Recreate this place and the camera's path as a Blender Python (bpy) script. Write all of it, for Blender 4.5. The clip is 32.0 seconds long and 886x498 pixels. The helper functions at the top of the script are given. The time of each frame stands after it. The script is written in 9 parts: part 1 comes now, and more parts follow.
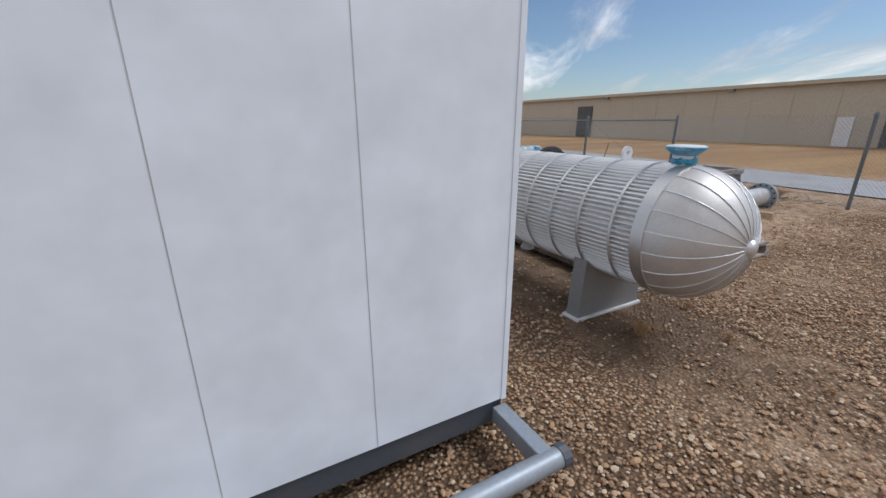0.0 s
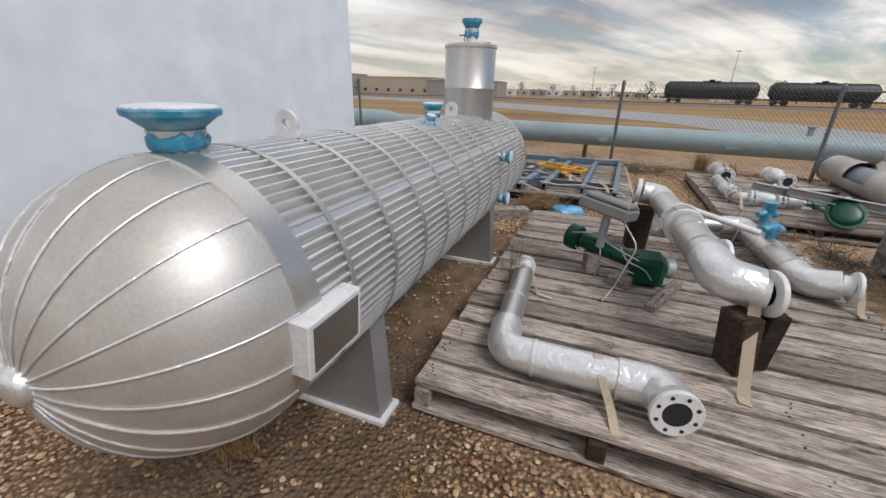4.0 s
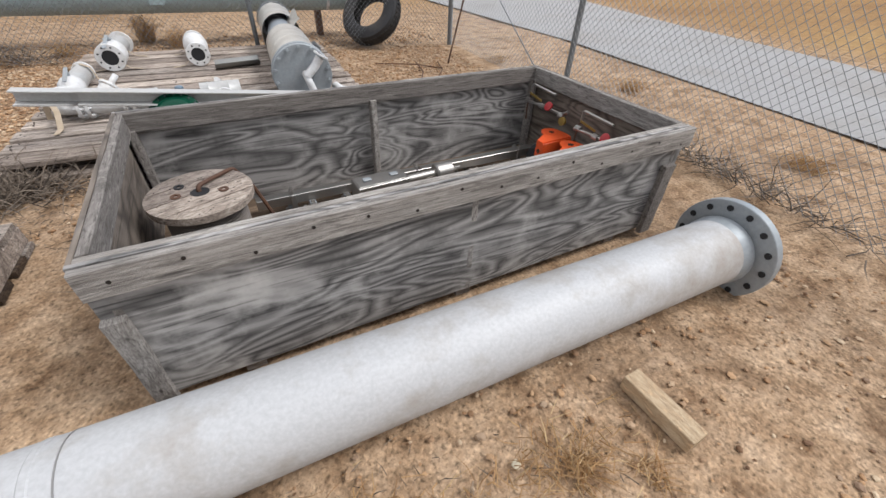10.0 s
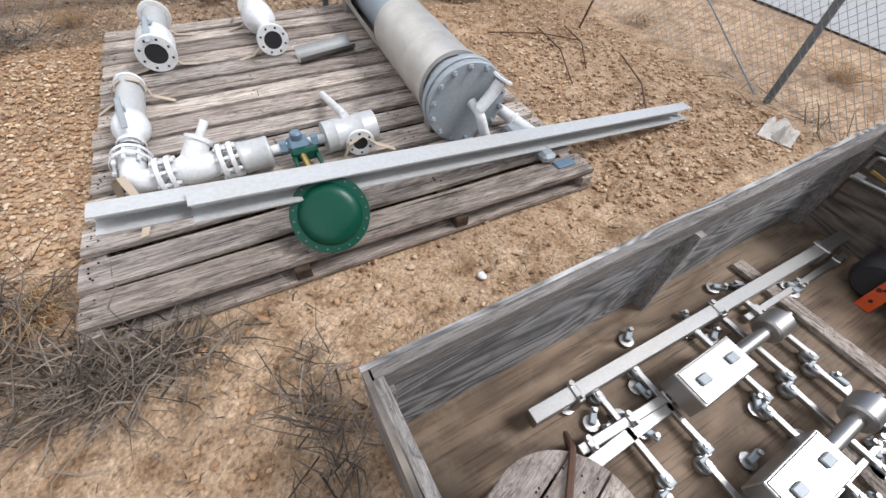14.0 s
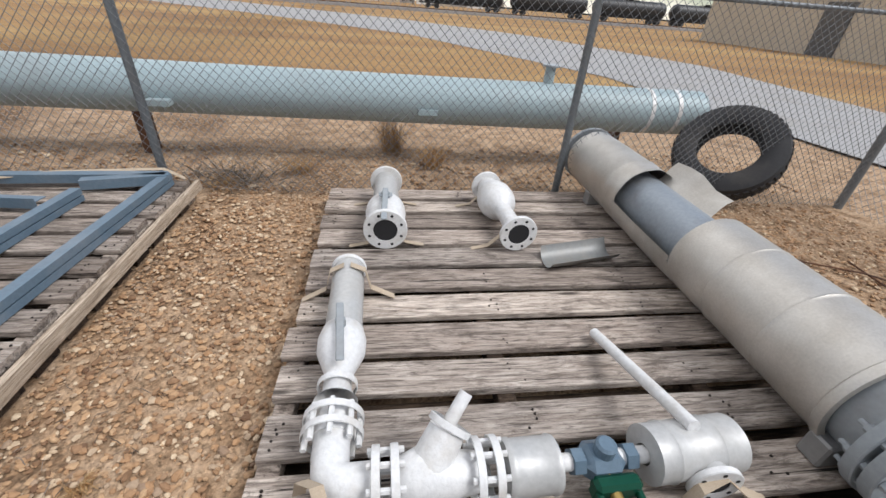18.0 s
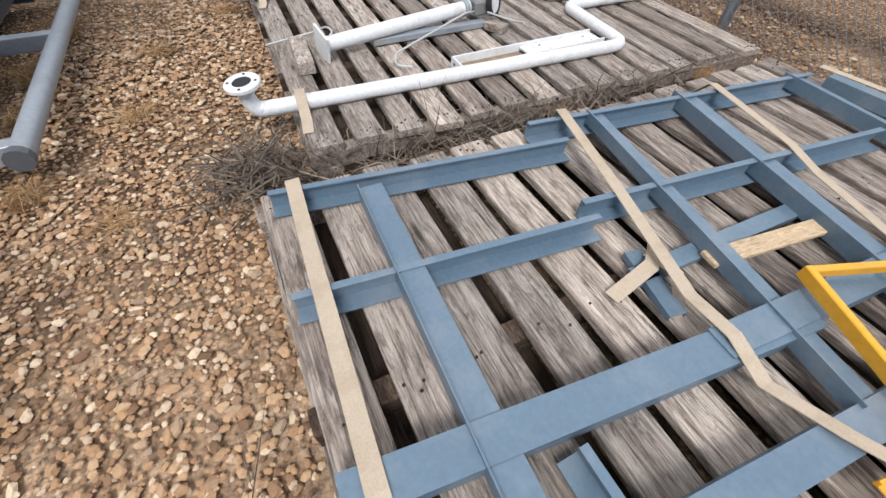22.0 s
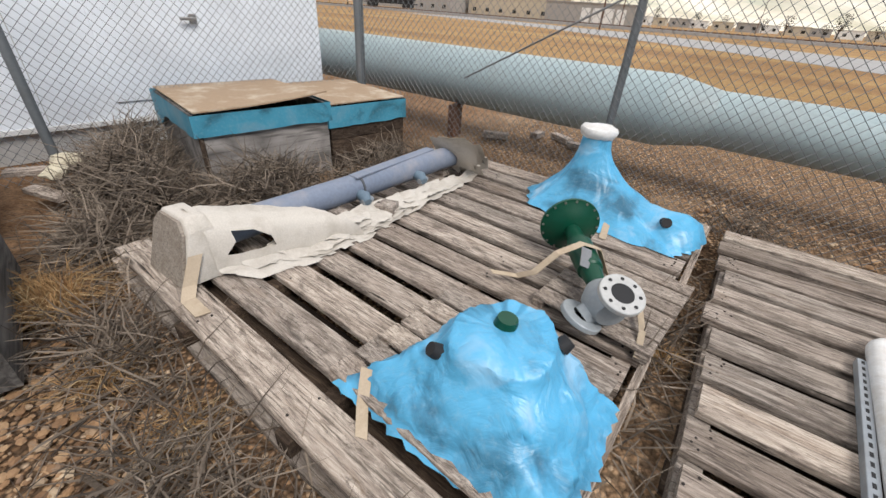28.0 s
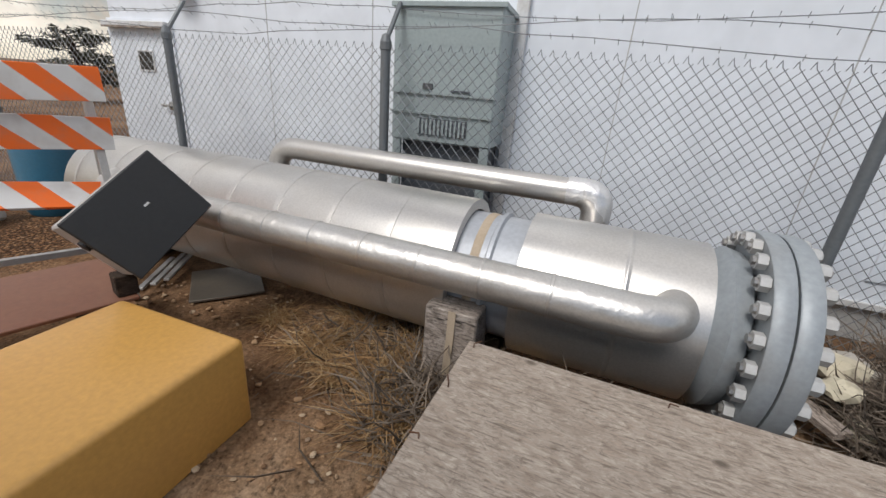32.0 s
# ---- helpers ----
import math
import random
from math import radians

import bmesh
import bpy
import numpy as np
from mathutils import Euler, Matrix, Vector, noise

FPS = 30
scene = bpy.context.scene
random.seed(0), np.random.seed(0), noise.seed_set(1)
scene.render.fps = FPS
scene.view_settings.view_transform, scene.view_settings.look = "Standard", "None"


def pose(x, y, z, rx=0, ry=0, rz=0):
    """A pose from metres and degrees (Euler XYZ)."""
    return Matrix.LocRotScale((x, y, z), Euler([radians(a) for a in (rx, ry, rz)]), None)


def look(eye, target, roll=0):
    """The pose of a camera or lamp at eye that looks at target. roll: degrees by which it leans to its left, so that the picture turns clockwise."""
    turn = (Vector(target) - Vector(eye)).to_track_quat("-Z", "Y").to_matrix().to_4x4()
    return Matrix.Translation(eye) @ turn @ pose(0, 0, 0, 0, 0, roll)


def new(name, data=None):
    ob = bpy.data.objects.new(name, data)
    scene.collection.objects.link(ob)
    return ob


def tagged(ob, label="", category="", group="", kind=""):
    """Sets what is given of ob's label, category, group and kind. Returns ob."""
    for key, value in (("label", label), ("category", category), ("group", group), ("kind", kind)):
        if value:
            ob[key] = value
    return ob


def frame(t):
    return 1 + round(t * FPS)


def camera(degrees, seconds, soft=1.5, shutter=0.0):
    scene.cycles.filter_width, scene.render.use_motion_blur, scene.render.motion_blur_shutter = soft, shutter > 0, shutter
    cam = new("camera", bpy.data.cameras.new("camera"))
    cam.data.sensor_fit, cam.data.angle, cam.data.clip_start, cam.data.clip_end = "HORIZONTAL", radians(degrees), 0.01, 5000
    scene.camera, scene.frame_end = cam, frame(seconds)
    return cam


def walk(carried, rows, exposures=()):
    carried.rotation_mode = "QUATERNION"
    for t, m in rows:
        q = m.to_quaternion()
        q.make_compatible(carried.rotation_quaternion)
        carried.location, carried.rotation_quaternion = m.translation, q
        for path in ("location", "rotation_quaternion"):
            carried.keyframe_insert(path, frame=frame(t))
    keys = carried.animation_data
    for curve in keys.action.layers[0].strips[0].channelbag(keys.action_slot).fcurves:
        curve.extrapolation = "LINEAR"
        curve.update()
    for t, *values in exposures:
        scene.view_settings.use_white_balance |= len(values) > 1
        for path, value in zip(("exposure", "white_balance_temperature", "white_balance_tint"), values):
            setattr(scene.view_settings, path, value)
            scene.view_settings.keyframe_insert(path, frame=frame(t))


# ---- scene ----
cam = camera(96.57, 32.0)
PATH = [
    (0, (-5.142, -1.496, 1.835), (-4.229, 0.175, 1.225), -0.06),
    (0.5, (-4.504, -1.526, 1.801), (-3.531, 0.107, 1.181), 0.12),
    (1, (-3.889, -1.483, 1.794), (-2.906, 0.143, 1.170), 0.38),
    (1.5, (-3.246, -1.336, 1.735), (-2.327, 0.326, 1.108), 0.80),
    (2, (-2.619, -1.315, 1.739), (-1.890, 0.436, 1.104), 0.74),
    (2.5, (-2.072, -1.155, 1.714), (-1.693, 0.702, 1.076), 1.13),
    (4.5, (-0.126, -0.368, 1.740), (-0.982, 1.262, 0.959), 1.41),
    (5, (0.254, -0.148, 1.780), (-0.720, 1.412, 0.995), 1.70),
    (5.5, (0.597, 0.152, 1.749), (-0.425, 1.675, 0.951), 1.61),
    (6, (0.922, 0.378, 1.751), (-0.066, 1.868, 0.854), 1.79),
    (6.5, (1.284, 0.566, 1.772), (0.281, 2.031, 0.853), 1.79),
    (7, (1.665, 0.873, 1.736), (0.639, 2.308, 0.793), 1.55),
    (7.5, (2.130, 1.111, 1.756), (1.174, 2.581, 0.794), 1.59),
    (8, (2.581, 1.175, 1.740), (1.907, 2.792, 0.776), 1.76),
    (8.5, (2.929, 1.240, 1.678), (2.635, 2.947, 0.677), 1.83),
    (9, (3.114, 1.355, 1.630), (3.365, 2.985, 0.498), 1.82),
    (9.5, (3.165, 1.583, 1.647), (3.753, 3.042, 0.412), 2.07),
    (10, (3.088, 1.947, 1.677), (3.823, 3.328, 0.429), 2.64),
    (10.5, (3.061, 2.365, 1.671), (3.838, 3.721, 0.423), 2.78),
    (11, (3.010, 2.587, 1.706), (3.844, 3.926, 0.476), 2.80),
    (11.5, (2.864, 2.760, 1.765), (3.716, 4.031, 0.477), 2.69),
    (12, (2.743, 2.967, 1.756), (3.566, 4.176, 0.392), 2.79),
    (12.5, (2.725, 3.216, 1.741), (3.545, 4.406, 0.359), 3.01),
    (13, (2.627, 3.484, 1.764), (3.399, 4.602, 0.297), 3.29),
    (13.5, (2.444, 3.916, 1.987), (3.178, 4.979, 0.460), 3.15),
    (14, (2.373, 4.294, 1.960), (3.005, 5.409, 0.425), 3.41),
    (14.5, (2.409, 4.572, 1.850), (2.873, 5.810, 0.349), 3.31),
    (15, (2.440, 4.837, 1.795), (2.805, 6.169, 0.348), 3.46),
    (15.5, (2.422, 5.098, 1.808), (2.774, 6.432, 0.360), 3.16),
    (17.5, (2.169, 5.981, 1.737), (2.547, 7.576, 0.591), 4.13),
    (18, (1.783, 6.019, 1.717), (2.082, 7.690, 0.660), 4.46),
    (18.5, (1.301, 5.973, 1.694), (1.141, 7.706, 0.709), 4.34),
    (19, (0.842, 6.026, 1.639), (0.081, 7.587, 0.647), 4.38),
    (19.5, (0.531, 6.037, 1.590), (-0.650, 7.288, 0.571), 3.06),
    (20, (0.227, 6.000, 1.569), (-1.121, 6.963, 0.449), 2.64),
    (20.5, (-0.152, 6.053, 1.481), (-1.467, 6.765, 0.153), 1.66),
    (21, (-0.585, 6.133, 1.475), (-1.852, 6.760, 0.060), 1.25),
    (21.5, (-0.976, 6.154, 1.415), (-2.148, 6.740, -0.096), 1.83),
    (22, (-1.470, 6.120, 1.466), (-2.618, 6.710, -0.062), 1.98),
    (22.5, (-1.934, 6.144, 1.506), (-3.067, 6.746, -0.028), 2.18),
    (23, (-2.390, 6.225, 1.559), (-3.538, 6.856, 0.048), 2.34),
    (23.5, (-2.820, 6.242, 1.548), (-3.996, 6.989, 0.113), 2.72),
    (24, (-3.258, 6.237, 1.570), (-4.353, 7.145, 0.164), 3.20),
    (24.5, (-3.758, 6.236, 1.572), (-4.773, 7.285, 0.205), 3.59),
    (25, (-4.218, 6.176, 1.600), (-5.197, 7.283, 0.253), 3.80),
    (25.5, (-4.663, 6.144, 1.626), (-5.612, 7.298, 0.297), 3.89),
    (26, (-5.124, 6.183, 1.619), (-6.067, 7.406, 0.349), 4.05),
    (26.5, (-5.535, 6.210, 1.622), (-6.473, 7.485, 0.400), 3.97),
    (28.5, (-6.908, 6.253, 1.541), (-7.819, 7.717, 0.527), 3.97),
    (29, (-7.349, 6.219, 1.590), (-8.239, 7.701, 0.585), 4.16),
    (29.5, (-7.801, 6.066, 1.640), (-8.853, 7.538, 0.788), 4.55),
    (30, (-8.009, 5.853, 1.666), (-9.459, 6.991, 0.890), 3.54),
    (30.5, (-8.327, 5.646, 1.632), (-9.983, 6.460, 0.861), 3.78),
    (31, (-8.556, 5.434, 1.558), (-10.372, 5.846, 0.828), 3.81),
    (31.5, (-8.623, 5.289, 1.556), (-10.482, 5.305, 0.817), 4.07),
    (32, (-8.591, 5.139, 1.539), (-10.435, 4.875, 0.812), 4.80),
]
EXPOSURES = [(0, -0.22, 5850, 10), (1, -0.25, 6150, 10), (2, -0.3, 6500, 10), (5, -0.2, 6350, 10), (7, -0.02, 6300, 10), (9, 0.15, 6500, 10), (11, 0.32, 6350, 10), (13, 0.48, 6300, 10), (15, 0.36, 6100, 10), (18, 0.16, 6350, 10), (19, 0.14, 6400, 10), (20, 0.2, 6300, 10), (22, 0.42, 6300, 10), (24, 0.42, 6300, 10), (26, 0.22, 6450, 10), (29, 0.3, 6800, 10), (30, 0.08, 6600, 10), (32, -0.1, 6650, 10)]
SKY, CLOUD, SUN = 0.10, 0.92, 2.5
walk(cam, [(t, look(eye, aim, lean)) for t, eye, aim, lean in PATH], EXPOSURES)


# ---- world and light ----
def build_world():
    w = bpy.data.worlds.new("sky")
    scene.world = w
    w.use_nodes = True
    n, l = w.node_tree.nodes, w.node_tree.links
    n.clear()
    out = n.new("ShaderNodeOutputWorld")
    sky = n.new("ShaderNodeTexSky")
    sky.sky_type = "NISHITA"
    sky.sun_disc = False
    sky.sun_elevation, sky.sun_rotation = radians(52), radians(116)
    sky.air_density, sky.dust_density = 1.0, 0.5
    tc = n.new("ShaderNodeTexCoord")
    sep = n.new("ShaderNodeSeparateXYZ")
    l.new(tc.outputs["Generated"], sep.inputs[0])

    def math_node(op, a, b=None):
        m = n.new("ShaderNodeMath")
        m.operation = op
        for i, v in enumerate((a, b)):
            if v is None:
                continue
            if hasattr(v, "links"):
                l.new(v, m.inputs[i])
            else:
                m.inputs[i].default_value = v
        return m.outputs[0]
    zz = math_node("ADD", math_node("MAXIMUM", sep.outputs[2], 0.0), 0.13)
    px, py = math_node("DIVIDE", sep.outputs[0], zz), math_node("DIVIDE", sep.outputs[1], zz)

    def mixed(a, ka, b, kb):
        return math_node("ADD", math_node("MULTIPLY", a, ka), math_node("MULTIPLY", b, kb))

    def sheet_noise(ku, kv, scale, detail, rough, dist):
        """Cloud noise drawn out along the wind, which blows towards the north-east."""
        comb = n.new("ShaderNodeCombineXYZ")
        l.new(mixed(px, 0.62 * ku, py, 0.79 * ku), comb.inputs[0]), l.new(mixed(px, 0.79 * kv, py, -0.62 * kv), comb.inputs[1])
        t = n.new("ShaderNodeTexNoise")
        t.inputs["Scale"].default_value, t.inputs["Detail"].default_value = scale, detail
        t.inputs["Roughness"].default_value, t.inputs["Distortion"].default_value = rough, dist
        l.new(comb.outputs[0], t.inputs["Vector"])
        return t.outputs["Fac"]
    wisps = sheet_noise(0.30, 1.05, 1.25, 9, 0.62, 0.5)
    lumps = sheet_noise(0.42, 0.62, 0.95, 7, 0.56, 0.7)
    # the cloud sheet is closed all round but for streaked blue gaps in the east
    toward = mixed(sep.outputs[0], 0.93, sep.outputs[1], 0.37)
    hole = math_node("MULTIPLY", math_node("MAXIMUM", math_node("SUBTRACT", toward, 0.40), 0.0), -0.40)
    cover = math_node("ADD", wisps, math_node("ADD", hole, 0.15))
    ramp = n.new("ShaderNodeValToRGB")
    ramp.color_ramp.elements[0].position, ramp.color_ramp.elements[1].position = 0.43, 0.63
    l.new(cover, ramp.inputs[0])
    body = n.new("ShaderNodeValToRGB")
    e = body.color_ramp.elements
    e[0].position, e[0].color = 0.40, (0.33, 0.35, 0.43, 1)
    e[1].position, e[1].color = 0.60, (1.5, 1.49, 1.5, 1)
    l.new(mixed(lumps, 0.7, wisps, 0.3), body.inputs[0])
    # warm band along the horizon
    low = n.new("ShaderNodeValToRGB")
    low.color_ramp.elements[0].position, low.color_ramp.elements[0].color = 0.0, (1, 1, 1, 1)
    low.color_ramp.elements[1].position, low.color_ramp.elements[1].color = 0.24, (0, 0, 0, 1)
    l.new(sep.outputs[2], low.inputs[0])
    warm = n.new("ShaderNodeMixRGB")
    warm.inputs[2].default_value = (1.0, 0.87, 0.64, 1)
    l.new(math_node("MULTIPLY", low.outputs[0], 0.7), warm.inputs[0])
    l.new(body.outputs[0], warm.inputs[1])
    skyg = n.new("ShaderNodeBackground")
    skyg.inputs[1].default_value = SKY
    l.new(sky.outputs[0], skyg.inputs[0])
    cloud = n.new("ShaderNodeBackground")
    cloud.inputs[1].default_value = CLOUD
    l.new(warm.outputs[0], cloud.inputs[0])
    mix = n.new("ShaderNodeMixShader")
    l.new(ramp.outputs[0], mix.inputs[0])
    l.new(skyg.outputs[0], mix.inputs[1]), l.new(cloud.outputs[0], mix.inputs[2])
    l.new(mix.outputs[0], out.inputs[0])


build_world()
sun = new("sun", bpy.data.lights.new("sun", "SUN"))
sun.data.energy, sun.data.angle, sun.data.color = SUN, radians(22), (1.0, 0.985, 0.975)
sun.matrix_world = look((0, 0, 0), (-0.55, 0.27, -0.79))
scene.view_settings.exposure = 0.0

# ---- materials ----
def nodes_of(name):
    m = bpy.data.materials.new(name)
    m.use_nodes = True
    t = m.node_tree
    return m, t.nodes, t.links, t.nodes["Principled BSDF"]


def vec_of(n, l, scale=(1, 1, 1), jitter=True):
    tc = n.new("ShaderNodeTexCoord")
    mp = n.new("ShaderNodeMapping")
    mp.inputs["Scale"].default_value = scale
    if jitter:
        oi = n.new("ShaderNodeObjectInfo")
        mul = n.new("ShaderNodeVectorMath")
        mul.operation = "SCALE"
        mul.inputs["Scale"].default_value = 37.0
        comb = n.new("ShaderNodeCombineXYZ")
        for i in range(3):
            l.new(oi.outputs["Random"], comb.inputs[i])
        l.new(comb.outputs[0], mul.inputs[0])
        add = n.new("ShaderNodeVectorMath")
        l.new(tc.outputs["Object"], add.inputs[0]), l.new(mul.outputs[0], add.inputs[1])
        l.new(add.outputs[0], mp.inputs[0])
    else:
        l.new(tc.outputs["Object"], mp.inputs[0])
    return mp.outputs[0]


def noise_of(n, l, vec, scale, detail=4, rough=0.55, dist=0.0):
    t = n.new("ShaderNodeTexNoise")
    t.inputs["Scale"].default_value, t.inputs["Detail"].default_value = scale, detail
    t.inputs["Roughness"].default_value, t.inputs["Distortion"].default_value = rough, dist
    l.new(vec, t.inputs["Vector"])
    return t.outputs["Fac"]


def ramp_of(n, l, fac, stops):
    r = n.new("ShaderNodeValToRGB")
    e = r.color_ramp.elements
    while len(e) < len(stops):
        e.new(0.5)
    for i, (p, c) in enumerate(stops):
        e[i].position = p
        e[i].color = (*c, 1) if len(c) == 3 else c
    l.new(fac, r.inputs[0])
    return r.outputs[0]


def mix_of(n, l, fac, a, b, mode="MIX"):
    m = n.new("ShaderNodeMixRGB")
    m.blend_type = mode
    for i, v in ((0, fac), (1, a), (2, b)):
        if hasattr(v, "links"):
            l.new(v, m.inputs[i])
        else:
            m.inputs[i].default_value = v if i == 0 else (*v, 1)
    return m.outputs[0]


def bump_of(n, l, b, height, strength, dist=0.01):
    bp = n.new("ShaderNodeBump")
    bp.inputs["Strength"].default_value, bp.inputs["Distance"].default_value = strength, dist
    l.new(height, bp.inputs["Height"])
    l.new(bp.outputs[0], b.inputs["Normal"])


def rough_of(n, l, b, fac, lo, hi):
    mr = n.new("ShaderNodeMapRange")
    mr.inputs["To Min"].default_value, mr.inputs["To Max"].default_value = lo, hi
    l.new(fac, mr.inputs[0]), l.new(mr.outputs[0], b.inputs["Roughness"])


def grey(v):
    return (v, v, v)


def paint(name, col, rough=0.5, metal=0.0, dirt=(0.3, 0.25, 0.18), amount=0.25, grain=40, bump=0.05, stain=3.0):
    m, n, l, b = nodes_of(name)
    v = vec_of(n, l)
    a, s = noise_of(n, l, v, grain, 3), noise_of(n, l, v, stain, 5, 0.65)
    c = mix_of(n, l, 1.0, col, ramp_of(n, l, a, [(0.3, grey(0.86)), (0.7, grey(1.0))]), "MULTIPLY")
    f = ramp_of(n, l, s, [(0.48, grey(0)), (0.72, grey(amount))])
    l.new(mix_of(n, l, f, c, dirt), b.inputs["Base Color"])
    rough_of(n, l, b, s, max(0.05, rough - 0.12), min(1, rough + 0.15))
    b.inputs["Metallic"].default_value = metal
    bump_of(n, l, b, a, bump)
    return m


def cladding(name, col=(0.68, 0.67, 0.655), rough=0.35, crinkle=0.35, scale=9, metal=0.9, streak=0.16):
    """Thin aluminium or steel sheet: dented, with dull patches."""
    m, n, l, b = nodes_of(name)
    v = vec_of(n, l)
    d, f, s = noise_of(n, l, v, scale, 4, 0.5, 0.4), noise_of(n, l, v, 90, 2), noise_of(n, l, v, 2.3, 6, 0.65)
    c = mix_of(n, l, ramp_of(n, l, s, [(0.42, grey(0)), (0.68, grey(streak))]), col, (0.34, 0.29, 0.23))
    c = mix_of(n, l, 1.0, c, ramp_of(n, l, f, [(0.3, grey(0.88)), (0.7, grey(1))]), "MULTIPLY")
    l.new(c, b.inputs["Base Color"])
    b.inputs["Metallic"].default_value = metal
    rough_of(n, l, b, s, rough - 0.08, rough + 0.16)
    bump_of(n, l, b, d, crinkle, 0.012)
    return m


def wood(name, dark, mid, light, scale=1.0, axis=0, warm=0.12, split=0.95):
    """Weathered boards, the grain along one axis of each board."""
    m, n, l, b = nodes_of(name)

    def run(a, c):
        return tuple(a if i == axis else c for i in range(3))
    g = noise_of(n, l, vec_of(n, l, run(4.6 * scale, 15 * scale)), 2.0, 9, 0.74, 1.1)
    fine = noise_of(n, l, vec_of(n, l, run(15.0, 105)), 1.0, 6, 0.7, 0.5)
    blot = noise_of(n, l, vec_of(n, l, run(4.4, 5.0)), 1.6, 8, 0.75, 0.8)
    rot = noise_of(n, l, vec_of(n, l, run(26.0, 40.0)), 1.0, 6, 0.72, 0.8)
    crack = noise_of(n, l, vec_of(n, l, run(3.4, 34)), 1.0, 5, 0.62, 0.25)
    knot = n.new("ShaderNodeTexVoronoi")
    knot.inputs["Scale"].default_value = 1.0
    l.new(vec_of(n, l, run(4.2, 6.5)), knot.inputs["Vector"])
    oi = n.new("ShaderNodeObjectInfo")
    c = ramp_of(n, l, g, [(0.30, tuple(x * 2.6 for x in dark)), (0.47, mid), (0.66, light)])
    c = mix_of(n, l, ramp_of(n, l, fine, [(0.37, grey(0.72)), (0.50, grey(0))]), c, tuple(x * 0.9 for x in dark))
    c = mix_of(n, l, ramp_of(n, l, rot, [(0.36, grey(0.6)), (0.46, grey(0))]), c, tuple(x * 1.1 for x in dark))
    c = mix_of(n, l, ramp_of(n, l, blot, [(0.34, grey(0.7)), (0.49, grey(0))]), c, tuple(x * 1.5 for x in dark))
    c = mix_of(n, l, ramp_of(n, l, blot, [(0.56, grey(0)), (0.74, grey(warm * 3))]), c, (0.22, 0.15, 0.095))
    c = mix_of(n, l, ramp_of(n, l, crack, [(0.315, grey(split)), (0.36, grey(0))]), c, tuple(x * 0.25 for x in dark))
    c = mix_of(n, l, ramp_of(n, l, knot.outputs["Distance"], [(0.05, grey(0.85)), (0.13, grey(0))]), c, tuple(x * 0.7 for x in dark))
    c = mix_of(n, l, 1.0, c, ramp_of(n, l, oi.outputs["Random"], [(0.0, (0.62, 0.58, 0.55)), (0.3, (1.02, 0.97, 0.93)), (0.55, (0.80, 0.785, 0.77)), (0.8, (1.12, 1.08, 1.04)), (1.0, (1.3, 1.25, 1.18))]), "MULTIPLY")
    l.new(c, b.inputs["Base Color"])
    b.inputs["Roughness"].default_value = 0.85
    b.inputs["Specular IOR Level"].default_value = 0.25
    bump_of(n, l, b, mix_of(n, l, 0.6, g, fine), 1.0, 0.009)
    return m


def ply(name, dark, light, bands=15.0, axis=0, pale=(0.62, 0.60, 0.57)):
    """Rotary-cut plywood: nested bowed bands drawn out along one axis of the sheet."""
    m, n, l, b = nodes_of(name)
    k = [1.9, 1.9, 1.9]
    k[axis] = 0.5
    base = noise_of(n, l, vec_of(n, l, tuple(k)), 1.7, 2, 0.45, 0.7)
    mul = n.new("ShaderNodeMath")
    mul.operation, mul.inputs[1].default_value = "MULTIPLY", bands
    l.new(base, mul.inputs[0])
    pp = n.new("ShaderNodeMath")
    pp.operation, pp.inputs[1].default_value = "PINGPONG", 0.5
    l.new(mul.outputs[0], pp.inputs[0])
    k = [70, 70, 70]
    k[axis] = 2.5
    f, s = noise_of(n, l, vec_of(n, l, tuple(k)), 1.0, 4, 0.65), noise_of(n, l, vec_of(n, l), 2.4, 6, 0.65)
    ring = n.new("ShaderNodeMath")
    ring.operation = "ADD"
    fs = n.new("ShaderNodeMath")
    fs.operation, fs.inputs[1].default_value = "MULTIPLY", 0.35
    l.new(f, fs.inputs[0]), l.new(pp.outputs[0], ring.inputs[0]), l.new(fs.outputs[0], ring.inputs[1])
    c = ramp_of(n, l, ring.outputs[0], [(0.14, dark), (0.40, tuple((a + c) / 2 for a, c in zip(dark, light))), (0.62, light)])
    c = mix_of(n, l, ramp_of(n, l, f, [(0.33, grey(0.7)), (0.46, grey(0))]), c, tuple(x * 0.45 for x in dark))
    c = mix_of(n, l, ramp_of(n, l, s, [(0.52, grey(0)), (0.72, grey(0.6))]), c, pale)
    c = mix_of(n, l, ramp_of(n, l, s, [(0.30, grey(0.7)), (0.46, grey(0))]), c, tuple(x * 0.8 for x in dark))
    l.new(c, b.inputs["Base Color"])
    b.inputs["Roughness"].default_value = 0.8
    bump_of(n, l, b, mix_of(n, l, 0.5, pp.outputs[0], f), 0.35, 0.004)
    return m


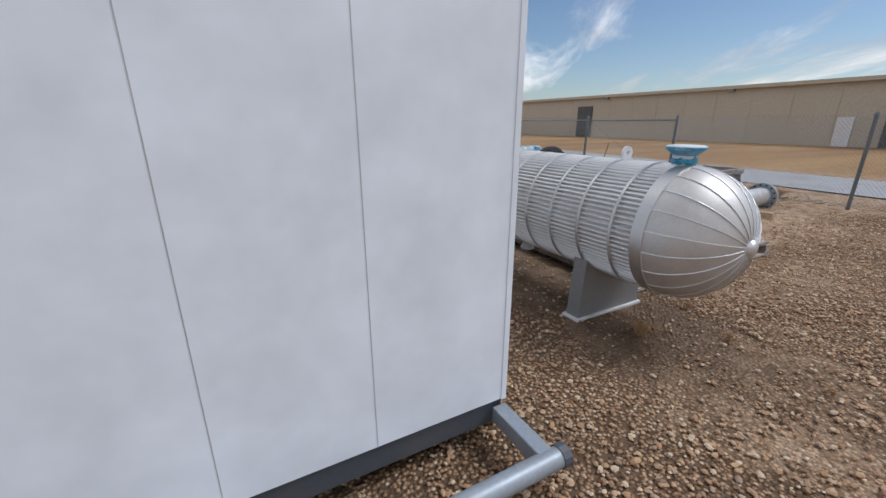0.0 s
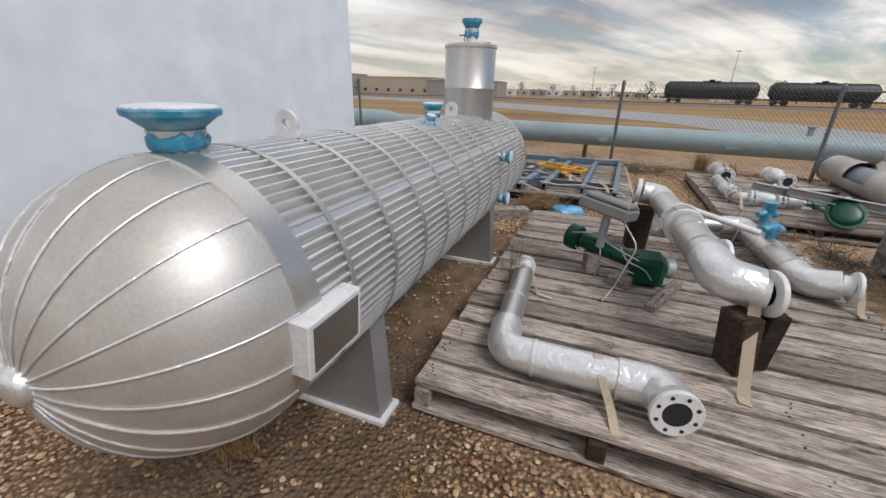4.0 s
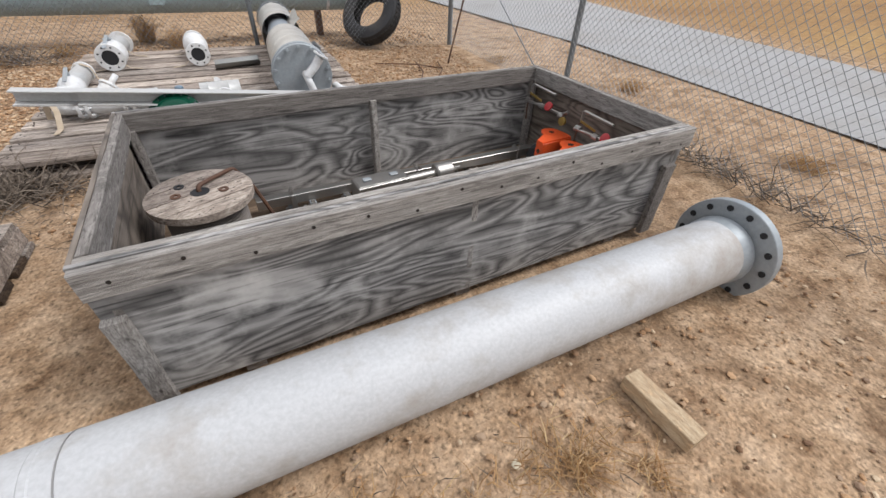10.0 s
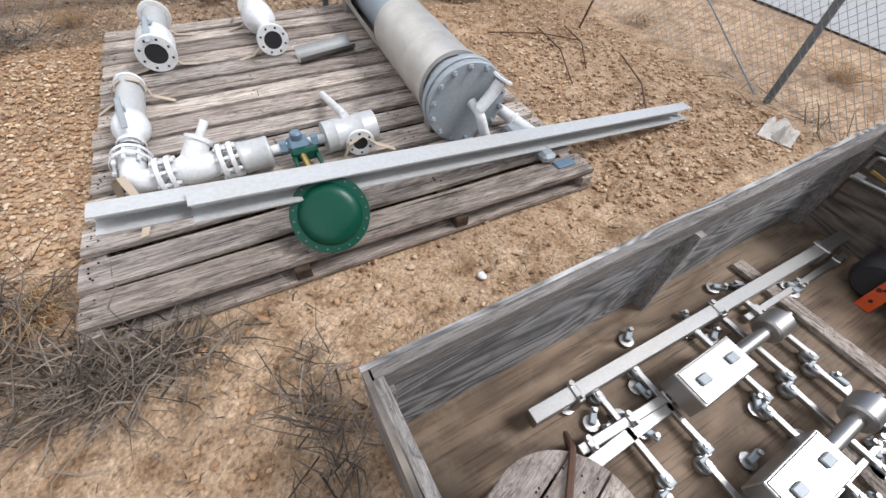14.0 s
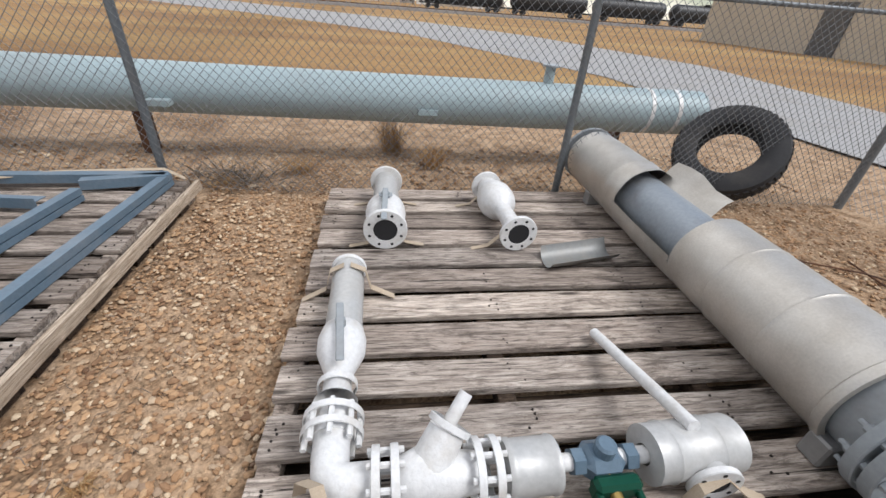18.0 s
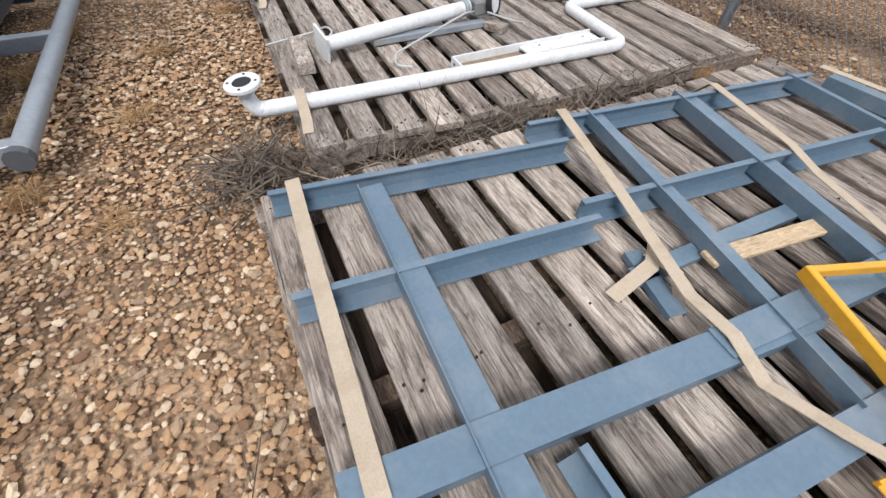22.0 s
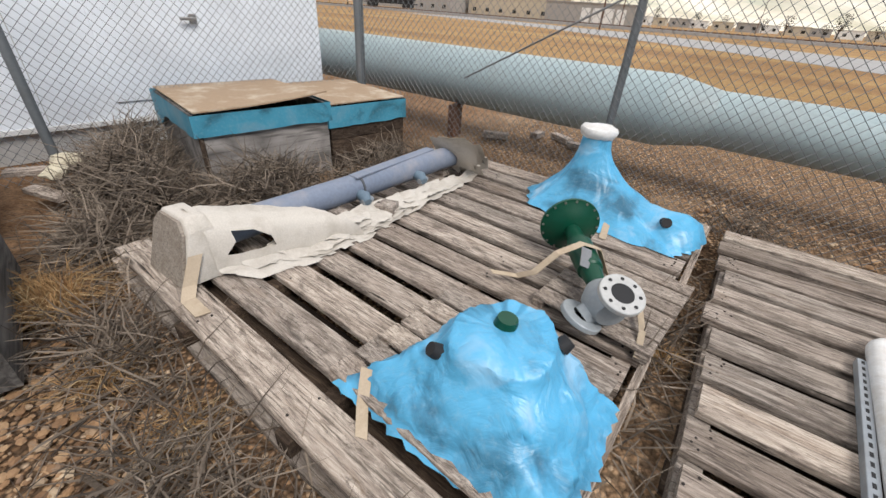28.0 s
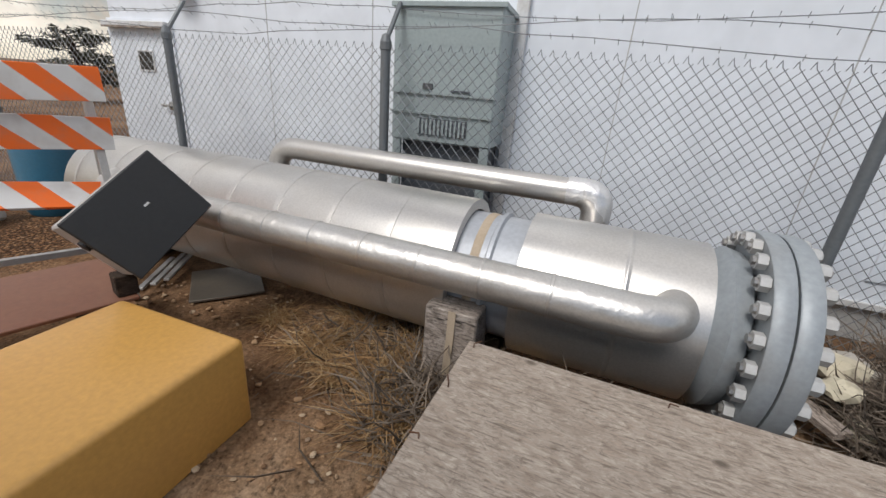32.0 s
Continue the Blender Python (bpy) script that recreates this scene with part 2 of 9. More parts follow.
def ground_material():
    m, n, l, b = nodes_of("ground")
    v = vec_of(n, l, jitter=False)
    big, mid, fine = noise_of(n, l, v, 0.55, 6, 0.6), noise_of(n, l, v, 5, 6, 0.65), noise_of(n, l, v, 46, 4, 0.6)
    vor = n.new("ShaderNodeTexVoronoi")
    vor.inputs["Scale"].default_value = 34
    l.new(v, vor.inputs["Vector"])
    vor2 = n.new("ShaderNodeTexVoronoi")
    vor2.inputs["Scale"].default_value = 75
    l.new(v, vor2.inputs["Vector"])
    dirt = ramp_of(n, l, mid, [(0.30, (0.16, 0.095, 0.053)), (0.47, (0.355, 0.25, 0.162)), (0.70, (0.52, 0.395, 0.28))])
    stones = ramp_of(n, l, vor.outputs["Color"], [(0.08, (0.15, 0.09, 0.052)), (0.45, (0.39, 0.238, 0.135)), (0.75, (0.53, 0.36, 0.218)), (0.97, (0.75, 0.63, 0.49))])
    stones = mix_of(n, l, ramp_of(n, l, vor.outputs["Distance"], [(0.36, grey(0)), (0.56, grey(0.95))]), stones, (0.066, 0.040, 0.025))
    grit = ramp_of(n, l, vor2.outputs["Color"], [(0.1, grey(0.74)), (0.6, grey(1.0)), (0.95, grey(1.28))])
    dirt = mix_of(n, l, 1.0, dirt, grit, "MULTIPLY")
    sep0 = n.new("ShaderNodeSeparateXYZ")
    l.new(v, sep0.inputs[0])
    # gravel lies thick on the western path and thins out to bare dirt in the east
    thick = n.new("ShaderNodeMapRange")
    thick.inputs["From Min"].default_value, thick.inputs["From Max"].default_value = -2.4, -3.6
    thick.inputs["To Min"].default_value, thick.inputs["To Max"].default_value = -0.07, 0.16
    l.new(sep0.outputs[0], thick.inputs[0])
    patch = n.new("ShaderNodeMath")
    l.new(big, patch.inputs[0]), l.new(thick.outputs[0], patch.inputs[1])
    # smooth sandy dirt east of the pipe pallet
    sandy = n.new("ShaderNodeMapRange")
    sandy.inputs["From Min"].default_value, sandy.inputs["From Max"].default_value = 1.1, 2.0
    sandy.inputs["To Min"].default_value, sandy.inputs["To Max"].default_value = 0.0, -0.17
    l.new(sep0.outputs[0], sandy.inputs[0])
    inner = n.new("ShaderNodeMapRange")
    inner.inputs["From Min"].default_value, inner.inputs["From Max"].default_value = 1.2, 2.3
    l.new(sep0.outputs[1], inner.inputs[0])
    both = n.new("ShaderNodeMath")
    both.operation = "MULTIPLY"
    l.new(sandy.outputs[0], both.inputs[0]), l.new(inner.outputs[0], both.inputs[1])
    # coarse reddish gravel on the open south side
    south = n.new("ShaderNodeMapRange")
    south.inputs["From Min"].default_value, south.inputs["From Max"].default_value = 1.9, 0.9
    south.inputs["To Min"].default_value, south.inputs["To Max"].default_value = 0.0, 0.17
    l.new(sep0.outputs[1], south.inputs[0])
    bare = n.new("ShaderNodeMath")
    l.new(patch.outputs[0], bare.inputs[0]), l.new(both.outputs[0], bare.inputs[1])
    bare_south = n.new("ShaderNodeMath")
    l.new(bare.outputs[0], bare_south.inputs[0]), l.new(south.outputs[0], bare_south.inputs[1])
    west = n.new("ShaderNodeMapRange")
    west.inputs["From Min"].default_value, west.inputs["From Max"].default_value = -9.0, -9.8
    west.inputs["To Min"].default_value, west.inputs["To Max"].default_value = 0.0, -0.3
    l.new(sep0.outputs[0], west.inputs[0])
    bare = n.new("ShaderNodeMath")
    l.new(bare_south.outputs[0], bare.inputs[0]), l.new(west.outputs[0], bare.inputs[1])
    stony = ramp_of(n, l, bare.outputs[0], [(0.41, grey(0.05)), (0.62, grey(0.88))])
    c = mix_of(n, l, stony, dirt, stones)
    c = mix_of(n, l, 1.0, c, ramp_of(n, l, fine, [(0.30, grey(0.40)), (0.45, grey(0.92)), (0.66, grey(1.18))]), "MULTIPLY")
    # damp, darker soil in patches
    damp = noise_of(n, l, v, 0.9, 5, 0.62, 0.4)
    c = mix_of(n, l, ramp_of(n, l, damp, [(0.34, grey(0.45)), (0.50, grey(0))]), c, (0.125, 0.083, 0.055))
    # uneven strip of compact soil below the ribbed vessel, its shade painted in
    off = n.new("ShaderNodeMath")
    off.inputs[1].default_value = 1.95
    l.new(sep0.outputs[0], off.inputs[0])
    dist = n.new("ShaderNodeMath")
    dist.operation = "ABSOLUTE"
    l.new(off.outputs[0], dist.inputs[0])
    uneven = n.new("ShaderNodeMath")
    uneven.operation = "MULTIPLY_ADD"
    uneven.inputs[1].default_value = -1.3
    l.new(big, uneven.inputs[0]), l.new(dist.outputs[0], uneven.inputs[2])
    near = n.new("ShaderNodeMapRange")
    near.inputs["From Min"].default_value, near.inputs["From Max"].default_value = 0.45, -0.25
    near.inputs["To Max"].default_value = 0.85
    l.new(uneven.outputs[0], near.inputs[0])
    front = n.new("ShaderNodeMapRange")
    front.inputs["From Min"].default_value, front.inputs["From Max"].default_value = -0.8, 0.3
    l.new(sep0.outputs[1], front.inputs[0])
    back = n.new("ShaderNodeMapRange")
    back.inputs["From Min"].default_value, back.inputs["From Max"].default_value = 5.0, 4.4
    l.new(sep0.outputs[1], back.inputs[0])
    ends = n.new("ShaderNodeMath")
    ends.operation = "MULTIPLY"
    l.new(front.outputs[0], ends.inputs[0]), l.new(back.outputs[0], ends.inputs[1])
    soil_shade = n.new("ShaderNodeMath")
    soil_shade.operation = "MULTIPLY"
    l.new(near.outputs[0], soil_shade.inputs[0]), l.new(ends.outputs[0], soil_shade.inputs[1])
    c = mix_of(n, l, soil_shade.outputs[0], c, ramp_of(n, l, mid, [(0.3, (0.075, 0.05, 0.033)), (0.7, (0.185, 0.13, 0.088))]))
    # dark red-brown soil round the launcher
    soil = n.new("ShaderNodeMapRange")
    soil.inputs["From Min"].default_value, soil.inputs["From Max"].default_value = -9.3, -10.1
    l.new(sep0.outputs[0], soil.inputs[0])
    c = mix_of(n, l, soil.outputs[0], c, mix_of(n, l, 1.0, c, (0.56, 0.47, 0.40), "MULTIPLY"))
    # dry grass field beyond the yard
    sep = n.new("ShaderNodeSeparateXYZ")
    l.new(v, sep.inputs[0])
    far = n.new("ShaderNodeMapRange")
    far.inputs["From Min"].default_value, far.inputs["From Max"].default_value = 12.5, 17.0
    l.new(sep.outputs[1], far.inputs[0])
    east = n.new("ShaderNodeMapRange")
    east.inputs["From Min"].default_value, east.inputs["From Max"].default_value = 13.5, 16.0
    l.new(sep.outputs[0], east.inputs[0])
    out = n.new("ShaderNodeMath")
    out.operation = "MAXIMUM"
    l.new(far.outputs[0], out.inputs[0]), l.new(east.outputs[0], out.inputs[1])
    strip = noise_of(n, l, vec_of(n, l, (0.03, 0.16, 1), False), 1.0, 5, 0.6)
    grass = ramp_of(n, l, strip, [(0.30, (0.21, 0.115, 0.058)), (0.5, (0.34, 0.205, 0.09)), (0.72, (0.44, 0.30, 0.13))])
    grass = mix_of(n, l, 1.0, grass, ramp_of(n, l, mid, [(0.3, grey(0.72)), (0.7, grey(1.1))]), "MULTIPLY")
    c = mix_of(n, l, 1.0, c, (1.045, 1.0, 0.945), "MULTIPLY")
    l.new(mix_of(n, l, out.outputs[0], c, grass), b.inputs["Base Color"])
    b.inputs["Roughness"].default_value = 0.95
    b.inputs["Specular IOR Level"].default_value = 0.2
    bump_of(n, l, b, mix_of(n, l, stony, mix_of(n, l, 0.55, fine, mid), ramp_of(n, l, vor.outputs["Distance"], [(0.0, grey(1)), (0.7, grey(0))])), 0.9, 0.03)
    return m


def gravel_material(name, cols):
    m, n, l, b = nodes_of(name)
    g = n.new("ShaderNodeNewGeometry")
    v = vec_of(n, l, jitter=False)
    f = noise_of(n, l, v, 60, 3)
    c = ramp_of(n, l, g.outputs["Random Per Island"], [(i / (len(cols) - 1), k) for i, k in enumerate(cols)])
    l.new(mix_of(n, l, 1.0, c, ramp_of(n, l, f, [(0.3, grey(0.8)), (0.7, grey(1.05))]), "MULTIPLY"), b.inputs["Base Color"])
    b.inputs["Roughness"].default_value = 0.85
    return m


def plastic_film(name, col, rough=0.36, bump=0.45, pale=0.34):
    """Thin polythene: clear broad folds, paler where it is stretched and dusty."""
    m, n, l, b = nodes_of(name)
    v = vec_of(n, l)
    s, f, d = noise_of(n, l, v, 2.6, 5, 0.55, 0.7), noise_of(n, l, v, 6.5, 4, 0.5, 1.3), noise_of(n, l, v, 45, 3, 0.6)
    c = ramp_of(n, l, s, [(0.33, tuple(x * 0.42 for x in col)), (0.46, col), (0.55, tuple(x * 1.12 for x in col)), (0.68, tuple(min(1, x * 0.75 + pale) for x in col))])
    c = mix_of(n, l, ramp_of(n, l, d, [(0.52, grey(0)), (0.75, grey(0.15))]), c, (0.42, 0.50, 0.52))
    l.new(c, b.inputs["Base Color"])
    rough_of(n, l, b, f, rough - 0.06, rough + 0.18)
    bump_of(n, l, b, f, bump, 0.025)
    return m


def stripes(name):
    m, n, l, b = nodes_of(name)
    v = vec_of(n, l, (1, 1, 1), False)
    sep = n.new("ShaderNodeSeparateXYZ")
    l.new(v, sep.inputs[0])
    add = n.new("ShaderNodeMath")
    add.operation = "SUBTRACT"
    l.new(sep.outputs[0], add.inputs[0]), l.new(sep.outputs[2], add.inputs[1])
    mul = n.new("ShaderNodeMath")
    mul.operation = "MULTIPLY"
    mul.inputs[1].default_value = 3.6
    l.new(add.outputs[0], mul.inputs[0])
    fr = n.new("ShaderNodeMath")
    fr.operation = "FRACT"
    l.new(mul.outputs[0], fr.inputs[0])
    gt = n.new("ShaderNodeMath")
    gt.operation = "GREATER_THAN"
    gt.inputs[1].default_value = 0.5
    l.new(fr.outputs[0], gt.inputs[0])
    c = mix_of(n, l, gt.outputs[0], (0.66, 0.66, 0.65), (0.86, 0.15, 0.012))
    d = noise_of(n, l, vec_of(n, l), 5, 5)
    l.new(mix_of(n, l, ramp_of(n, l, d, [(0.5, grey(0)), (0.75, grey(0.4))]), c, (0.3, 0.25, 0.2)), b.inputs["Base Color"])
    b.inputs["Roughness"].default_value = 0.45
    return m


M_GROUND = ground_material()
M_STONE = gravel_material("pebbles", [(0.15, 0.080, 0.042), (0.34, 0.198, 0.102), (0.51, 0.335, 0.19), (0.42, 0.245, 0.124), (0.29, 0.168, 0.090), (0.68, 0.53, 0.36), (0.24, 0.15, 0.095)])
M_ROAD = paint("gravel_road", (0.34, 0.335, 0.33), 0.95, 0, (0.25, 0.23, 0.2), 0.6, 30, 0.6, 0.7)
M_WOOD = wood("weathered_boards", (0.052, 0.042, 0.036), (0.385, 0.335, 0.295), (0.63, 0.57, 0.515), warm=0.1)
M_WOOD_B = wood("brown_boards", (0.045, 0.036, 0.030), (0.32, 0.275, 0.24), (0.56, 0.505, 0.45), warm=0.18)
M_EDGE = wood("faded_tan_board", (0.10, 0.075, 0.055), (0.40, 0.335, 0.265), (0.56, 0.49, 0.41), warm=0.1, split=0.5)
M_CRATEPLY = ply("weathered_crate_ply", (0.12, 0.108, 0.10), (0.31, 0.285, 0.265), 5, 1, (0.42, 0.39, 0.37))
M_GREYWOOD = wood("silver_grey_lumber", (0.075, 0.070, 0.066), (0.265, 0.255, 0.245), (0.40, 0.39, 0.375), 0.9, 0, 0.04, 0.45)
M_REEL = wood("reel_boards", (0.085, 0.070, 0.060), (0.31, 0.268, 0.238), (0.44, 0.395, 0.355), 0.8, 0, 0.08, 0.5)
M_SACK = paint("torn_grey_paper", (0.46, 0.43, 0.40), 0.9, 0, (0.12, 0.10, 0.09), 0.8, 60, 0.5, 12)
M_CARD = paint("orange_brown_card", (0.43, 0.225, 0.085), 0.85, 0, (0.2, 0.1, 0.05), 0.5, 50, 0.2, 7)
# dark crate boards; under the pallets this near-black stands in for shade
M_DARKBOARD_SHADE = wood("dark_boards_and_gap_shade", (0.012, 0.008, 0.006), (0.055, 0.038, 0.027), (0.11, 0.082, 0.06), warm=0.05)
M_ROPE = paint("grey_brown_rope", (0.20, 0.175, 0.155), 0.9, 0, (0.09, 0.075, 0.06), 0.6, 90, 0.4, 8)
M_NEWWOOD = wood("pale_lumber", (0.30, 0.22, 0.14), (0.46, 0.36, 0.24), (0.58, 0.48, 0.34), warm=0.05)
M_TIMBER = wood("dark_timber", (0.014, 0.010, 0.008), (0.04, 0.028, 0.021), (0.085, 0.062, 0.047))
M_PLY = ply("grey_plywood", (0.062, 0.059, 0.057), (0.325, 0.312, 0.30), 15)
M_PLY_END = ply("brown_stained_plywood_end", (0.065, 0.052, 0.043), (0.20, 0.165, 0.135), 11, 1, (0.30, 0.27, 0.24))
M_PLYTOP = wood("plywood_top", (0.17, 0.14, 0.115), (0.36, 0.315, 0.27), (0.53, 0.48, 0.42), 1.7, 1, 0.04, 0.35)
M_PLYDARK = ply("dark_plywood", (0.05, 0.046, 0.042), (0.14, 0.13, 0.12), 12, 0, (0.2, 0.19, 0.18))
M_FLOORPLY = ply("brown_plywood_floor", (0.095, 0.062, 0.038), (0.235, 0.165, 0.11), 4, 0, (0.31, 0.24, 0.17))
M_WALL = paint("white_panel", (0.82, 0.855, 0.90), 0.42, 0, (0.72, 0.75, 0.79), 0.2, 3, 0.004, 0.8)
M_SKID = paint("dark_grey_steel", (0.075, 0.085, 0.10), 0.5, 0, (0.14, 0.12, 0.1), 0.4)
M_GREYPIPE = paint("grey_galvanised", (0.33, 0.36, 0.39), 0.45, 0.3, (0.22, 0.19, 0.15), 0.35)
M_CLAD = cladding("aluminium_cladding", (0.76, 0.745, 0.72), 0.37, 0.3, 9, 0.82)
M_DOME = cladding("dull_dome_cladding", (0.60, 0.57, 0.535), 0.47, 0.4, 3.5, 0.62, 0.4)
M_CLAD_SM = cladding("smooth_cladding", (0.63, 0.61, 0.58), 0.33, 0.14, 4, 0.85, 0.18)
M_CLAD_TAN = cladding("tan_tinted_cladding", (0.60, 0.57, 0.52), 0.40, 0.16, 3, 0.6, 0.5)
M_FOIL = cladding("crinkled_foil", (0.78, 0.775, 0.77), 0.34, 0.9, 16, 0.7, 0.08)
M_LINECLAD = cladding("dull_line_cladding", (0.60, 0.585, 0.56), 0.38, 0.45, 14, 0.8, 0.35)
M_SADDLE = paint("grey_saddle_paint", (0.27, 0.265, 0.26), 0.42, 0.25, (0.2, 0.18, 0.16), 0.2)
M_WHITE = paint("white_paint", (0.71, 0.71, 0.705), 0.42, 0, (0.42, 0.37, 0.30), 0.5, 50, 0.25, 6)
M_PIPEWHITE = paint("dull_white_pipe", (0.50, 0.505, 0.51), 0.6, 0.1, (0.27, 0.22, 0.17), 0.6, 60, 0.06, 3.4)
# black parts, and discs that stand in for the shade in holes
M_BLACK = paint("black_and_hole_shade", (0.012, 0.012, 0.014), 0.7, 0, (0.03, 0.03, 0.03), 0.3)
M_RUBBER = paint("tyre_rubber", (0.022, 0.022, 0.024), 0.75, 0, (0.09, 0.08, 0.07), 0.4, 30, 0.2)
M_BLUE = paint("blue_tape", (0.03, 0.25, 0.40), 0.4, 0, (0.5, 0.62, 0.7), 0.6, 20, 0.3, 9)
M_TEAL = paint("dark_blue_plastic", (0.012, 0.10, 0.17), 0.4, 0, (0.05, 0.12, 0.16), 0.4)
M_FILM = plastic_film("blue_plastic_film", (0.075, 0.34, 0.56), 0.34, 0.7, 0.24)
M_TARP = plastic_film("blue_tarp", (0.045, 0.235, 0.335), 0.5, 0.2, 0.10)
M_GREEN = paint("green_enamel", (0.002, 0.056, 0.031), 0.30, 0.0, (0.03, 0.09, 0.06), 0.15)
M_GREEN.node_tree.nodes["Principled BSDF"].inputs["Specular IOR Level"].default_value = 0.28
M_GREYCAST = paint("grey_casting", (0.33, 0.36, 0.38), 0.5, 0.2, (0.2, 0.17, 0.14), 0.3)
M_GREYBOX = paint("grey_enclosure", (0.20, 0.205, 0.20), 0.42, 0.15, (0.28, 0.25, 0.2), 0.4)
M_LAVENDER = paint("grey_blue_pipe_paint", (0.185, 0.22, 0.29), 0.5, 0.05, (0.32, 0.30, 0.30), 0.6, 40, 0.1, 4)
M_STEELBLUE = paint("blue_grey_primer_steel", (0.128, 0.188, 0.245), 0.42, 0.15, (0.30, 0.32, 0.34), 0.45, 50, 0.08, 2.5)
M_YELLOW = paint("yellow_paint", (0.74, 0.36, 0.02), 0.4, 0, (0.35, 0.22, 0.06), 0.3)
M_YELBOX = paint("ochre_sheet_metal", (0.62, 0.34, 0.09), 0.38, 0, (0.5, 0.28, 0.09), 0.3, 40, 0.02)
M_ORANGE = paint("orange_paint", (0.78, 0.105, 0.025), 0.35, 0, (0.35, 0.08, 0.03), 0.3)
M_RED = paint("red_handle", (0.36, 0.010, 0.014), 0.45, 0, (0.2, 0.03, 0.03), 0.3)
M_STRAP = paint("beige_webbing", (0.47, 0.38, 0.28), 0.85, 0, (0.3, 0.23, 0.15), 0.5, 150, 0.3, 9)
M_CANVAS = paint("torn_canvas", (0.57, 0.53, 0.475), 0.9, 0, (0.28, 0.24, 0.19), 0.55, 120, 0.4, 5)
M_STAINLESS = cladding("stainless", (0.43, 0.415, 0.395), 0.38, 0.08, 8, 0.94, 0.25)
M_RUST = paint("rusty_steel", (0.11, 0.058, 0.038), 0.8, 0.2, (0.2, 0.09, 0.04), 0.6)
M_NAIL = paint("dark_nail_rust", (0.022, 0.016, 0.013), 0.85, 0.1, (0.05, 0.03, 0.02), 0.5)
M_BRASS = paint("brass", (0.48, 0.33, 0.10), 0.35, 0.85)
M_FENCE = paint("galvanised_post", (0.17, 0.185, 0.195), 0.5, 0.35, (0.12, 0.11, 0.1), 0.4)
M_WIRE = paint("galvanised_wire", (0.24, 0.25, 0.26), 0.5, 0.5, (0.15, 0.13, 0.12), 0.4)
M_LINEPIPE = paint("blue_grey_line_pipe", (0.33, 0.415, 0.435), 0.5, 0.05, (0.22, 0.21, 0.19), 0.4, 30, 0.05, 0.9)
M_TWIG = gravel_material("dry_twigs", [(0.05, 0.038, 0.029), (0.13, 0.10, 0.075), (0.30, 0.24, 0.185), (0.09, 0.068, 0.05)])
M_STRAW = gravel_material("dry_grass", [(0.34, 0.18, 0.07), (0.46, 0.285, 0.125), (0.27, 0.145, 0.06), (0.56, 0.41, 0.22)])
M_TAN = paint("tan_sheet_wall", (0.47, 0.41, 0.32), 0.7, 0, (0.4, 0.34, 0.26), 0.4, 6, 0.05, 0.2)
M_DARKDOOR = paint("dark_roller_door", (0.07, 0.072, 0.075), 0.5)
M_TANK = paint("black_tank_car", (0.014, 0.014, 0.015), 0.5, 0, (0.06, 0.05, 0.045), 0.4)
M_FARWALL = paint("far_grey_wall", (0.33, 0.31, 0.29), 0.8, 0, (0.26, 0.24, 0.22), 0.4, 2, 0.02, 0.1)
M_LEAF = gravel_material("dark_foliage", [(0.03, 0.032, 0.02), (0.06, 0.058, 0.035), (0.045, 0.05, 0.028)])
M_SILT = paint("dried_silt", (0.24, 0.165, 0.10), 0.7, 0, (0.45, 0.38, 0.28), 0.6, 40, 0.3, 14)
M_HUSK = paint("polystyrene_foam", (0.62, 0.56, 0.42), 0.9, 0, (0.35, 0.28, 0.2), 0.5)
M_STRIPE = stripes("orange_white_stripes")
M_DARKPLATE = paint("brown_nameplate", (0.17, 0.15, 0.125), 0.4, 0.5)
M_AC = paint("grey_green_housing", (0.36, 0.42, 0.42), 0.42, 0.05, (0.3, 0.32, 0.32), 0.3, 40, 0.02, 1.5)
M_REDBROWN = paint("red_brown_sheet", (0.20, 0.085, 0.05), 0.55, 0, (0.26, 0.14, 0.09), 0.5)
M_GLASS = paint("dark_window", (0.015, 0.017, 0.02), 0.08)
M_PALE = paint("pale_galvanised", (0.50, 0.50, 0.49), 0.45, 0.2, (0.42, 0.38, 0.32), 0.35)
M_COLUMNPIPE = paint("exposed_dull_pipe", (0.30, 0.335, 0.37), 0.45, 0.3, (0.14, 0.12, 0.10), 0.7, 40, 0.05, 2.2)
M_BAREPIPE = paint("bare_grey_pipe", (0.42, 0.44, 0.47), 0.45, 0.2, (0.3, 0.29, 0.27), 0.3)


# ---- shape helpers ----
def part(name, bm, material, parent=None, label="", smooth=None):
    me = bpy.data.meshes.new(name)
    if smooth is not None:
        bmesh.ops.recalc_face_normals(bm, faces=bm.faces[:])
        for f in bm.faces:
            f.smooth = True
        bm.edges.ensure_lookup_table()
        for e in bm.edges:
            if len(e.link_faces) == 2 and e.calc_face_angle(0) > radians(smooth):
                e.smooth = False
    bm.to_mesh(me)
    bm.free()
    me.materials.append(material)
    ob = new(name, me)
    if parent is not None:
        ob.parent = parent
    if label:
        ob["label"] = label
    return ob


def thing(name, label, category, m=None, group=""):
    e = new(name)
    e.empty_display_size = 0.1
    if m is not None:
        e.matrix_world = m
    return tagged(e, label, category, group)


def solid(name, bm, material, label, category, m=None, group="", kind="", smooth=None):
    ob = part(name, bm, material, None, "", smooth)
    if m is not None:
        ob.matrix_world = m
    return tagged(ob, label, category, group, kind)


def B():
    return bmesh.new()


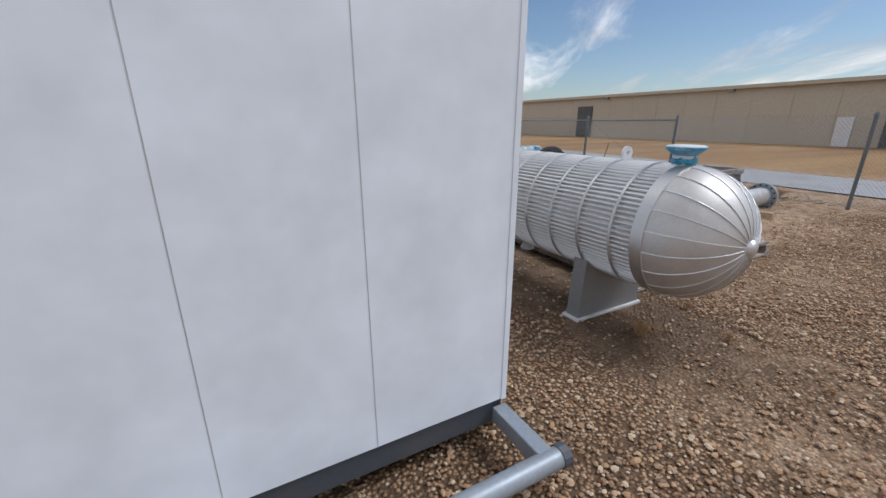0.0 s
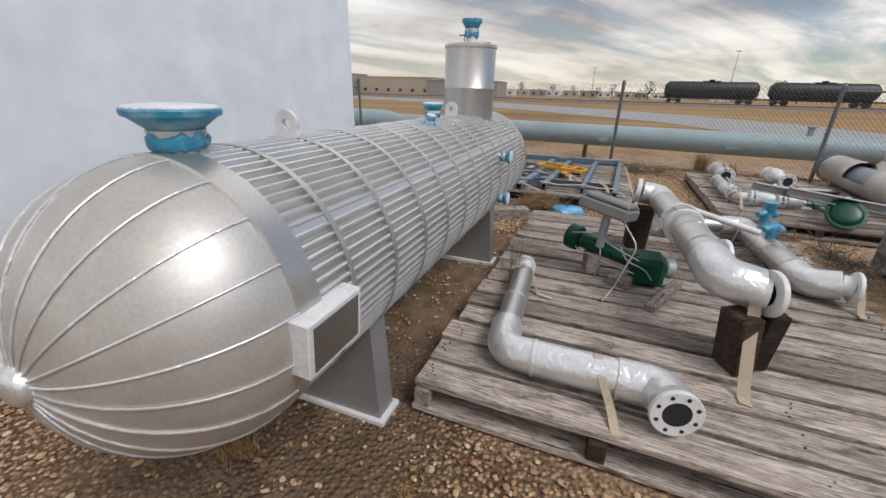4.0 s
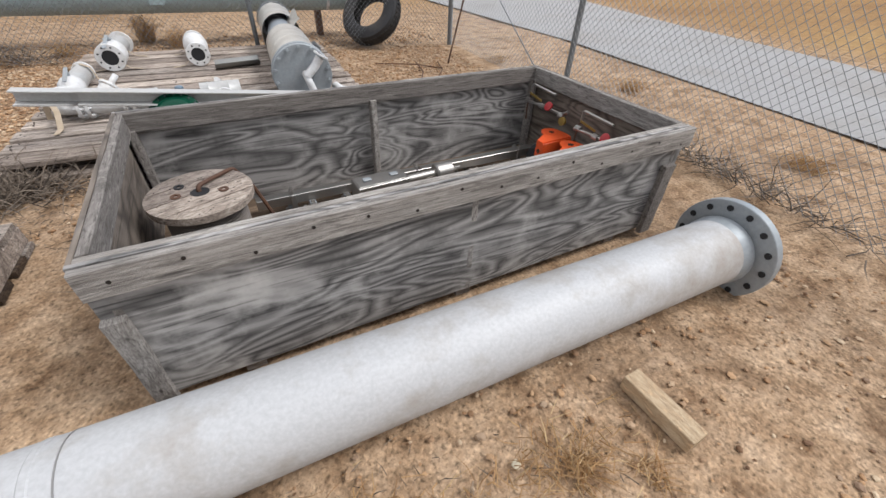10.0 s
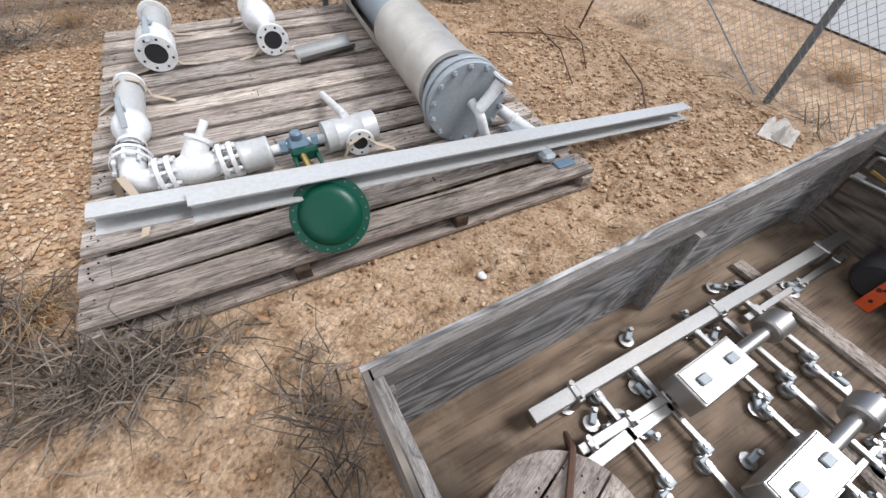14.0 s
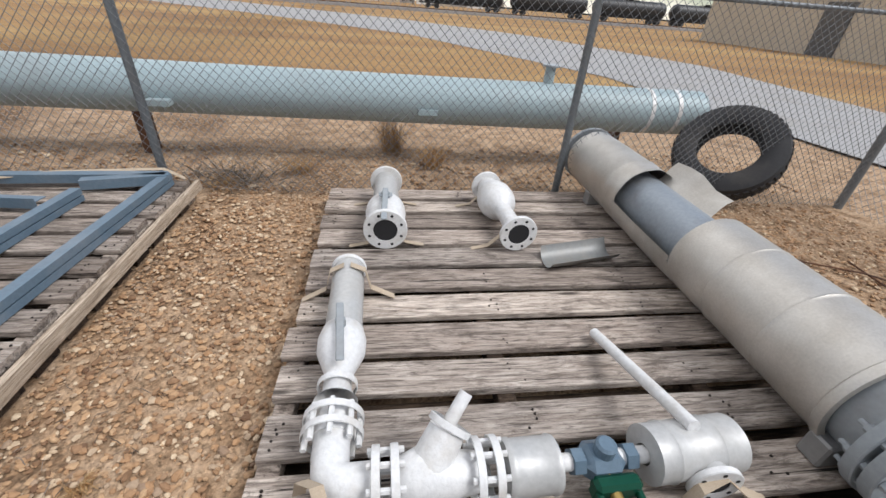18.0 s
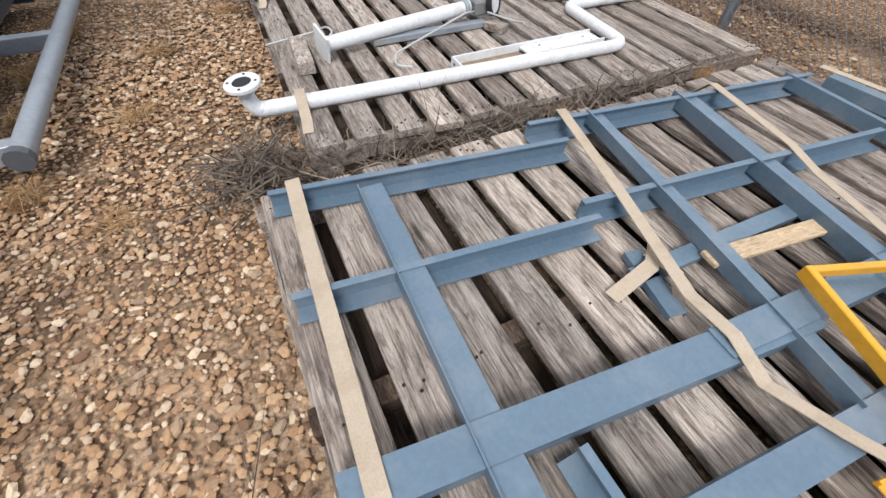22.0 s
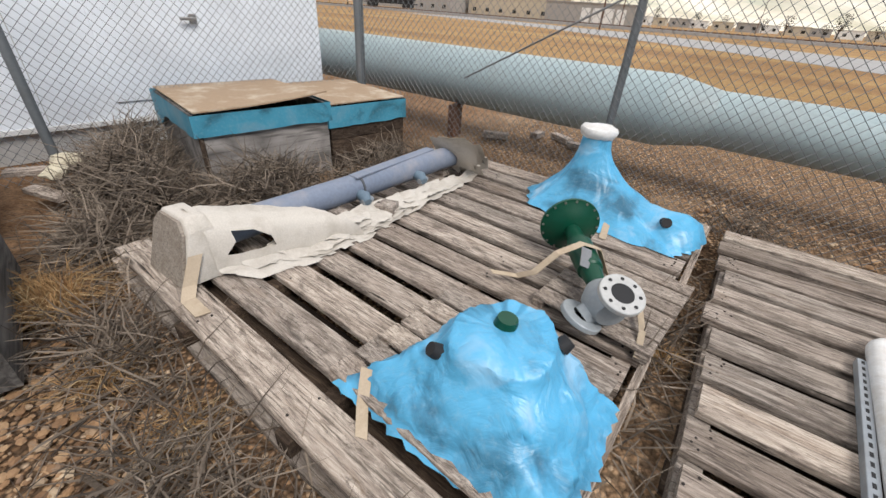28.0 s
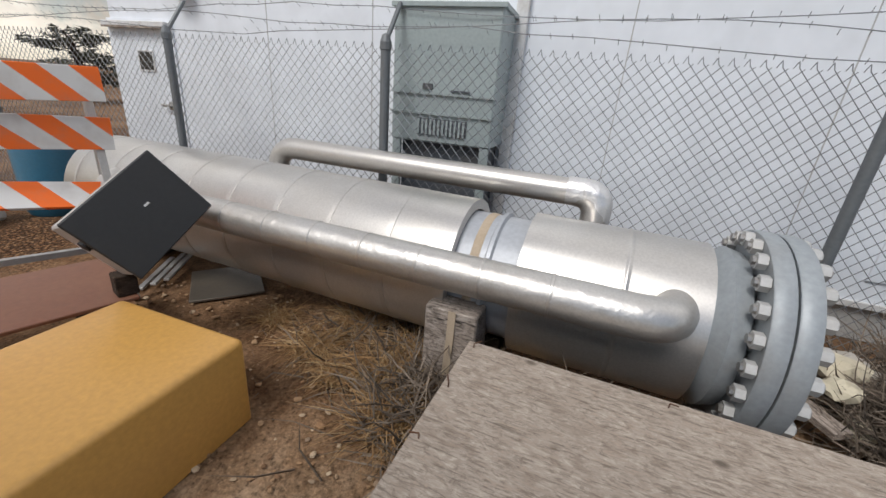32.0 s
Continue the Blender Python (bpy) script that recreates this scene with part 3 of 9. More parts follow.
def box(bm, lo, hi, m=None, bevel=0.0):
    b = bmesh.new()
    bmesh.ops.create_cube(b, size=1)
    for v in b.verts:
        v.co = Vector([(lo[i] + hi[i]) / 2 + v.co[i] * (hi[i] - lo[i]) for i in range(3)])
    if bevel:
        bmesh.ops.bevel(b, geom=b.edges[:], offset=bevel, segments=1, affect="EDGES")
    return join(bm, b, m)


def join(bm, b, m=None):
    if m is not None:
        b.transform(m)
    me = bpy.data.meshes.new("tmp")
    b.to_mesh(me)
    b.free()
    bm.from_mesh(me)
    bpy.data.meshes.remove(me)
    return bm


def along(p0, p1):
    """A matrix whose z axis runs from p0 to p1, with its origin at p0."""
    d = Vector(p1) - Vector(p0)
    return Matrix.Translation(p0) @ d.to_track_quat("Z", "Y").to_matrix().to_4x4()


def lathe(bm, prof, seg=24, m=None, closed=False):
    """Turns (radius, height) pairs about z."""
    rings = []
    m = m or Matrix.Identity(4)
    for r, h in prof:
        if r < 1e-6:
            rings.append([bm.verts.new(m @ Vector((0, 0, h)))])
        else:
            rings.append([bm.verts.new(m @ Vector((r * math.cos(2 * math.pi * i / seg), r * math.sin(2 * math.pi * i / seg), h))) for i in range(seg)])
    pairs = list(zip(rings, rings[1:])) + ([(rings[-1], rings[0])] if closed else [])
    for a, b in pairs:
        for i in range(seg):
            j = (i + 1) % seg
            if len(a) == 1 and len(b) == 1:
                continue
            if len(a) == 1:
                bm.faces.new((a[0], b[j], b[i])[::-1])
            elif len(b) == 1:
                bm.faces.new((a[i], a[j], b[0]))
            else:
                bm.faces.new((a[i], a[j], b[j], b[i]))
    return bm


def cyl(bm, p0, p1, r, seg=16, r2=None, bevel=0.0):
    h = (Vector(p1) - Vector(p0)).length
    r2 = r if r2 is None else r2
    if bevel:
        prof = [(0, 0), (r - bevel, 0), (r, bevel), (r2, h - bevel), (r2 - bevel, h), (0, h)]
    else:
        prof = [(0, 0), (r, 0), (r2, h), (0, h)]
    return lathe(bm, prof, seg, along(p0, p1))


def round_path(pts, bend, steps=6):
    pts = [Vector(p) for p in pts]
    out = [pts[0]]
    for a, p, b in zip(pts, pts[1:], pts[2:]):
        u, v = (a - p), (b - p)
        k = min(bend, u.length * 0.49, v.length * 0.49)
        s, e = p + u.normalized() * k, p + v.normalized() * k
        for i in range(steps + 1):
            t = i / steps
            out.append(s * (1 - t) ** 2 + p * 2 * t * (1 - t) + e * t * t)
    out.append(pts[-1])
    return out


def sweep(bm, pts, r, seg=14, bend=0.0, caps=True):
    """A tube along a polyline, its corners rounded."""
    path = round_path(pts, bend) if bend else [Vector(p) for p in pts]
    rings, up = [], None
    for i, p in enumerate(path):
        d = (path[min(i + 1, len(path) - 1)] - path[max(i - 1, 0)]).normalized()
        if up is None:
            up = d.orthogonal().normalized()
        up = (up - d * up.dot(d)).normalized()
        side = d.cross(up)
        rr = r[i] if isinstance(r, (list, tuple)) else r
        rings.append([bm.verts.new(p + (up * math.cos(2 * math.pi * k / seg) + side * math.sin(2 * math.pi * k / seg)) * rr) for k in range(seg)])
    for a, b in zip(rings, rings[1:]):
        for k in range(seg):
            bm.faces.new((a[k], a[(k + 1) % seg], b[(k + 1) % seg], b[k]))
    if caps:
        bm.faces.new(rings[0][::-1]), bm.faces.new(rings[-1])
    return bm


def extrude(sec, L, m):
    """One closed section in y, z drawn out along x."""
    bm = B()
    r0, r1 = [bm.verts.new(m @ Vector((0, y, z))) for y, z in sec], [bm.verts.new(m @ Vector((L, y, z))) for y, z in sec]
    for i in range(len(sec)):
        k = (i + 1) % len(sec)
        bm.faces.new((r0[i], r0[k], r1[k], r1[i]))
    bm.faces.new(r0[::-1]), bm.faces.new(r1)
    bmesh.ops.recalc_face_normals(bm, faces=bm.faces[:])
    return bm


def ribbon(bm, pts, width, side, thick=0.004):
    """A flat strap along points; side is the direction of its width."""
    pts, side = [Vector(p) for p in pts], Vector(side).normalized()
    rows = []
    for i, p in enumerate(pts):
        d = (pts[min(i + 1, len(pts) - 1)] - pts[max(i - 1, 0)]).normalized()
        nrm = d.cross(side).normalized() * thick
        s = side * width / 2
        rows.append([bm.verts.new(q) for q in (p - s, p + s, p + s + nrm, p - s + nrm)])
    for a, b in zip(rows, rows[1:]):
        for k in range(4):
            bm.faces.new((a[k], a[(k + 1) % 4], b[(k + 1) % 4], b[k]))
    bm.faces.new(rows[0][::-1]), bm.faces.new(rows[-1])
    return bm


def flange(parent, p, d, r, bore, thick=0.03, bolts=8, material=None, label="", name="flange", holes=True, seg=32):
    """A drilled ring at p that faces d, black discs for its shaded bore and bolt holes as parts below it."""
    m = along(p, Vector(p) + Vector(d))
    material = material or M_WHITE
    b = 0.004
    bm = lathe(B(), [(bore, -thick), (r - b, -thick), (r, -thick + b), (r, -b), (r - b, 0), (bore, 0)], seg, m, True)
    f = part(name, bm, material, parent, label, 40)
    # a black disc near the face replaces the dark depth of the bore
    if bore > 0.005:
        part("bore", lathe(B(), [(0, -thick * 0.12), (bore + 0.001, -thick * 0.12)], seg, m), M_BLACK, f, "black disc for the shade inside the bore")
    for i in range(bolts if holes else 0):
        a = 2 * math.pi * (i + 0.5) / bolts
        q = (r + max(bore, r * 0.5)) / 2
        c = m @ Vector((q * math.cos(a), q * math.sin(a), -0.003))
        e = m @ Vector((q * math.cos(a), q * math.sin(a), 0.0015))
        part("bolt_hole", cyl(B(), c, e, min(0.011, r * 0.09), 8), M_BLACK, f)
    return f


def bolts_ring(parent, p, d, r, n, size=0.016, length=0.03, material=None):
    m = along(p, Vector(p) + Vector(d))
    for i in range(n):
        a = 2 * math.pi * i / n
        c, e = m @ Vector((r * math.cos(a), r * math.sin(a), 0)), m @ Vector((r * math.cos(a), r * math.sin(a), length))
        part("bolt", cyl(B(), c, e, size, 6), material or M_GREYCAST, parent, "", None)


def rnd(a, b):
    return random.uniform(a, b)


# boards: four shared meshes, one metre long along x, scaled by their objects
def board_mesh(k, material, w=0.19, h=0.038):
    rng = random.Random(k)
    bm = bmesh.new()
    nx, rows = 7, []
    c = 0.005
    sec = [(-w / 2 + c, -h / 2), (w / 2 - c, -h / 2), (w / 2, -h / 2 + c), (w / 2, h / 2 - c), (w / 2 - c, h / 2), (-w / 2 + c, h / 2), (-w / 2, h / 2 - c), (-w / 2, -h / 2 + c)]
    for i in range(nx):
        x = -0.5 + i / (nx - 1)
        dy, dz, tw = rng.uniform(-0.004, 0.004), rng.uniform(-0.002, 0.003), rng.uniform(-0.02, 0.02)
        end = rng.uniform(-0.004, 0.004) if i in (0, nx - 1) else 0
        rows.append([bm.verts.new((x + end, y + dy, z + dz + tw * y)) for y, z in sec])
    for a, b in zip(rows, rows[1:]):
        for j in range(8):
            bm.faces.new((a[j], b[j], b[(j + 1) % 8], a[(j + 1) % 8]))
    bm.faces.new(rows[0]), bm.faces.new(rows[-1][::-1])
    bmesh.ops.recalc_face_normals(bm, faces=bm.faces[:])
    me = bpy.data.meshes.new("board")
    bm.to_mesh(me)
    bm.free()
    me.materials.append(material)
    return me


BOARDS = {m.name: [board_mesh(k, m) for k in range(5)] for m in (M_WOOD, M_WOOD_B, M_NEWWOOD, M_DARKBOARD_SHADE, M_EDGE, M_GREYWOOD)}


def board(parent, m, length, width=0.19, thick=0.038, material=None, name="plank", k=0):
    ob = new(name, BOARDS[(material or M_WOOD).name][k % 5])
    ob.parent = parent
    ob.matrix_local = m @ Matrix.Diagonal((length, width / 0.19, thick / 0.038, 1))
    return ob


def pallet(label, origin, rz, lx, ly, top, n, material, stringers=4, miss=(), ragged=0.0, gap=0.022, edge=False):
    """A timber deck: planks along x, stringers along y below them, blocks and a bottom board at the ends."""
    rng = random.Random(int(abs(origin[0] * 91) + n))
    p = thing("timber_pallet", label, "pallet", pose(*origin, 0, 0, 0, ) @ pose(0, 0, 0, 0, 0, rz), "timber pallets")
    pitch = ly / n
    for i in range(n):
        if i in miss:
            continue
        l = lx + rng.uniform(-ragged, ragged)
        board(p, pose(lx / 2 + rng.uniform(-ragged, ragged) / 2, pitch * (i + 0.5), top - 0.022 + rng.uniform(-0.003, 0.003), rng.uniform(-1.0, 1.0), 0, rng.uniform(-0.35, 0.35)),
              l, pitch - gap + rng.uniform(-0.014, 0.010), 0.044, material, "plank", rng.randrange(5))
        for x in (0.06, lx * 0.36, lx * 0.66, lx - 0.06):
            for dy in (-0.06, -0.03, 0.0, 0.03, 0.06):
                if rng.random() < (0.85 if x in (0.06, lx - 0.06) else 0.5):
                    NAILS.append((p.matrix_world @ Vector((x + rng.uniform(-0.035, 0.035), pitch * (i + 0.5) + dy + rng.uniform(-0.012, 0.012), top + 0.0006))))
    # inner stringers get the under-deck shade in their colour
    for j in range(stringers):
        x = 0.05 + (lx - 0.1) * j / (stringers - 1)
        bm = box(B(), (-0.045, 0.0, 0.04), (0.045, ly, top - 0.046), None, 0.004)
        s = part("stringer", bm, M_DARKBOARD_SHADE if 0 < j < stringers - 1 else material, p)
        s.matrix_local = pose(x, 0, 0)
    # boards added below each plank gap, near-black to paint in its shade
    for k in range(n + 1):
        y = min(max(pitch * k, 0.085), ly - 0.085)
        board(p, pose(lx / 2, y, 0.021 + 0.001 * (k % 2)), lx, 0.17, 0.038, material if k in (0, n) else M_DARKBOARD_SHADE, "bottom_board", rng.randrange(5))
    if edge:
        board(p, pose(lx + 0.045, ly / 2 + 0.02, top - 0.078, 88, 0, 90), ly + 0.08, 0.085, 0.04, material if material is M_WOOD_B and n < 15 else M_EDGE, "edge_board", 2)
    return p


NAILS = []
STRAWS, TWIGS = [], []


def tuft(c, n, h, spread, store, thick=0.0025, lean=0.8):
    """Dry blades from one root: start, end and half-width."""
    for _ in range(n):
        a, k = rnd(0, 2 * math.pi), rnd(0.1, 1) * spread
        hh = h * rnd(0.35, 1.0)
        s = Vector((c[0] + rnd(-1, 1) * spread * 0.25, c[1] + rnd(-1, 1) * spread * 0.25, c[2]))
        mid = s + Vector((math.cos(a) * k * 0.35, math.sin(a) * k * 0.35, hh * 0.7))
        e = s + Vector((math.cos(a) * k, math.sin(a) * k, hh * rnd(1 - lean, 1.0)))
        store.append((s, mid, e, thick * rnd(0.6, 1.3)))


def thicket(c, sx, sy, h, n, store, length=0.35, thick=0.0042):
    """A heap of crossing dry twigs."""
    for _ in range(n):
        u, v = random.gauss(0, 0.42), random.gauss(0, 0.42)
        top = h * max(0.0, 1 - 0.7 * (u * u + v * v))
        s = Vector((c[0] + u * sx, c[1] + v * sy, c[2] + rnd(0, 1) ** 1.3 * top + 0.005))
        d = Vector((rnd(-1, 1), rnd(-1, 1), rnd(-0.25, 0.7))).normalized() * length * rnd(0.35, 1.2)
        e = s + d
        e.z = max(e.z, c[2] + 0.01)
        mid = (s + e) / 2 + Vector((rnd(-1, 1), rnd(-1, 1), rnd(-0.3, 1))) * length * 0.12
        store.append((s, mid, e, thick * rnd(0.5, 1.5)))


def stalks(name, store, material, label):
    verts, faces = [], []
    for s, mid, e, w in store:
        d = (e - s).normalized()
        a = d.orthogonal().normalized() * w
        b = d.cross(a.normalized()) * w
        o = len(verts)
        for p, k in ((s, 1.0), (mid, 0.8)):
            verts += [p + a * k, p - a * 0.5 * k + b * 0.87 * k, p - a * 0.5 * k - b * 0.87 * k]
        verts.append(e)
        for q in range(3):
            r = (q + 1) % 3
            faces.append((o + q, o + r, o + 3 + r, o + 3 + q))
            faces.append((o + 3 + q, o + 3 + r, o + 6))
    me = bpy.data.meshes.new(name)
    me.from_pydata([tuple(v) for v in verts], [], faces)
    me.materials.append(material)
    return tagged(new(name, me), label, "dry plants", "", "stuff")


# ---- ground, roads, distance ----
def build_ground():
    bm = B()
    xs = [-3000, -600, -120, -40, -20] + [-16 + i * 0.5 for i in range(54)] + [20, 40, 120, 600, 3000]
    ys = [-3000, -600, -120, -40, -15] + [-6 + i * 0.5 for i in range(38)] + [20, 40, 120, 600, 3000]
    grid = []
    for y in ys:
        row = []
        for x in xs:
            near = max(0.0, 1 - max(abs(x + 2) / 18, abs(y - 4) / 12))
            z = (noise.noise(Vector((x * 0.5, y * 0.5, 0))) * 0.022 - 0.012) * min(1, near * 3)
            row.append(bm.verts.new((x, y, z)))
        grid.append(row)
    for a, b in zip(grid, grid[1:]):
        for i in range(len(xs) - 1):
            bm.faces.new((a[i], a[i + 1], b[i + 1], b[i]))
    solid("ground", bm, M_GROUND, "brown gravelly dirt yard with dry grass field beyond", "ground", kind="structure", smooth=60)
    # gravel road: along the east fence, then away to the north-west
    bm = B()
    line = [((9.2, -30), (13.2, -30)), ((9.2, 2), (13.2, 2)), ((9.6, 9), (14.0, 10)), ((9.0, 19), (16.5, 24)), ((3.5, 32), (13, 38)), ((-8, 44), (4, 52)), ((-30, 62), (-18, 72)), ((-70, 80), (-60, 90))]
    rows = [[bm.verts.new((*a, 0.02)), bm.verts.new((*b, 0.02))] for a, b in line]
    for a, b in zip(rows, rows[1:]):
        bm.faces.new((a[0], a[1], b[1], b[0]))
    solid("road", bm, M_ROAD, "pale grey gravel road past the fence", "road", kind="structure")
    # railway embankment
    solid("rail_bed", box(B(), (-300, 92, 0.0), (300, 100, 0.45)), M_ROAD, "low grey railway ballast bank", "railway", kind="structure")
    for y in (95.2, 96.7):
        solid("rail", box(B(), (-300, y - 0.05, 0.45), (300, y + 0.05, 0.62)), M_RUST, "rusty steel rail on the bank", "rail", kind="structure")


def tank_car(x):
    t = thing("tank_car", "black railway tank car standing on the track", "tank car", pose(x, 96, 0.62), "tank cars")
    part("tank", lathe(B(), [(0, -8), (0.9, -7.9), (1.45, -7.4), (1.52, -7), (1.52, 7), (1.45, 7.4), (0.9, 7.9), (0, 8)], 20, pose(0, 0, 2.5, 0, 90, 0)), M_TANK, t, "", 40)
    part("dome", cyl(B(), (0, 0, 3.9), (0, 0, 4.35), 0.5, 12), M_TANK, t)
    part("walkway", box(B(), (-1.5, -0.6, 4.05), (1.5, 0.6, 4.12)), M_TANK, t)
    part("underframe", box(B(), (-8.6, -0.5, 0.8), (8.6, 0.5, 1.1)), M_TANK, t)
    for s in (-6, 6):
        bm = B()
        for dx in (-0.85, 0.85):
            cyl(bm, (s + dx, -0.8, 0.45), (s + dx, 0.8, 0.45), 0.42, 14)
        box(bm, (s - 1.2, -0.85, 0.4), (s + 1.2, 0.85, 0.7))
        part("bogie", bm, M_TANK, t)
    return t


def far_tree(x, y, h, seed):
    rng = random.Random(seed)
    t = thing("bare_tree", "far dark tree with a thin uneven crown", "tree", pose(x, y, 0), "far trees")
    bm = B()
    cyl(bm, (0, 0, 0), (0, 0, h * 0.5), h * 0.03, 7, h * 0.018)
    for i in range(9):
        a = rng.uniform(0, 6.28)
        z = h * rng.uniform(0.25, 0.5)
        cyl(bm, (0, 0, z), (math.cos(a) * h * 0.3, math.sin(a) * h * 0.3, h * rng.uniform(0.65, 0.95)), h * 0.012, 5, 0.01)
    part("trunk", bm, M_TIMBER, t)
    verts, faces = [], []
    for i in range(260):
        a, r, z = rng.uniform(0, 6.28), h * 0.42 * math.sqrt(rng.random()), rng.random()
        c = Vector((math.cos(a) * r * (1 - 0.5 * z), math.sin(a) * r * (1 - 0.5 * z), h * (0.35 + 0.65 * z)))
        o = len(verts)
        for k in range(3):
            verts.append(c + Vector((rng.uniform(-1, 1), rng.uniform(-1, 1), rng.uniform(-0.7, 0.7))) * h * 0.05)
        faces.append((o, o + 1, o + 2))
    me = bpy.data.meshes.new("crown")
    me.from_pydata([tuple(v) for v in verts], [], faces)
    me.materials.append(M_LEAF)
    c = new("crown", me)
    c.parent = t


def house_far(name, label, lo, hi, mat, doors=(), trim=None, windows=0):
    t = thing(name, label, "building", pose(lo[0], lo[1], 0))
    w, d, h = hi[0] - lo[0], hi[1] - lo[1], hi[2]
    part("wall", box(B(), (0, 0, 0), (w, d, h)), mat, t)
    part("roof", box(B(), (-0.2, -0.2, h), (w + 0.2, d + 0.2, h + 0.25)), trim or mat, t)
    for a, b, z, m in doors:
        part("door", box(B(), (a, -0.06, 0), (b, 0.02, z)), m, t)
    for i in range(windows):
        x = w * (i + 0.5) / windows
        part("window", box(B(), (x - 0.7, -0.06, 1.0), (x + 0.7, 0.02, 2.2)), M_GLASS, t)


def build_far():
    for i in range(9):
        tank_car(18 + i * 17.6)
    tank_car(-86)
    # long tan warehouse east of the yard
    t = thing("warehouse", "long low tan sheet-metal warehouse with dark roller doors", "warehouse", pose(37.5, -40, 0))
    part("wall", box(B(), (0, 0, 0), (30, 92, 4.75)), M_TAN, t)
    part("roof", box(B(), (-0.35, -0.3, 4.75), (30, 92.3, 5.05)), M_TAN, t, "low eaves")
    for y, w, h in ((76.4, 2.4, 3.8), (43, 6.5, 4.3)):
        d = part("roller_door", box(B(), (-0.12, y, 0), (0.0, y + w, h)), M_DARKDOOR, t, "dark roller door")
    part("door", box(B(), (-0.1, 51.2, 0), (0.0, 52.2, 2.2)), M_WHITE, t, "pale side door")
    for i in range(30):
        part("wall_rib", box(B(), (-0.03, i * 3.05 + 0.5, 0), (0.0, i * 3.05 + 0.56  , 4.74)), M_TAN, t)
    for y in (30, 42, 60, 74):
        part("wall_lamp", box(B(), (-0.4, y, 4.5), (0, y + 0.4, 4.75)), M_GREYBOX, t)
    part("red_rack", box(B(), (-3.5, 44.2, 0), (-2.4, 45.6, 4.2)), M_RUST, t)
    # low sheds beyond the railway
    house_far("far_shed", "low grey far shed with pale roller doors", (-66, 150, 0), (-38, 165, 5.2), M_FARWALL, [(12 + i * 3.6, 14.8 + i * 3.6, 4, M_WHITE) for i in range(4)])
    house_far("far_office", "far brown flat-roofed office building", (-102, 160, 0), (-68, 178, 6.5), M_TAN, windows=6)
    house_far("far_store", "far grey flat-roofed store building", (-120, 150, 0), (-104, 170, 7.5), M_FARWALL, windows=3)
    house_far("far_barn", "far grey barn on the horizon", (-190, 190, 0), (-150, 205, 5), M_FARWALL)
    rng = random.Random(4)
    for i in range(46):
        a = radians(-70 + i * 2.35 + rng.uniform(-0.8, 0.8))
        d = rng.uniform(190, 330)
        far_tree(d * math.sin(a), d * math.cos(a), rng.uniform(4.5, 9), i)
    # roofs of a far small town
    for i in range(14):
        a, d = radians(-14 + i * 2.1), 240 + (i * 37) % 60
        x, y = d * math.sin(a), d * math.cos(a)
        house_far("far_house", "small far pale house on the horizon", (x, y, 0), (x + 9, y + 8, 3.4), (M_WHITE, M_TAN, M_FARWALL)[i % 3], windows=2)
    for x, y, h in ((-26, 75, 11), (-33, 115, 14), (40, 180, 17), (-7, 190, 12)):
        p = thing("light_pole", "tall thin far light pole with a small head", "pole", pose(x, y, 0), "light poles")
        part("pole", cyl(B(), (0, 0, 0), (0, 0, h), 0.13, 8, 0.07), M_RUST, p)
        part("lamp_head", box(B(), (-0.9, -0.15, h - 0.1), (0.9, 0.15, h + 0.12)), M_GREYBOX, p)


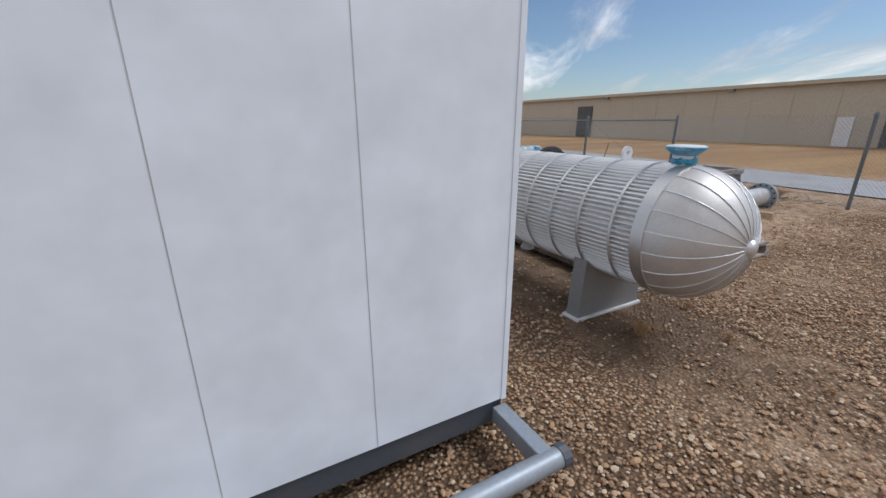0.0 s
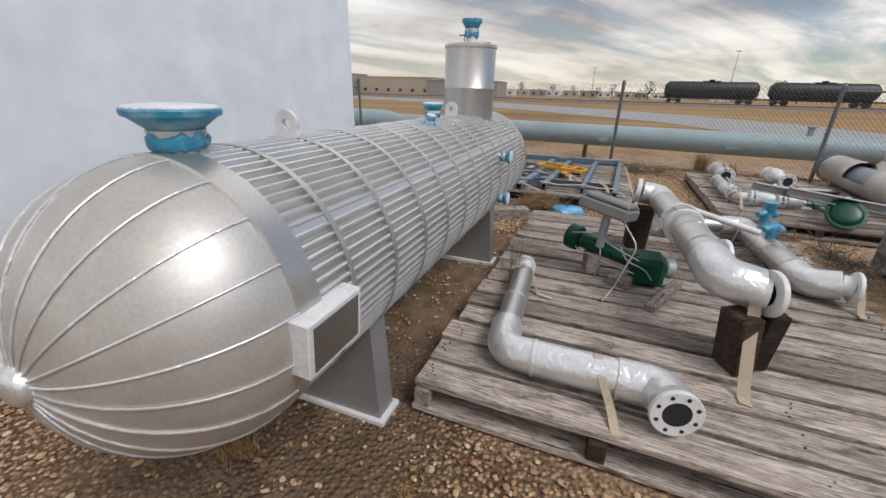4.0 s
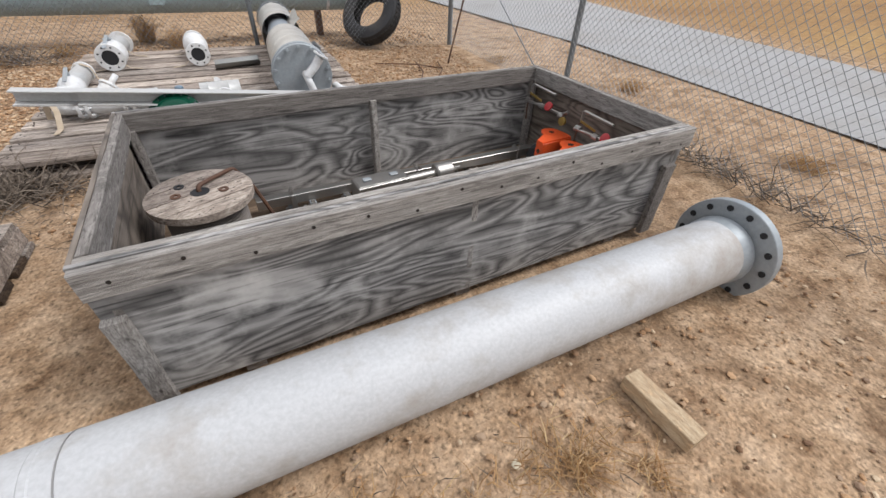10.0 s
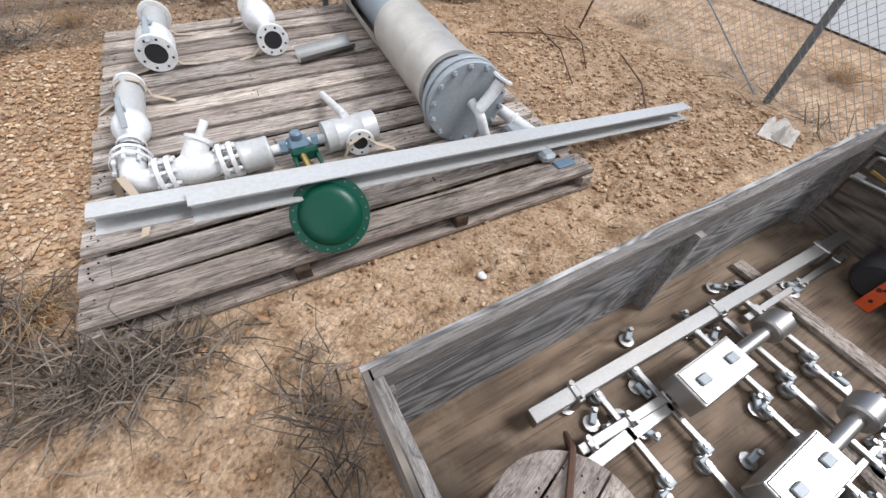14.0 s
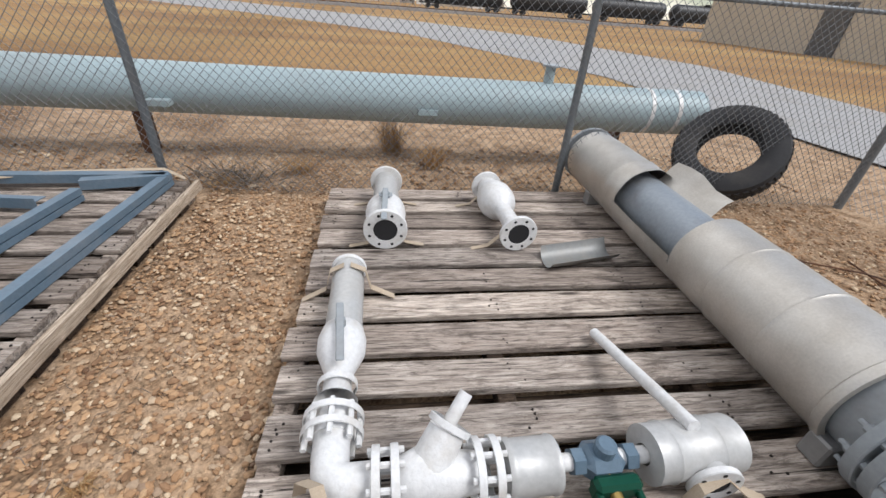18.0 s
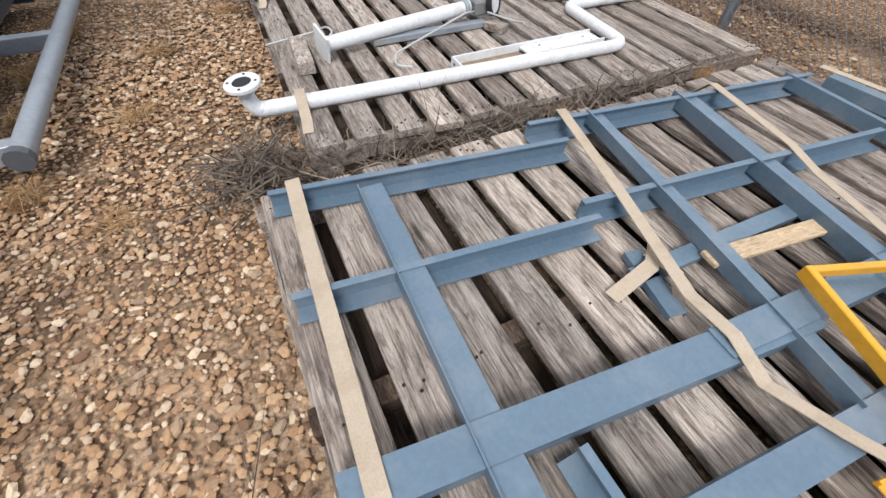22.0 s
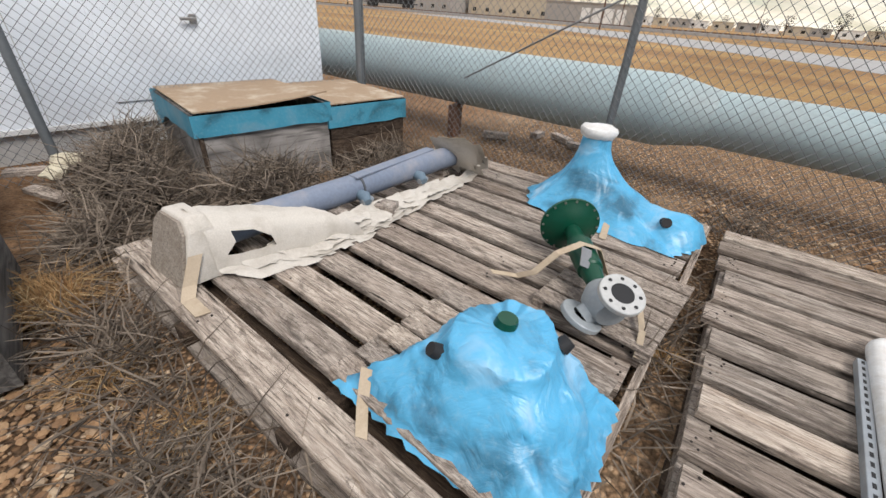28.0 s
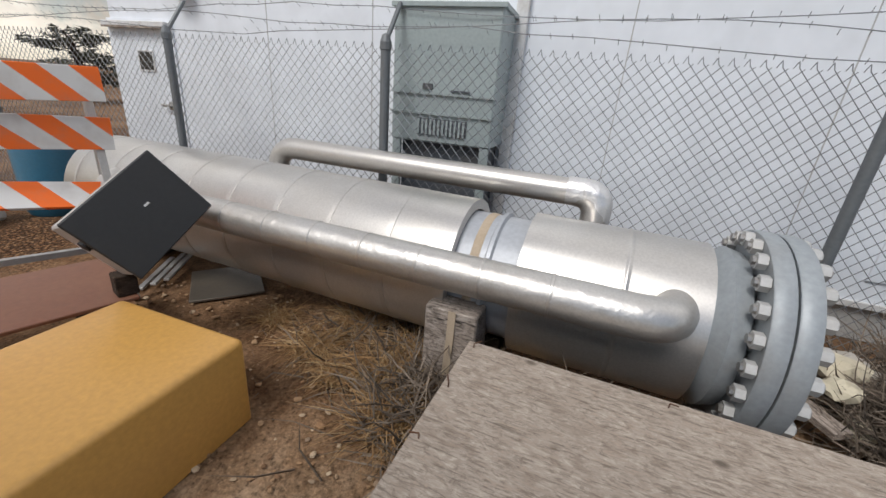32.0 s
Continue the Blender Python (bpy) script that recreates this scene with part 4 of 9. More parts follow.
# ---- fences ----
def fence(name, label, a, b, posts, h, wire=True, rails=(), barbed=0, lean_side=None, tops=True, bottom=0.03):
    """Chain link between a and b: posts at the given distances, mesh of crossing wires, rails and barbed strands."""
    a, b = Vector((*a, 0)), Vector((*b, 0))
    length = (b - a).length
    m = Matrix.Translation(a) @ Matrix.Rotation(math.atan2(b.y - a.y, b.x - a.x), 4, "Z")
    f = thing(name, label, "fence", m, "fences")
    for d in posts:
        r = 0.036 if 0.1 < d < length - 0.1 else 0.045
        bm = cyl(B(), (d, 0.02, -0.3), (d, 0.02, h + 0.04), r, 12)
        p = part("post", bm, M_FENCE, f, "", 40)
        bm = lathe(B(), [(0, 0.06), (r * 0.7, 0.05), (r + 0.006, 0.0), (r + 0.006, -0.05), (r, -0.055)], 12, pose(d, 0.02, h + 0.04))
        part("cap", bm, M_FENCE, p)
        if lean_side:
            part("barb_arm", cyl(B(), (d, 0.02, h + 0.04), (d + 0.0, 0.02 + lean_side * 0.22, h + 0.33), 0.018, 8), M_FENCE, p)
    for d0, d1, z in rails:
        part("rail", cyl(B(), (d0, 0.02, z), (d1, 0.02, z), 0.021, 10), M_FENCE, f, "", 40)
    if wire:
        pitch, hw = 0.078, 0.0026
        verts, faces = [], []
        lo, hi = bottom, h

        def strand(x0, z0, x1, z1, y):
            o = len(verts)
            d = Vector((x1 - x0, 0, z1 - z0)).normalized()
            s = Vector((-d.z, 0, d.x)) * hw
            for x, z in ((x0, z0), (x1, z1)):
                verts.extend([(x + s.x, y, z + s.z), (x - s.x * 0.5, y - hw, z - s.z * 0.5), (x - s.x * 0.5, y + hw, z - s.z * 0.5)])
            for q in range(3):
                r = (q + 1) % 3
                faces.append((o + q, o + r, o + 3 + r, o + 3 + q))
        k = (hi - lo) * 0.93
        nn = int((length + k) / pitch)
        for i in range(nn):
            x = -k + i * pitch
            for s in (1, -1):
                x0, x1 = (x, x + k) if s > 0 else (x + k, x)
                z0, z1 = lo, hi
                def clip(xa, za, xb, zb):
                    if xa < 0:
                        za, xa = za + (zb - za) * (0 - xa) / (xb - xa), 0
                    if xa > length:
                        za, xa = za + (zb - za) * (length - xa) / (xb - xa), length
                    return xa, za
                p0 = clip(x0, z0, x1, z1)
                p1 = clip(x1, z1, x0, z0)
                if abs(p1[0] - p0[0]) > 0.02:
                    strand(*p0, *p1, -0.012 + 0.004 * s)
        if tops:
            for i in range(int(length / pitch)):
                x = i * pitch
                strand(x, hi, x + 0.012, hi + 0.04, -0.012)
                strand(x + 0.03, hi, x + 0.014, hi + 0.035, -0.012)
        me = bpy.data.meshes.new("chain_link")
        me.from_pydata(verts, [], faces)
        me.materials.append(M_WIRE)
        w = new("chain_link", me)
        w.parent = f
        w["kind"] = "stuff"
    for i in range(barbed):
        bm, rng = B(), random.Random(i + int(length))
        y, z = (lean_side or 0) * (0.06 + 0.08 * i), h + 0.13 + 0.09 * i
        pts = []
        for j in range(int(length / 0.4) + 1):
            pts.append((j * 0.4, y + rng.uniform(-0.015, 0.015), z + 0.05 * math.sin(j * 0.55 + i * 2.1) * rng.uniform(0.5, 1.2) - 0.02))
        sweep(bm, pts, 0.0032, 5)
        for j in range(int(length / 0.14)):
            x = j * 0.14
            q = Vector(pts[min(int(x / 0.4), len(pts) - 1)])
            cyl(bm, (x, q.y - 0.018, q.z - 0.012), (x + 0.006, q.y + 0.018, q.z + 0.014), 0.002, 4)
        part("barbed_wire", bm, M_WIRE, f)
    return f


def build_fences():
    fence("fence", "galvanised chain-link fence along the field side of the yard", (-10.62, 10.28), (-3.8, 10.03), [0.0, 3.26, 6.82], 1.95, rails=[(0, 3.26, 1.76)], tops=True)
    fence("fence", "galvanised chain-link fence with plain steel posts", (-3.8, 10.03), (7.05, 9.5), [3.55, 7.4, 10.86], 1.95, rails=[(7.4, 10.86, 1.9)])
    fence("fence", "galvanised chain-link fence beside the gravel road", (7.05, 9.45), (6.6, -6.0), [3.4, 7.7, 11.6, 15.4], 1.95, rails=[(0, 3.4, 1.9)])
    fence("fence", "chain-link fence topped with barbed wire before a white building", (-10.6, 10.25), (-12.86, -2.10), [0.02, 3.2, 6.2, 8.4, 11.4, 12.5], 1.82, barbed=3, lean_side=-1, rails=[])
    # stay wire and brace rods by the east corner
    for p0, p1, r, mat in (((7.0, 9.3, 1.85), (6.75, 6.1, 0.1), 0.008, M_WIRE), ((6.35, 8.2, 0), (6.55, 8.05, 1.15), 0.013, M_RUST)):
        solid("brace_rod", cyl(B(), p0, p1, r, 8), mat, "thin steel brace rod by the fence corner", "rod")
    solid("brace_rod", cyl(B(), (-9.0, 10.24, 0.9), (-7.4, 10.14, 1.75), 0.009, 8), M_WIRE, "thin steel brace rod across the fence panel", "rod")


# ---- white buildings ----
def build_white():
    x0, x1, y0, y1, z0, z1 = -6.9, -3.88, 0.05, 4.52, 0.28, 3.6
    t = thing("equipment_shelter", "white panelled equipment shelter on a dark steel skid", "shelter", pose(0, 0, 0))
    bm = box(B(), (x0, y0, z0), (x1, y1, z1), None, 0.006)
    part("wall", bm, M_WALL, t, "smooth white wall panels")
    for x in (-6.05, -5.35, -4.67):
        part("panel_seam", box(B(), (x - 0.002, y0 - 0.0012, z0 + 0.01), (x + 0.002, y0 + 0.02, z1)), M_PALE, t)
    for y in (1.5, 2.9):
        part("panel_seam", box(B(), (x1 - 0.02, y - 0.003, z0 + 0.01), (x1 + 0.0015, y + 0.003, z1)), M_WALL, t)
    part("corner_trim", box(B(), (x1 - 0.03, y0 - 0.004, z0), (x1 + 0.004, y0 + 0.03, z1)), M_WALL, t)
    part("roof", box(B(), (x0 - 0.1, y0 - 0.1, z1), (x1 + 0.1, y1 + 0.1, z1 + 0.12)), M_WALL, t)
    part("eave_hook", box(B(), (x1 - 0.02, y0 - 0.012, 2.5), (x1 + 0.01, y0 + 0.0, 2.62)), M_SKID, t)
    # skid: channel beams and a cross pipe at each end
    for lo, hi in (((x0, y0 + 0.02, 0.12), (x1 - 0.01, y0 + 0.1, z0)), ((x1 - 0.12, y0 + 0.1, 0.06), (x1 - 0.02, y1, z0)), ((x0, y0 + 0.1, 0.06), (x0 + 0.1, y1, z0)), ((x0, y1 - 0.22, 0.1), (x1 - 0.12, y1 - 0.12, z0))):
        part("skid_beam", box(B(), lo, hi, None, 0.006), M_SKID, t)
    part("skid_flange", box(B(), (x1 - 0.05, y0 + 0.1, 0.05), (x1 + 0.05, y1, 0.065)), M_SKID, t)
    for y, s in ((y0, -1), (y1, 1)):
        part("skid_end_pipe", cyl(B(), (x0 - 0.05, y + s * 0.42, 0.2), (x1 + 0.02, y + s * 0.42, 0.2), 0.055, 18), M_GREYPIPE, t, "grey round pull bar", 40)
        for x in (x1 - 0.09, x0 + 0.03, x1 - 1.55):
            part("skid_arm", box(B(), (x, min(y, y + s * 0.42), 0.15), (x + 0.09, max(y, y + s * 0.42), 0.25), None, 0.004), M_GREYPIPE, t)
        part("bar_plug", cyl(B(), (x1 + 0.02, y + s * 0.42, 0.2), (x1 + 0.07, y + s * 0.42, 0.2), 0.062, 12), M_SKID, t)
    v = part("wall_vent", box(B(), (x1, 3.75, 0.42), (x1 + 0.03, 4.08, 0.85), None, 0.004), M_WHITE, t, "white louvred vent")
    for i in range(7):
        s = part("slat", box(B(), (-0.012, 3.78, -0.016), (0.012, 4.05, 0.0)), M_GREYPIPE, v)
        s.matrix_local = pose(x1 + 0.035, 0, 0.49 + i * 0.052, 0, 35, 0)
    # larger building behind the barbed fence: wall runs parallel to that fence
    m = pose(-11.9, 7.1, 0) @ Matrix.Rotation(math.atan2(0.984, 0.18), 4, "Z")
    t = thing("white_building", "large white metal-clad building behind the chain-link fence", "building", m)
    part("wall", box(B(), (-6.9, 0, 0.30), (3.19, 9, 5.5), None, 0.01), M_WALL, t, "smooth white wall")
    part("skid_base", box(B(), (-6.88, 0.03, 0.0), (3.17, 8.9, 0.30)), M_PALE, t, "pale concrete base")
    part("base_trim", box(B(), (-6.9, -0.03, 0.28), (3.2, 0.0, 0.33), None, 0.004), M_WHITE, t)
    for x in (-4.6, -3.4, -1.2, 0.2):
        part("wall_seam", box(B(), (x, -0.003, 0.34), (x + 0.008, 0.0, 5.4)), M_PALE, t)
    part("downpipe", box(B(), (-2.08, -0.06, 0.34), (-1.98, 0.0, 5.4), None, 0.008), M_WHITE, t, "white corner strip")
    for x, z in ((0.0, 0.0), (-7.72, -0.12)):
        md = pose(x, 0, z)
        d = part("door", box(B(), (0.78, -0.02, 0.5), (1.82, 0.0, 2.19), md, 0.003), M_WALL, t, "plain white steel door")
        wx, wz, ww = (1.21, 1.72, 0.27) if x == 0 else (1.25, 1.66, 0.21)
        part("window_frame", box(B(), (wx - 0.025, -0.032, wz - 0.025), (wx + ww + 0.025, -0.02, wz + ww - 0.005), md, 0.003), M_WHITE, d)
        part("door_window", box(B(), (wx, -0.036, wz), (wx + ww, -0.03, wz + ww - 0.02), md), M_GLASS, d, "small dark window")
        part("door_handle", box(B(), (1.54, -0.09, 1.265), (1.70, -0.06, 1.295), md, 0.008), M_STAINLESS, d, "steel lever handle")
        part("handle_plate", box(B(), (1.64, -0.06, 1.235), (1.71, -0.02, 1.325), md, 0.004), M_STAINLESS, d)
        cz = 2.255 if x == 0 else 2.10
        part("drip_cap", box(B(), (0.80, -0.10, cz), (1.80, -0.0, cz + 0.055), md, 0.006), M_WHITE, t, "white drip cap")
        part("drip_edge", box(B(), (0.80, -0.102, cz - 0.015), (1.80, -0.085, cz + 0.005), md), M_WOOD_B, t)
        part("wall_lamp", box(B(), (1.95, -0.18, 2.42), (2.2, 0.0, 2.6), md, 0.02), M_GREYBOX, t, "small wall lamp")
    # tall cooling unit standing against the wall
    u = part("cooling_unit", box(B(), (-2.93, -0.48, 1.16), (-2.07, 0.0, 2.15), None, 0.012), M_AC, t, "grey-green wall-mounted cooling unit")
    part("top_lip", box(B(), (-2.95, -0.50, 2.135), (-2.05, 0.0, 2.17), None, 0.004), M_AC, u)
    part("louvre", box(B(), (-2.69, -0.492, 1.22), (-2.27, -0.482, 1.35)), M_SKID, u)
    for i in range(12):
        part("slat", box(B(), (-2.685 + i * 0.035, -0.502, 1.225), (-2.668 + i * 0.035, -0.49, 1.345)), M_AC, u)
    for z in (1.38, 1.53):
        part("panel_joint", box(B(), (-2.93, -0.50, z), (-2.07, -0.48, z + 0.016)), M_AC, u)
    part("handle", box(B(), (-2.42, -0.50, 1.56), (-2.27, -0.48, 1.572)), M_SKID, u)
    part("latch", box(B(), (-2.66, -0.495, 1.57), (-2.58, -0.48, 1.61)), M_SKID, u)
    # solid dark block fills the open base to stand in for its shade
    part("unit_base", box(B(), (-2.86, -0.40, 0.0), (-2.12, 0.0, 1.15)), M_SKID, u, "dark block in place of shade in the open base")
    for x in (-2.92, -2.15):
        part("base_leg", box(B(), (x, -0.47, 0.0), (x + 0.07, -0.435, 1.16)), M_AC, u)


build_ground()
build_far()
build_fences()
build_white()


# ---- the grey line pipe beyond the fence ----
def line_pipe():
    t = thing("line_pipe", "long blue-grey steel line pipe lying on supports outside the fence", "pipe", pose(0, 0, 0))
    a, s, e = Vector((5.75, 10.75, 0.72)), Vector((-6.6, 11.15, 0.76)), Vector((-40, 12.3, 0.78))
    bm = cyl(B(), a, s, 0.265, 36)
    part("pipe", bm, M_LINEPIPE, t, "", 30)
    part("reducer", cyl(B(), s, s + (e - s).normalized() * 0.45, 0.265, 36, 0.36), M_LINEPIPE, t, "", 30)
    part("large_pipe", cyl(B(), s + (e - s).normalized() * 0.45, e, 0.36, 36), M_LINEPIPE, t, "wider pipe section", 30)
    part("end_cap", lathe(B(), [(0.265, 0), (0.24, 0.03), (0, 0.04)], 36, along(a, a + (a - s).normalized())), M_SKID, t)
    for x in (5.4, 5.05):
        q = a + (s - a).normalized() * (5.75 - x)
        part("strap", lathe(B(), [(0.267, 0), (0.271, 0.0), (0.271, 0.05), (0.267, 0.05)], 36, along(q, s)), M_WHITE, t, "white band")
    for x in (4.9, -0.9, -9.6, -15):
        part("support", box(B(), (x - 0.05, 10.95, 0), (x + 0.05, 11.15, 0.47 if x > -7 else 0.42)), M_RUST, t, "short rusty steel support")
    n = Vector((3.75, 10.82, 0.95))
    part("nozzle", cyl(B(), n, n + Vector((0, 0, 0.22)), 0.06, 16), M_LINEPIPE, t)
    flange(t, n + Vector((0, 0, 0.24)), (0, 0, 1), 0.1, 0.0, 0.025, 8, M_GREYCAST, holes=False)
    for x in (-0.6, -4.4, 2.2):
        part("lug", box(B(), (x, 10.58, 0.62), (x + 0.22, 10.72, 0.68)), M_LINEPIPE, t)


line_pipe()


# ---- the clad pressure vessel ----
def build_vessel():
    cx, cz, r = -1.9, 0.97, 0.525
    ya, yb = 0.36, 4.25
    v = thing("pressure_vessel", "horizontal pressure vessel in ribbed aluminium cladding on two saddles", "pressure vessel", pose(cx, 0, 0))
    # ribbed shell: fine ridges run lengthwise
    bm, n = B(), 82
    rows = []
    for y in (ya, yb):
        row = []
        for i in range(n * 6):
            a = 2 * math.pi * i / (n * 6)
            rr = r + (-0.013, 0.006, 0.0170, 0.0185, 0.0125, -0.010)[i % 6]
            row.append(bm.verts.new((rr * math.cos(a), y, cz + rr * math.sin(a))))
        rows.append(row)
    for i in range(n * 6):
        j = (i + 1) % (n * 6)
        bm.faces.new((rows[0][j], rows[0][i], rows[1][i], rows[1][j]))
    bm.faces.new(rows[1])
    part("shell", bm, M_CLAD, v, "finely ribbed aluminium shell")
    along_y = Matrix.Rotation(radians(-90), 4, "X")
    for k in range(11):
        y = 0.60 + k * 0.345
        rb = r + 0.0195
        bm = lathe(B(), [(rb - 0.001, -0.013), (rb + 0.002, -0.012), (rb + 0.003, 0), (rb + 0.002, 0.012), (rb - 0.001, 0.013)], 90, Matrix.Translation((0, y, cz)) @ along_y)
        part("band", bm, M_CLAD_SM, v, "", 60)
    part("overlap_seam", box(B(), (0.0, ya, -0.004), (0.014, yb, 0.03)), M_CLAD, v).matrix_local = pose(r * math.cos(radians(33)), 0, cz + r * math.sin(radians(33)), 0, -33, 0)
    # dome of gores
    prof = []
    for i in range(15):
        a = radians(90 * i / 14)
        prof.append(((r + 0.012) * math.cos(a), (0.50) * math.sin(a)))
    d = part("dome", lathe(B(), prof, 40, Matrix.Translation((0, ya - 0.04, cz)) @ Matrix.Rotation(radians(90), 4, "X")), M_DOME, v, "dull dented dome of aluminium gores", 60)
    for k in range(20):
        a = 2 * math.pi * (k + 0.5) / 20
        pts = []
        for i in range(13):
            q = radians(2 + 82 * i / 12)
            rr = (r + 0.0145) * math.cos(q)
            pts.append((rr * math.cos(a), ya - 0.04 - 0.503 * math.sin(q), cz + rr * math.sin(a)))
        part("seam_bead", sweep(B(), pts, 0.0045, 6), M_FOIL, d, "", 60)
    part("hub", lathe(B(), [(0.062, 0), (0.06, 0.02), (0.045, 0.035), (0, 0.04)], 20, Matrix.Translation((0, ya - 0.535, cz)) @ Matrix.Rotation(radians(90), 4, "X")), M_FOIL, d, "", 50)
    part("collar", lathe(B(), [(r + 0.008, 0.05), (r + 0.02, 0.045), (r + 0.02, -0.06), (r + 0.008, -0.065)], 72, Matrix.Translation((0, ya, cz)) @ along_y), M_CLAD_SM, v, "", 50)
    # far end
    part("end_ring", lathe(B(), [(r - 0.05, 0.10), (r + 0.01, 0.09), (r + 0.022, 0.05), (r + 0.022, -0.05), (r, -0.055)], 72, Matrix.Translation((0, yb, cz)) @ along_y), M_CLAD_SM, v, "", 50)
    part("end_plate", lathe(B(), [(0, 0.16), (0.3, 0.14), (r - 0.04, 0.10)], 48, Matrix.Translation((0, yb, cz)) @ along_y), M_CLAD, v, "", 50)
    # stack
    sy = 3.64
    part("riser", lathe(B(), [(0.252, 0), (0.252, 0.33), (0.256, 0.335), (0.252, 0.34), (0.252, 0.695), (0.262, 0.7), (0.262, 0.725), (0.25, 0.735), (0.08, 0.745), (0, 0.745)], 40, pose(0, sy, 1.42)), M_CLAD_SM, v, "smooth vertical clad stack", 40)
    nozzle(v, (0, sy, 2.15), (0, 0, 1), 0.055, 0.23, 0.10)
    nozzle(v, (0, 0.41, cz + r - 0.03), (0, 0, 1), 0.075, 0.19, 0.148)
    nozzle(v, (0, 2.67, cz + r - 0.02), (0, 0, 1), 0.052, 0.15, 0.085)
    nozzle(v, (0.12, 2.30, cz + r - 0.05), (0.2, 0, 1), 0.035, 0.11, 0.04)
    for z in (1.17, 0.78):
        nozzle(v, (math.sqrt(r * r - (z - cz) ** 2) - 0.02, 3.1, z), (1, 0, 0), 0.032, 0.14, 0.062)
    nozzle(v, (0, 2.2, cz - r + 0.03), (0, 0, -1), 0.05, 0.16, 0.085, M_WHITE)
    nozzle(v, (0.25, yb + 0.1, cz + 0.05), (0, 1, 0), 0.035, 0.08, 0.05, M_WHITE)
    # lifting lugs
    for y in (0.94, 3.12):
        bm = lathe(B(), [(0.022, -0.012), (0.06, -0.012), (0.06, 0.012), (0.022, 0.012)], 22, Matrix.Translation((0, y, cz + r + 0.075)) @ Matrix.Rotation(radians(90), 4, "X"), True)
        box(bm, (-0.055, y - 0.0118, cz + r - 0.02), (0.055, y + 0.0118, cz + r + 0.055))
        part("lifting_lug", bm, M_WHITE, v, "white lifting eye plate")
    # saddles
    for y in (0.98, 3.35):
        s = part("saddle", saddle_mesh(r, cz, y), M_SADDLE, v, "grey painted saddle")
        part("foot_plate", box(B(), (-0.47, y - 0.10, -0.02), (0.47, y + 0.10, 0.018), None, 0.003), M_WHITE, s, "white edge of the foot plate")
    # nameplate bracket
    pm = Matrix.Translation((0.535, 0.40, 0.945)) @ Matrix.Rotation(radians(4), 4, "Y")
    b = part("nameplate_bracket", box(B(), (-0.06, -0.15, -0.105), (0.06, 0.15, 0.105), pm, 0.004), M_WHITE, v, "white bracket frame")
    part("nameplate", box(B(), (0.061, -0.125, -0.085), (0.064, 0.125, 0.085), pm), M_DARKPLATE, b, "brown metal nameplate")


def saddle_mesh(r, cz, y):
    bm = B()
    prof = [(-0.44, 0.0), (0.44, 0.0), (0.40, 0.62)]
    for i in range(11):
        a = radians(-38 - 104 * i / 10)
        prof.append(((r + 0.004) * math.cos(a), cz + (r + 0.004) * math.sin(a)))
    prof.append((-0.40, 0.62))
    lo = [bm.verts.new((x, y - 0.075, z)) for x, z in prof]
    hi = [bm.verts.new((x, y + 0.075, z)) for x, z in prof]
    n = len(prof)
    for i in range(n):
        j = (i + 1) % n
        bm.faces.new((lo[i], lo[j], hi[j], hi[i]))
    bm.faces.new(lo[::-1]), bm.faces.new(hi)
    bmesh.ops.recalc_face_normals(bm, faces=bm.faces[:])
    return bm


def nozzle(parent, p, d, r, h, fr, mat=None):
    """A white neck with a flange wrapped in blue tape."""
    p, d = Vector(p), Vector(d).normalized()
    m = along(p, p + d)
    k = part("nozzle", lathe(B(), [(r * 1.12, 0), (r, h * 0.12), (r, h * 0.45), (r * 1.16, h * 0.50), (r * 1.2, h * 0.62), (r, h * 0.64)], 20, m), M_WHITE, parent, "white nozzle neck", 40)
    bm = lathe(B(), [(r * 1.04, h * 0.28), (r * 1.24, h * 0.33), (r * 1.3, h * 0.42), (r * 1.27, h * 0.50), (r * 1.06, h * 0.54)], 26, m)
    for q in bm.verts:
        f = noise.noise(q.co * 38 + Vector((h * 50, 0, 0)))
        q.co += d * (0.16 * h * f) + (q.co - p - d * (q.co - p).dot(d)) * (0.10 * f)
    part("tape_wrap", bm, mat or M_BLUE, k, "ragged blue tape round the neck", 60)
    part("nozzle_flange", lathe(B(), [(r * 0.9, h * 0.60), (r * 1.12, h * 0.63), (fr * 0.9, h * 0.84), (fr * 0.98, h * 0.86), (fr, h * 0.95), (fr * 0.96, h), (0, h)], 30, m), mat or M_BLUE, k, "flange skirt wrapped in blue tape", 40)
    part("cover", lathe(B(), [(0, h + 0.012), (fr * 0.55, h + 0.010), (fr * 0.90, h + 0.006), (fr * 0.985, h - 0.003)], 24, m), M_WHITE, k, "white cover disc", 50)


build_vessel()


# ---- pallets ----
pallet("large weathered grey timber pallet carrying pipe spools", (-1.33, 1.06, 0), -1.0, 2.92, 3.9, 0.20, 16, M_WOOD, ragged=0.03, gap=0.046)
pallet("large weathered timber pallet carrying blue-grey steel frames", (-3.03, 5.93, 0), 0.3, 3.1, 3.72, 0.21, 15, M_WOOD_B, ragged=0.03, gap=0.066, edge=True)
pallet("weathered timber pallet carrying white valve assemblies", (1.25, 5.85, 0), -1.2, 3.2, 3.75, 0.17, 14, M_WOOD, ragged=0.02, gap=0.062)
pallet("large weathered brown pallet carrying white bent pipes", (-6.27, 6.33, 0), -1.5, 2.92, 3.55, 0.18, 15, M_WOOD_B, ragged=0.05, gap=0.066)
pallet("weathered pallet carrying wrapped valves and a grey pipe", (-9.28, 6.79, 0), -3.5, 2.72, 3.25, 0.18, 13, M_WOOD_B, ragged=0.03, gap=0.062, edge=True)


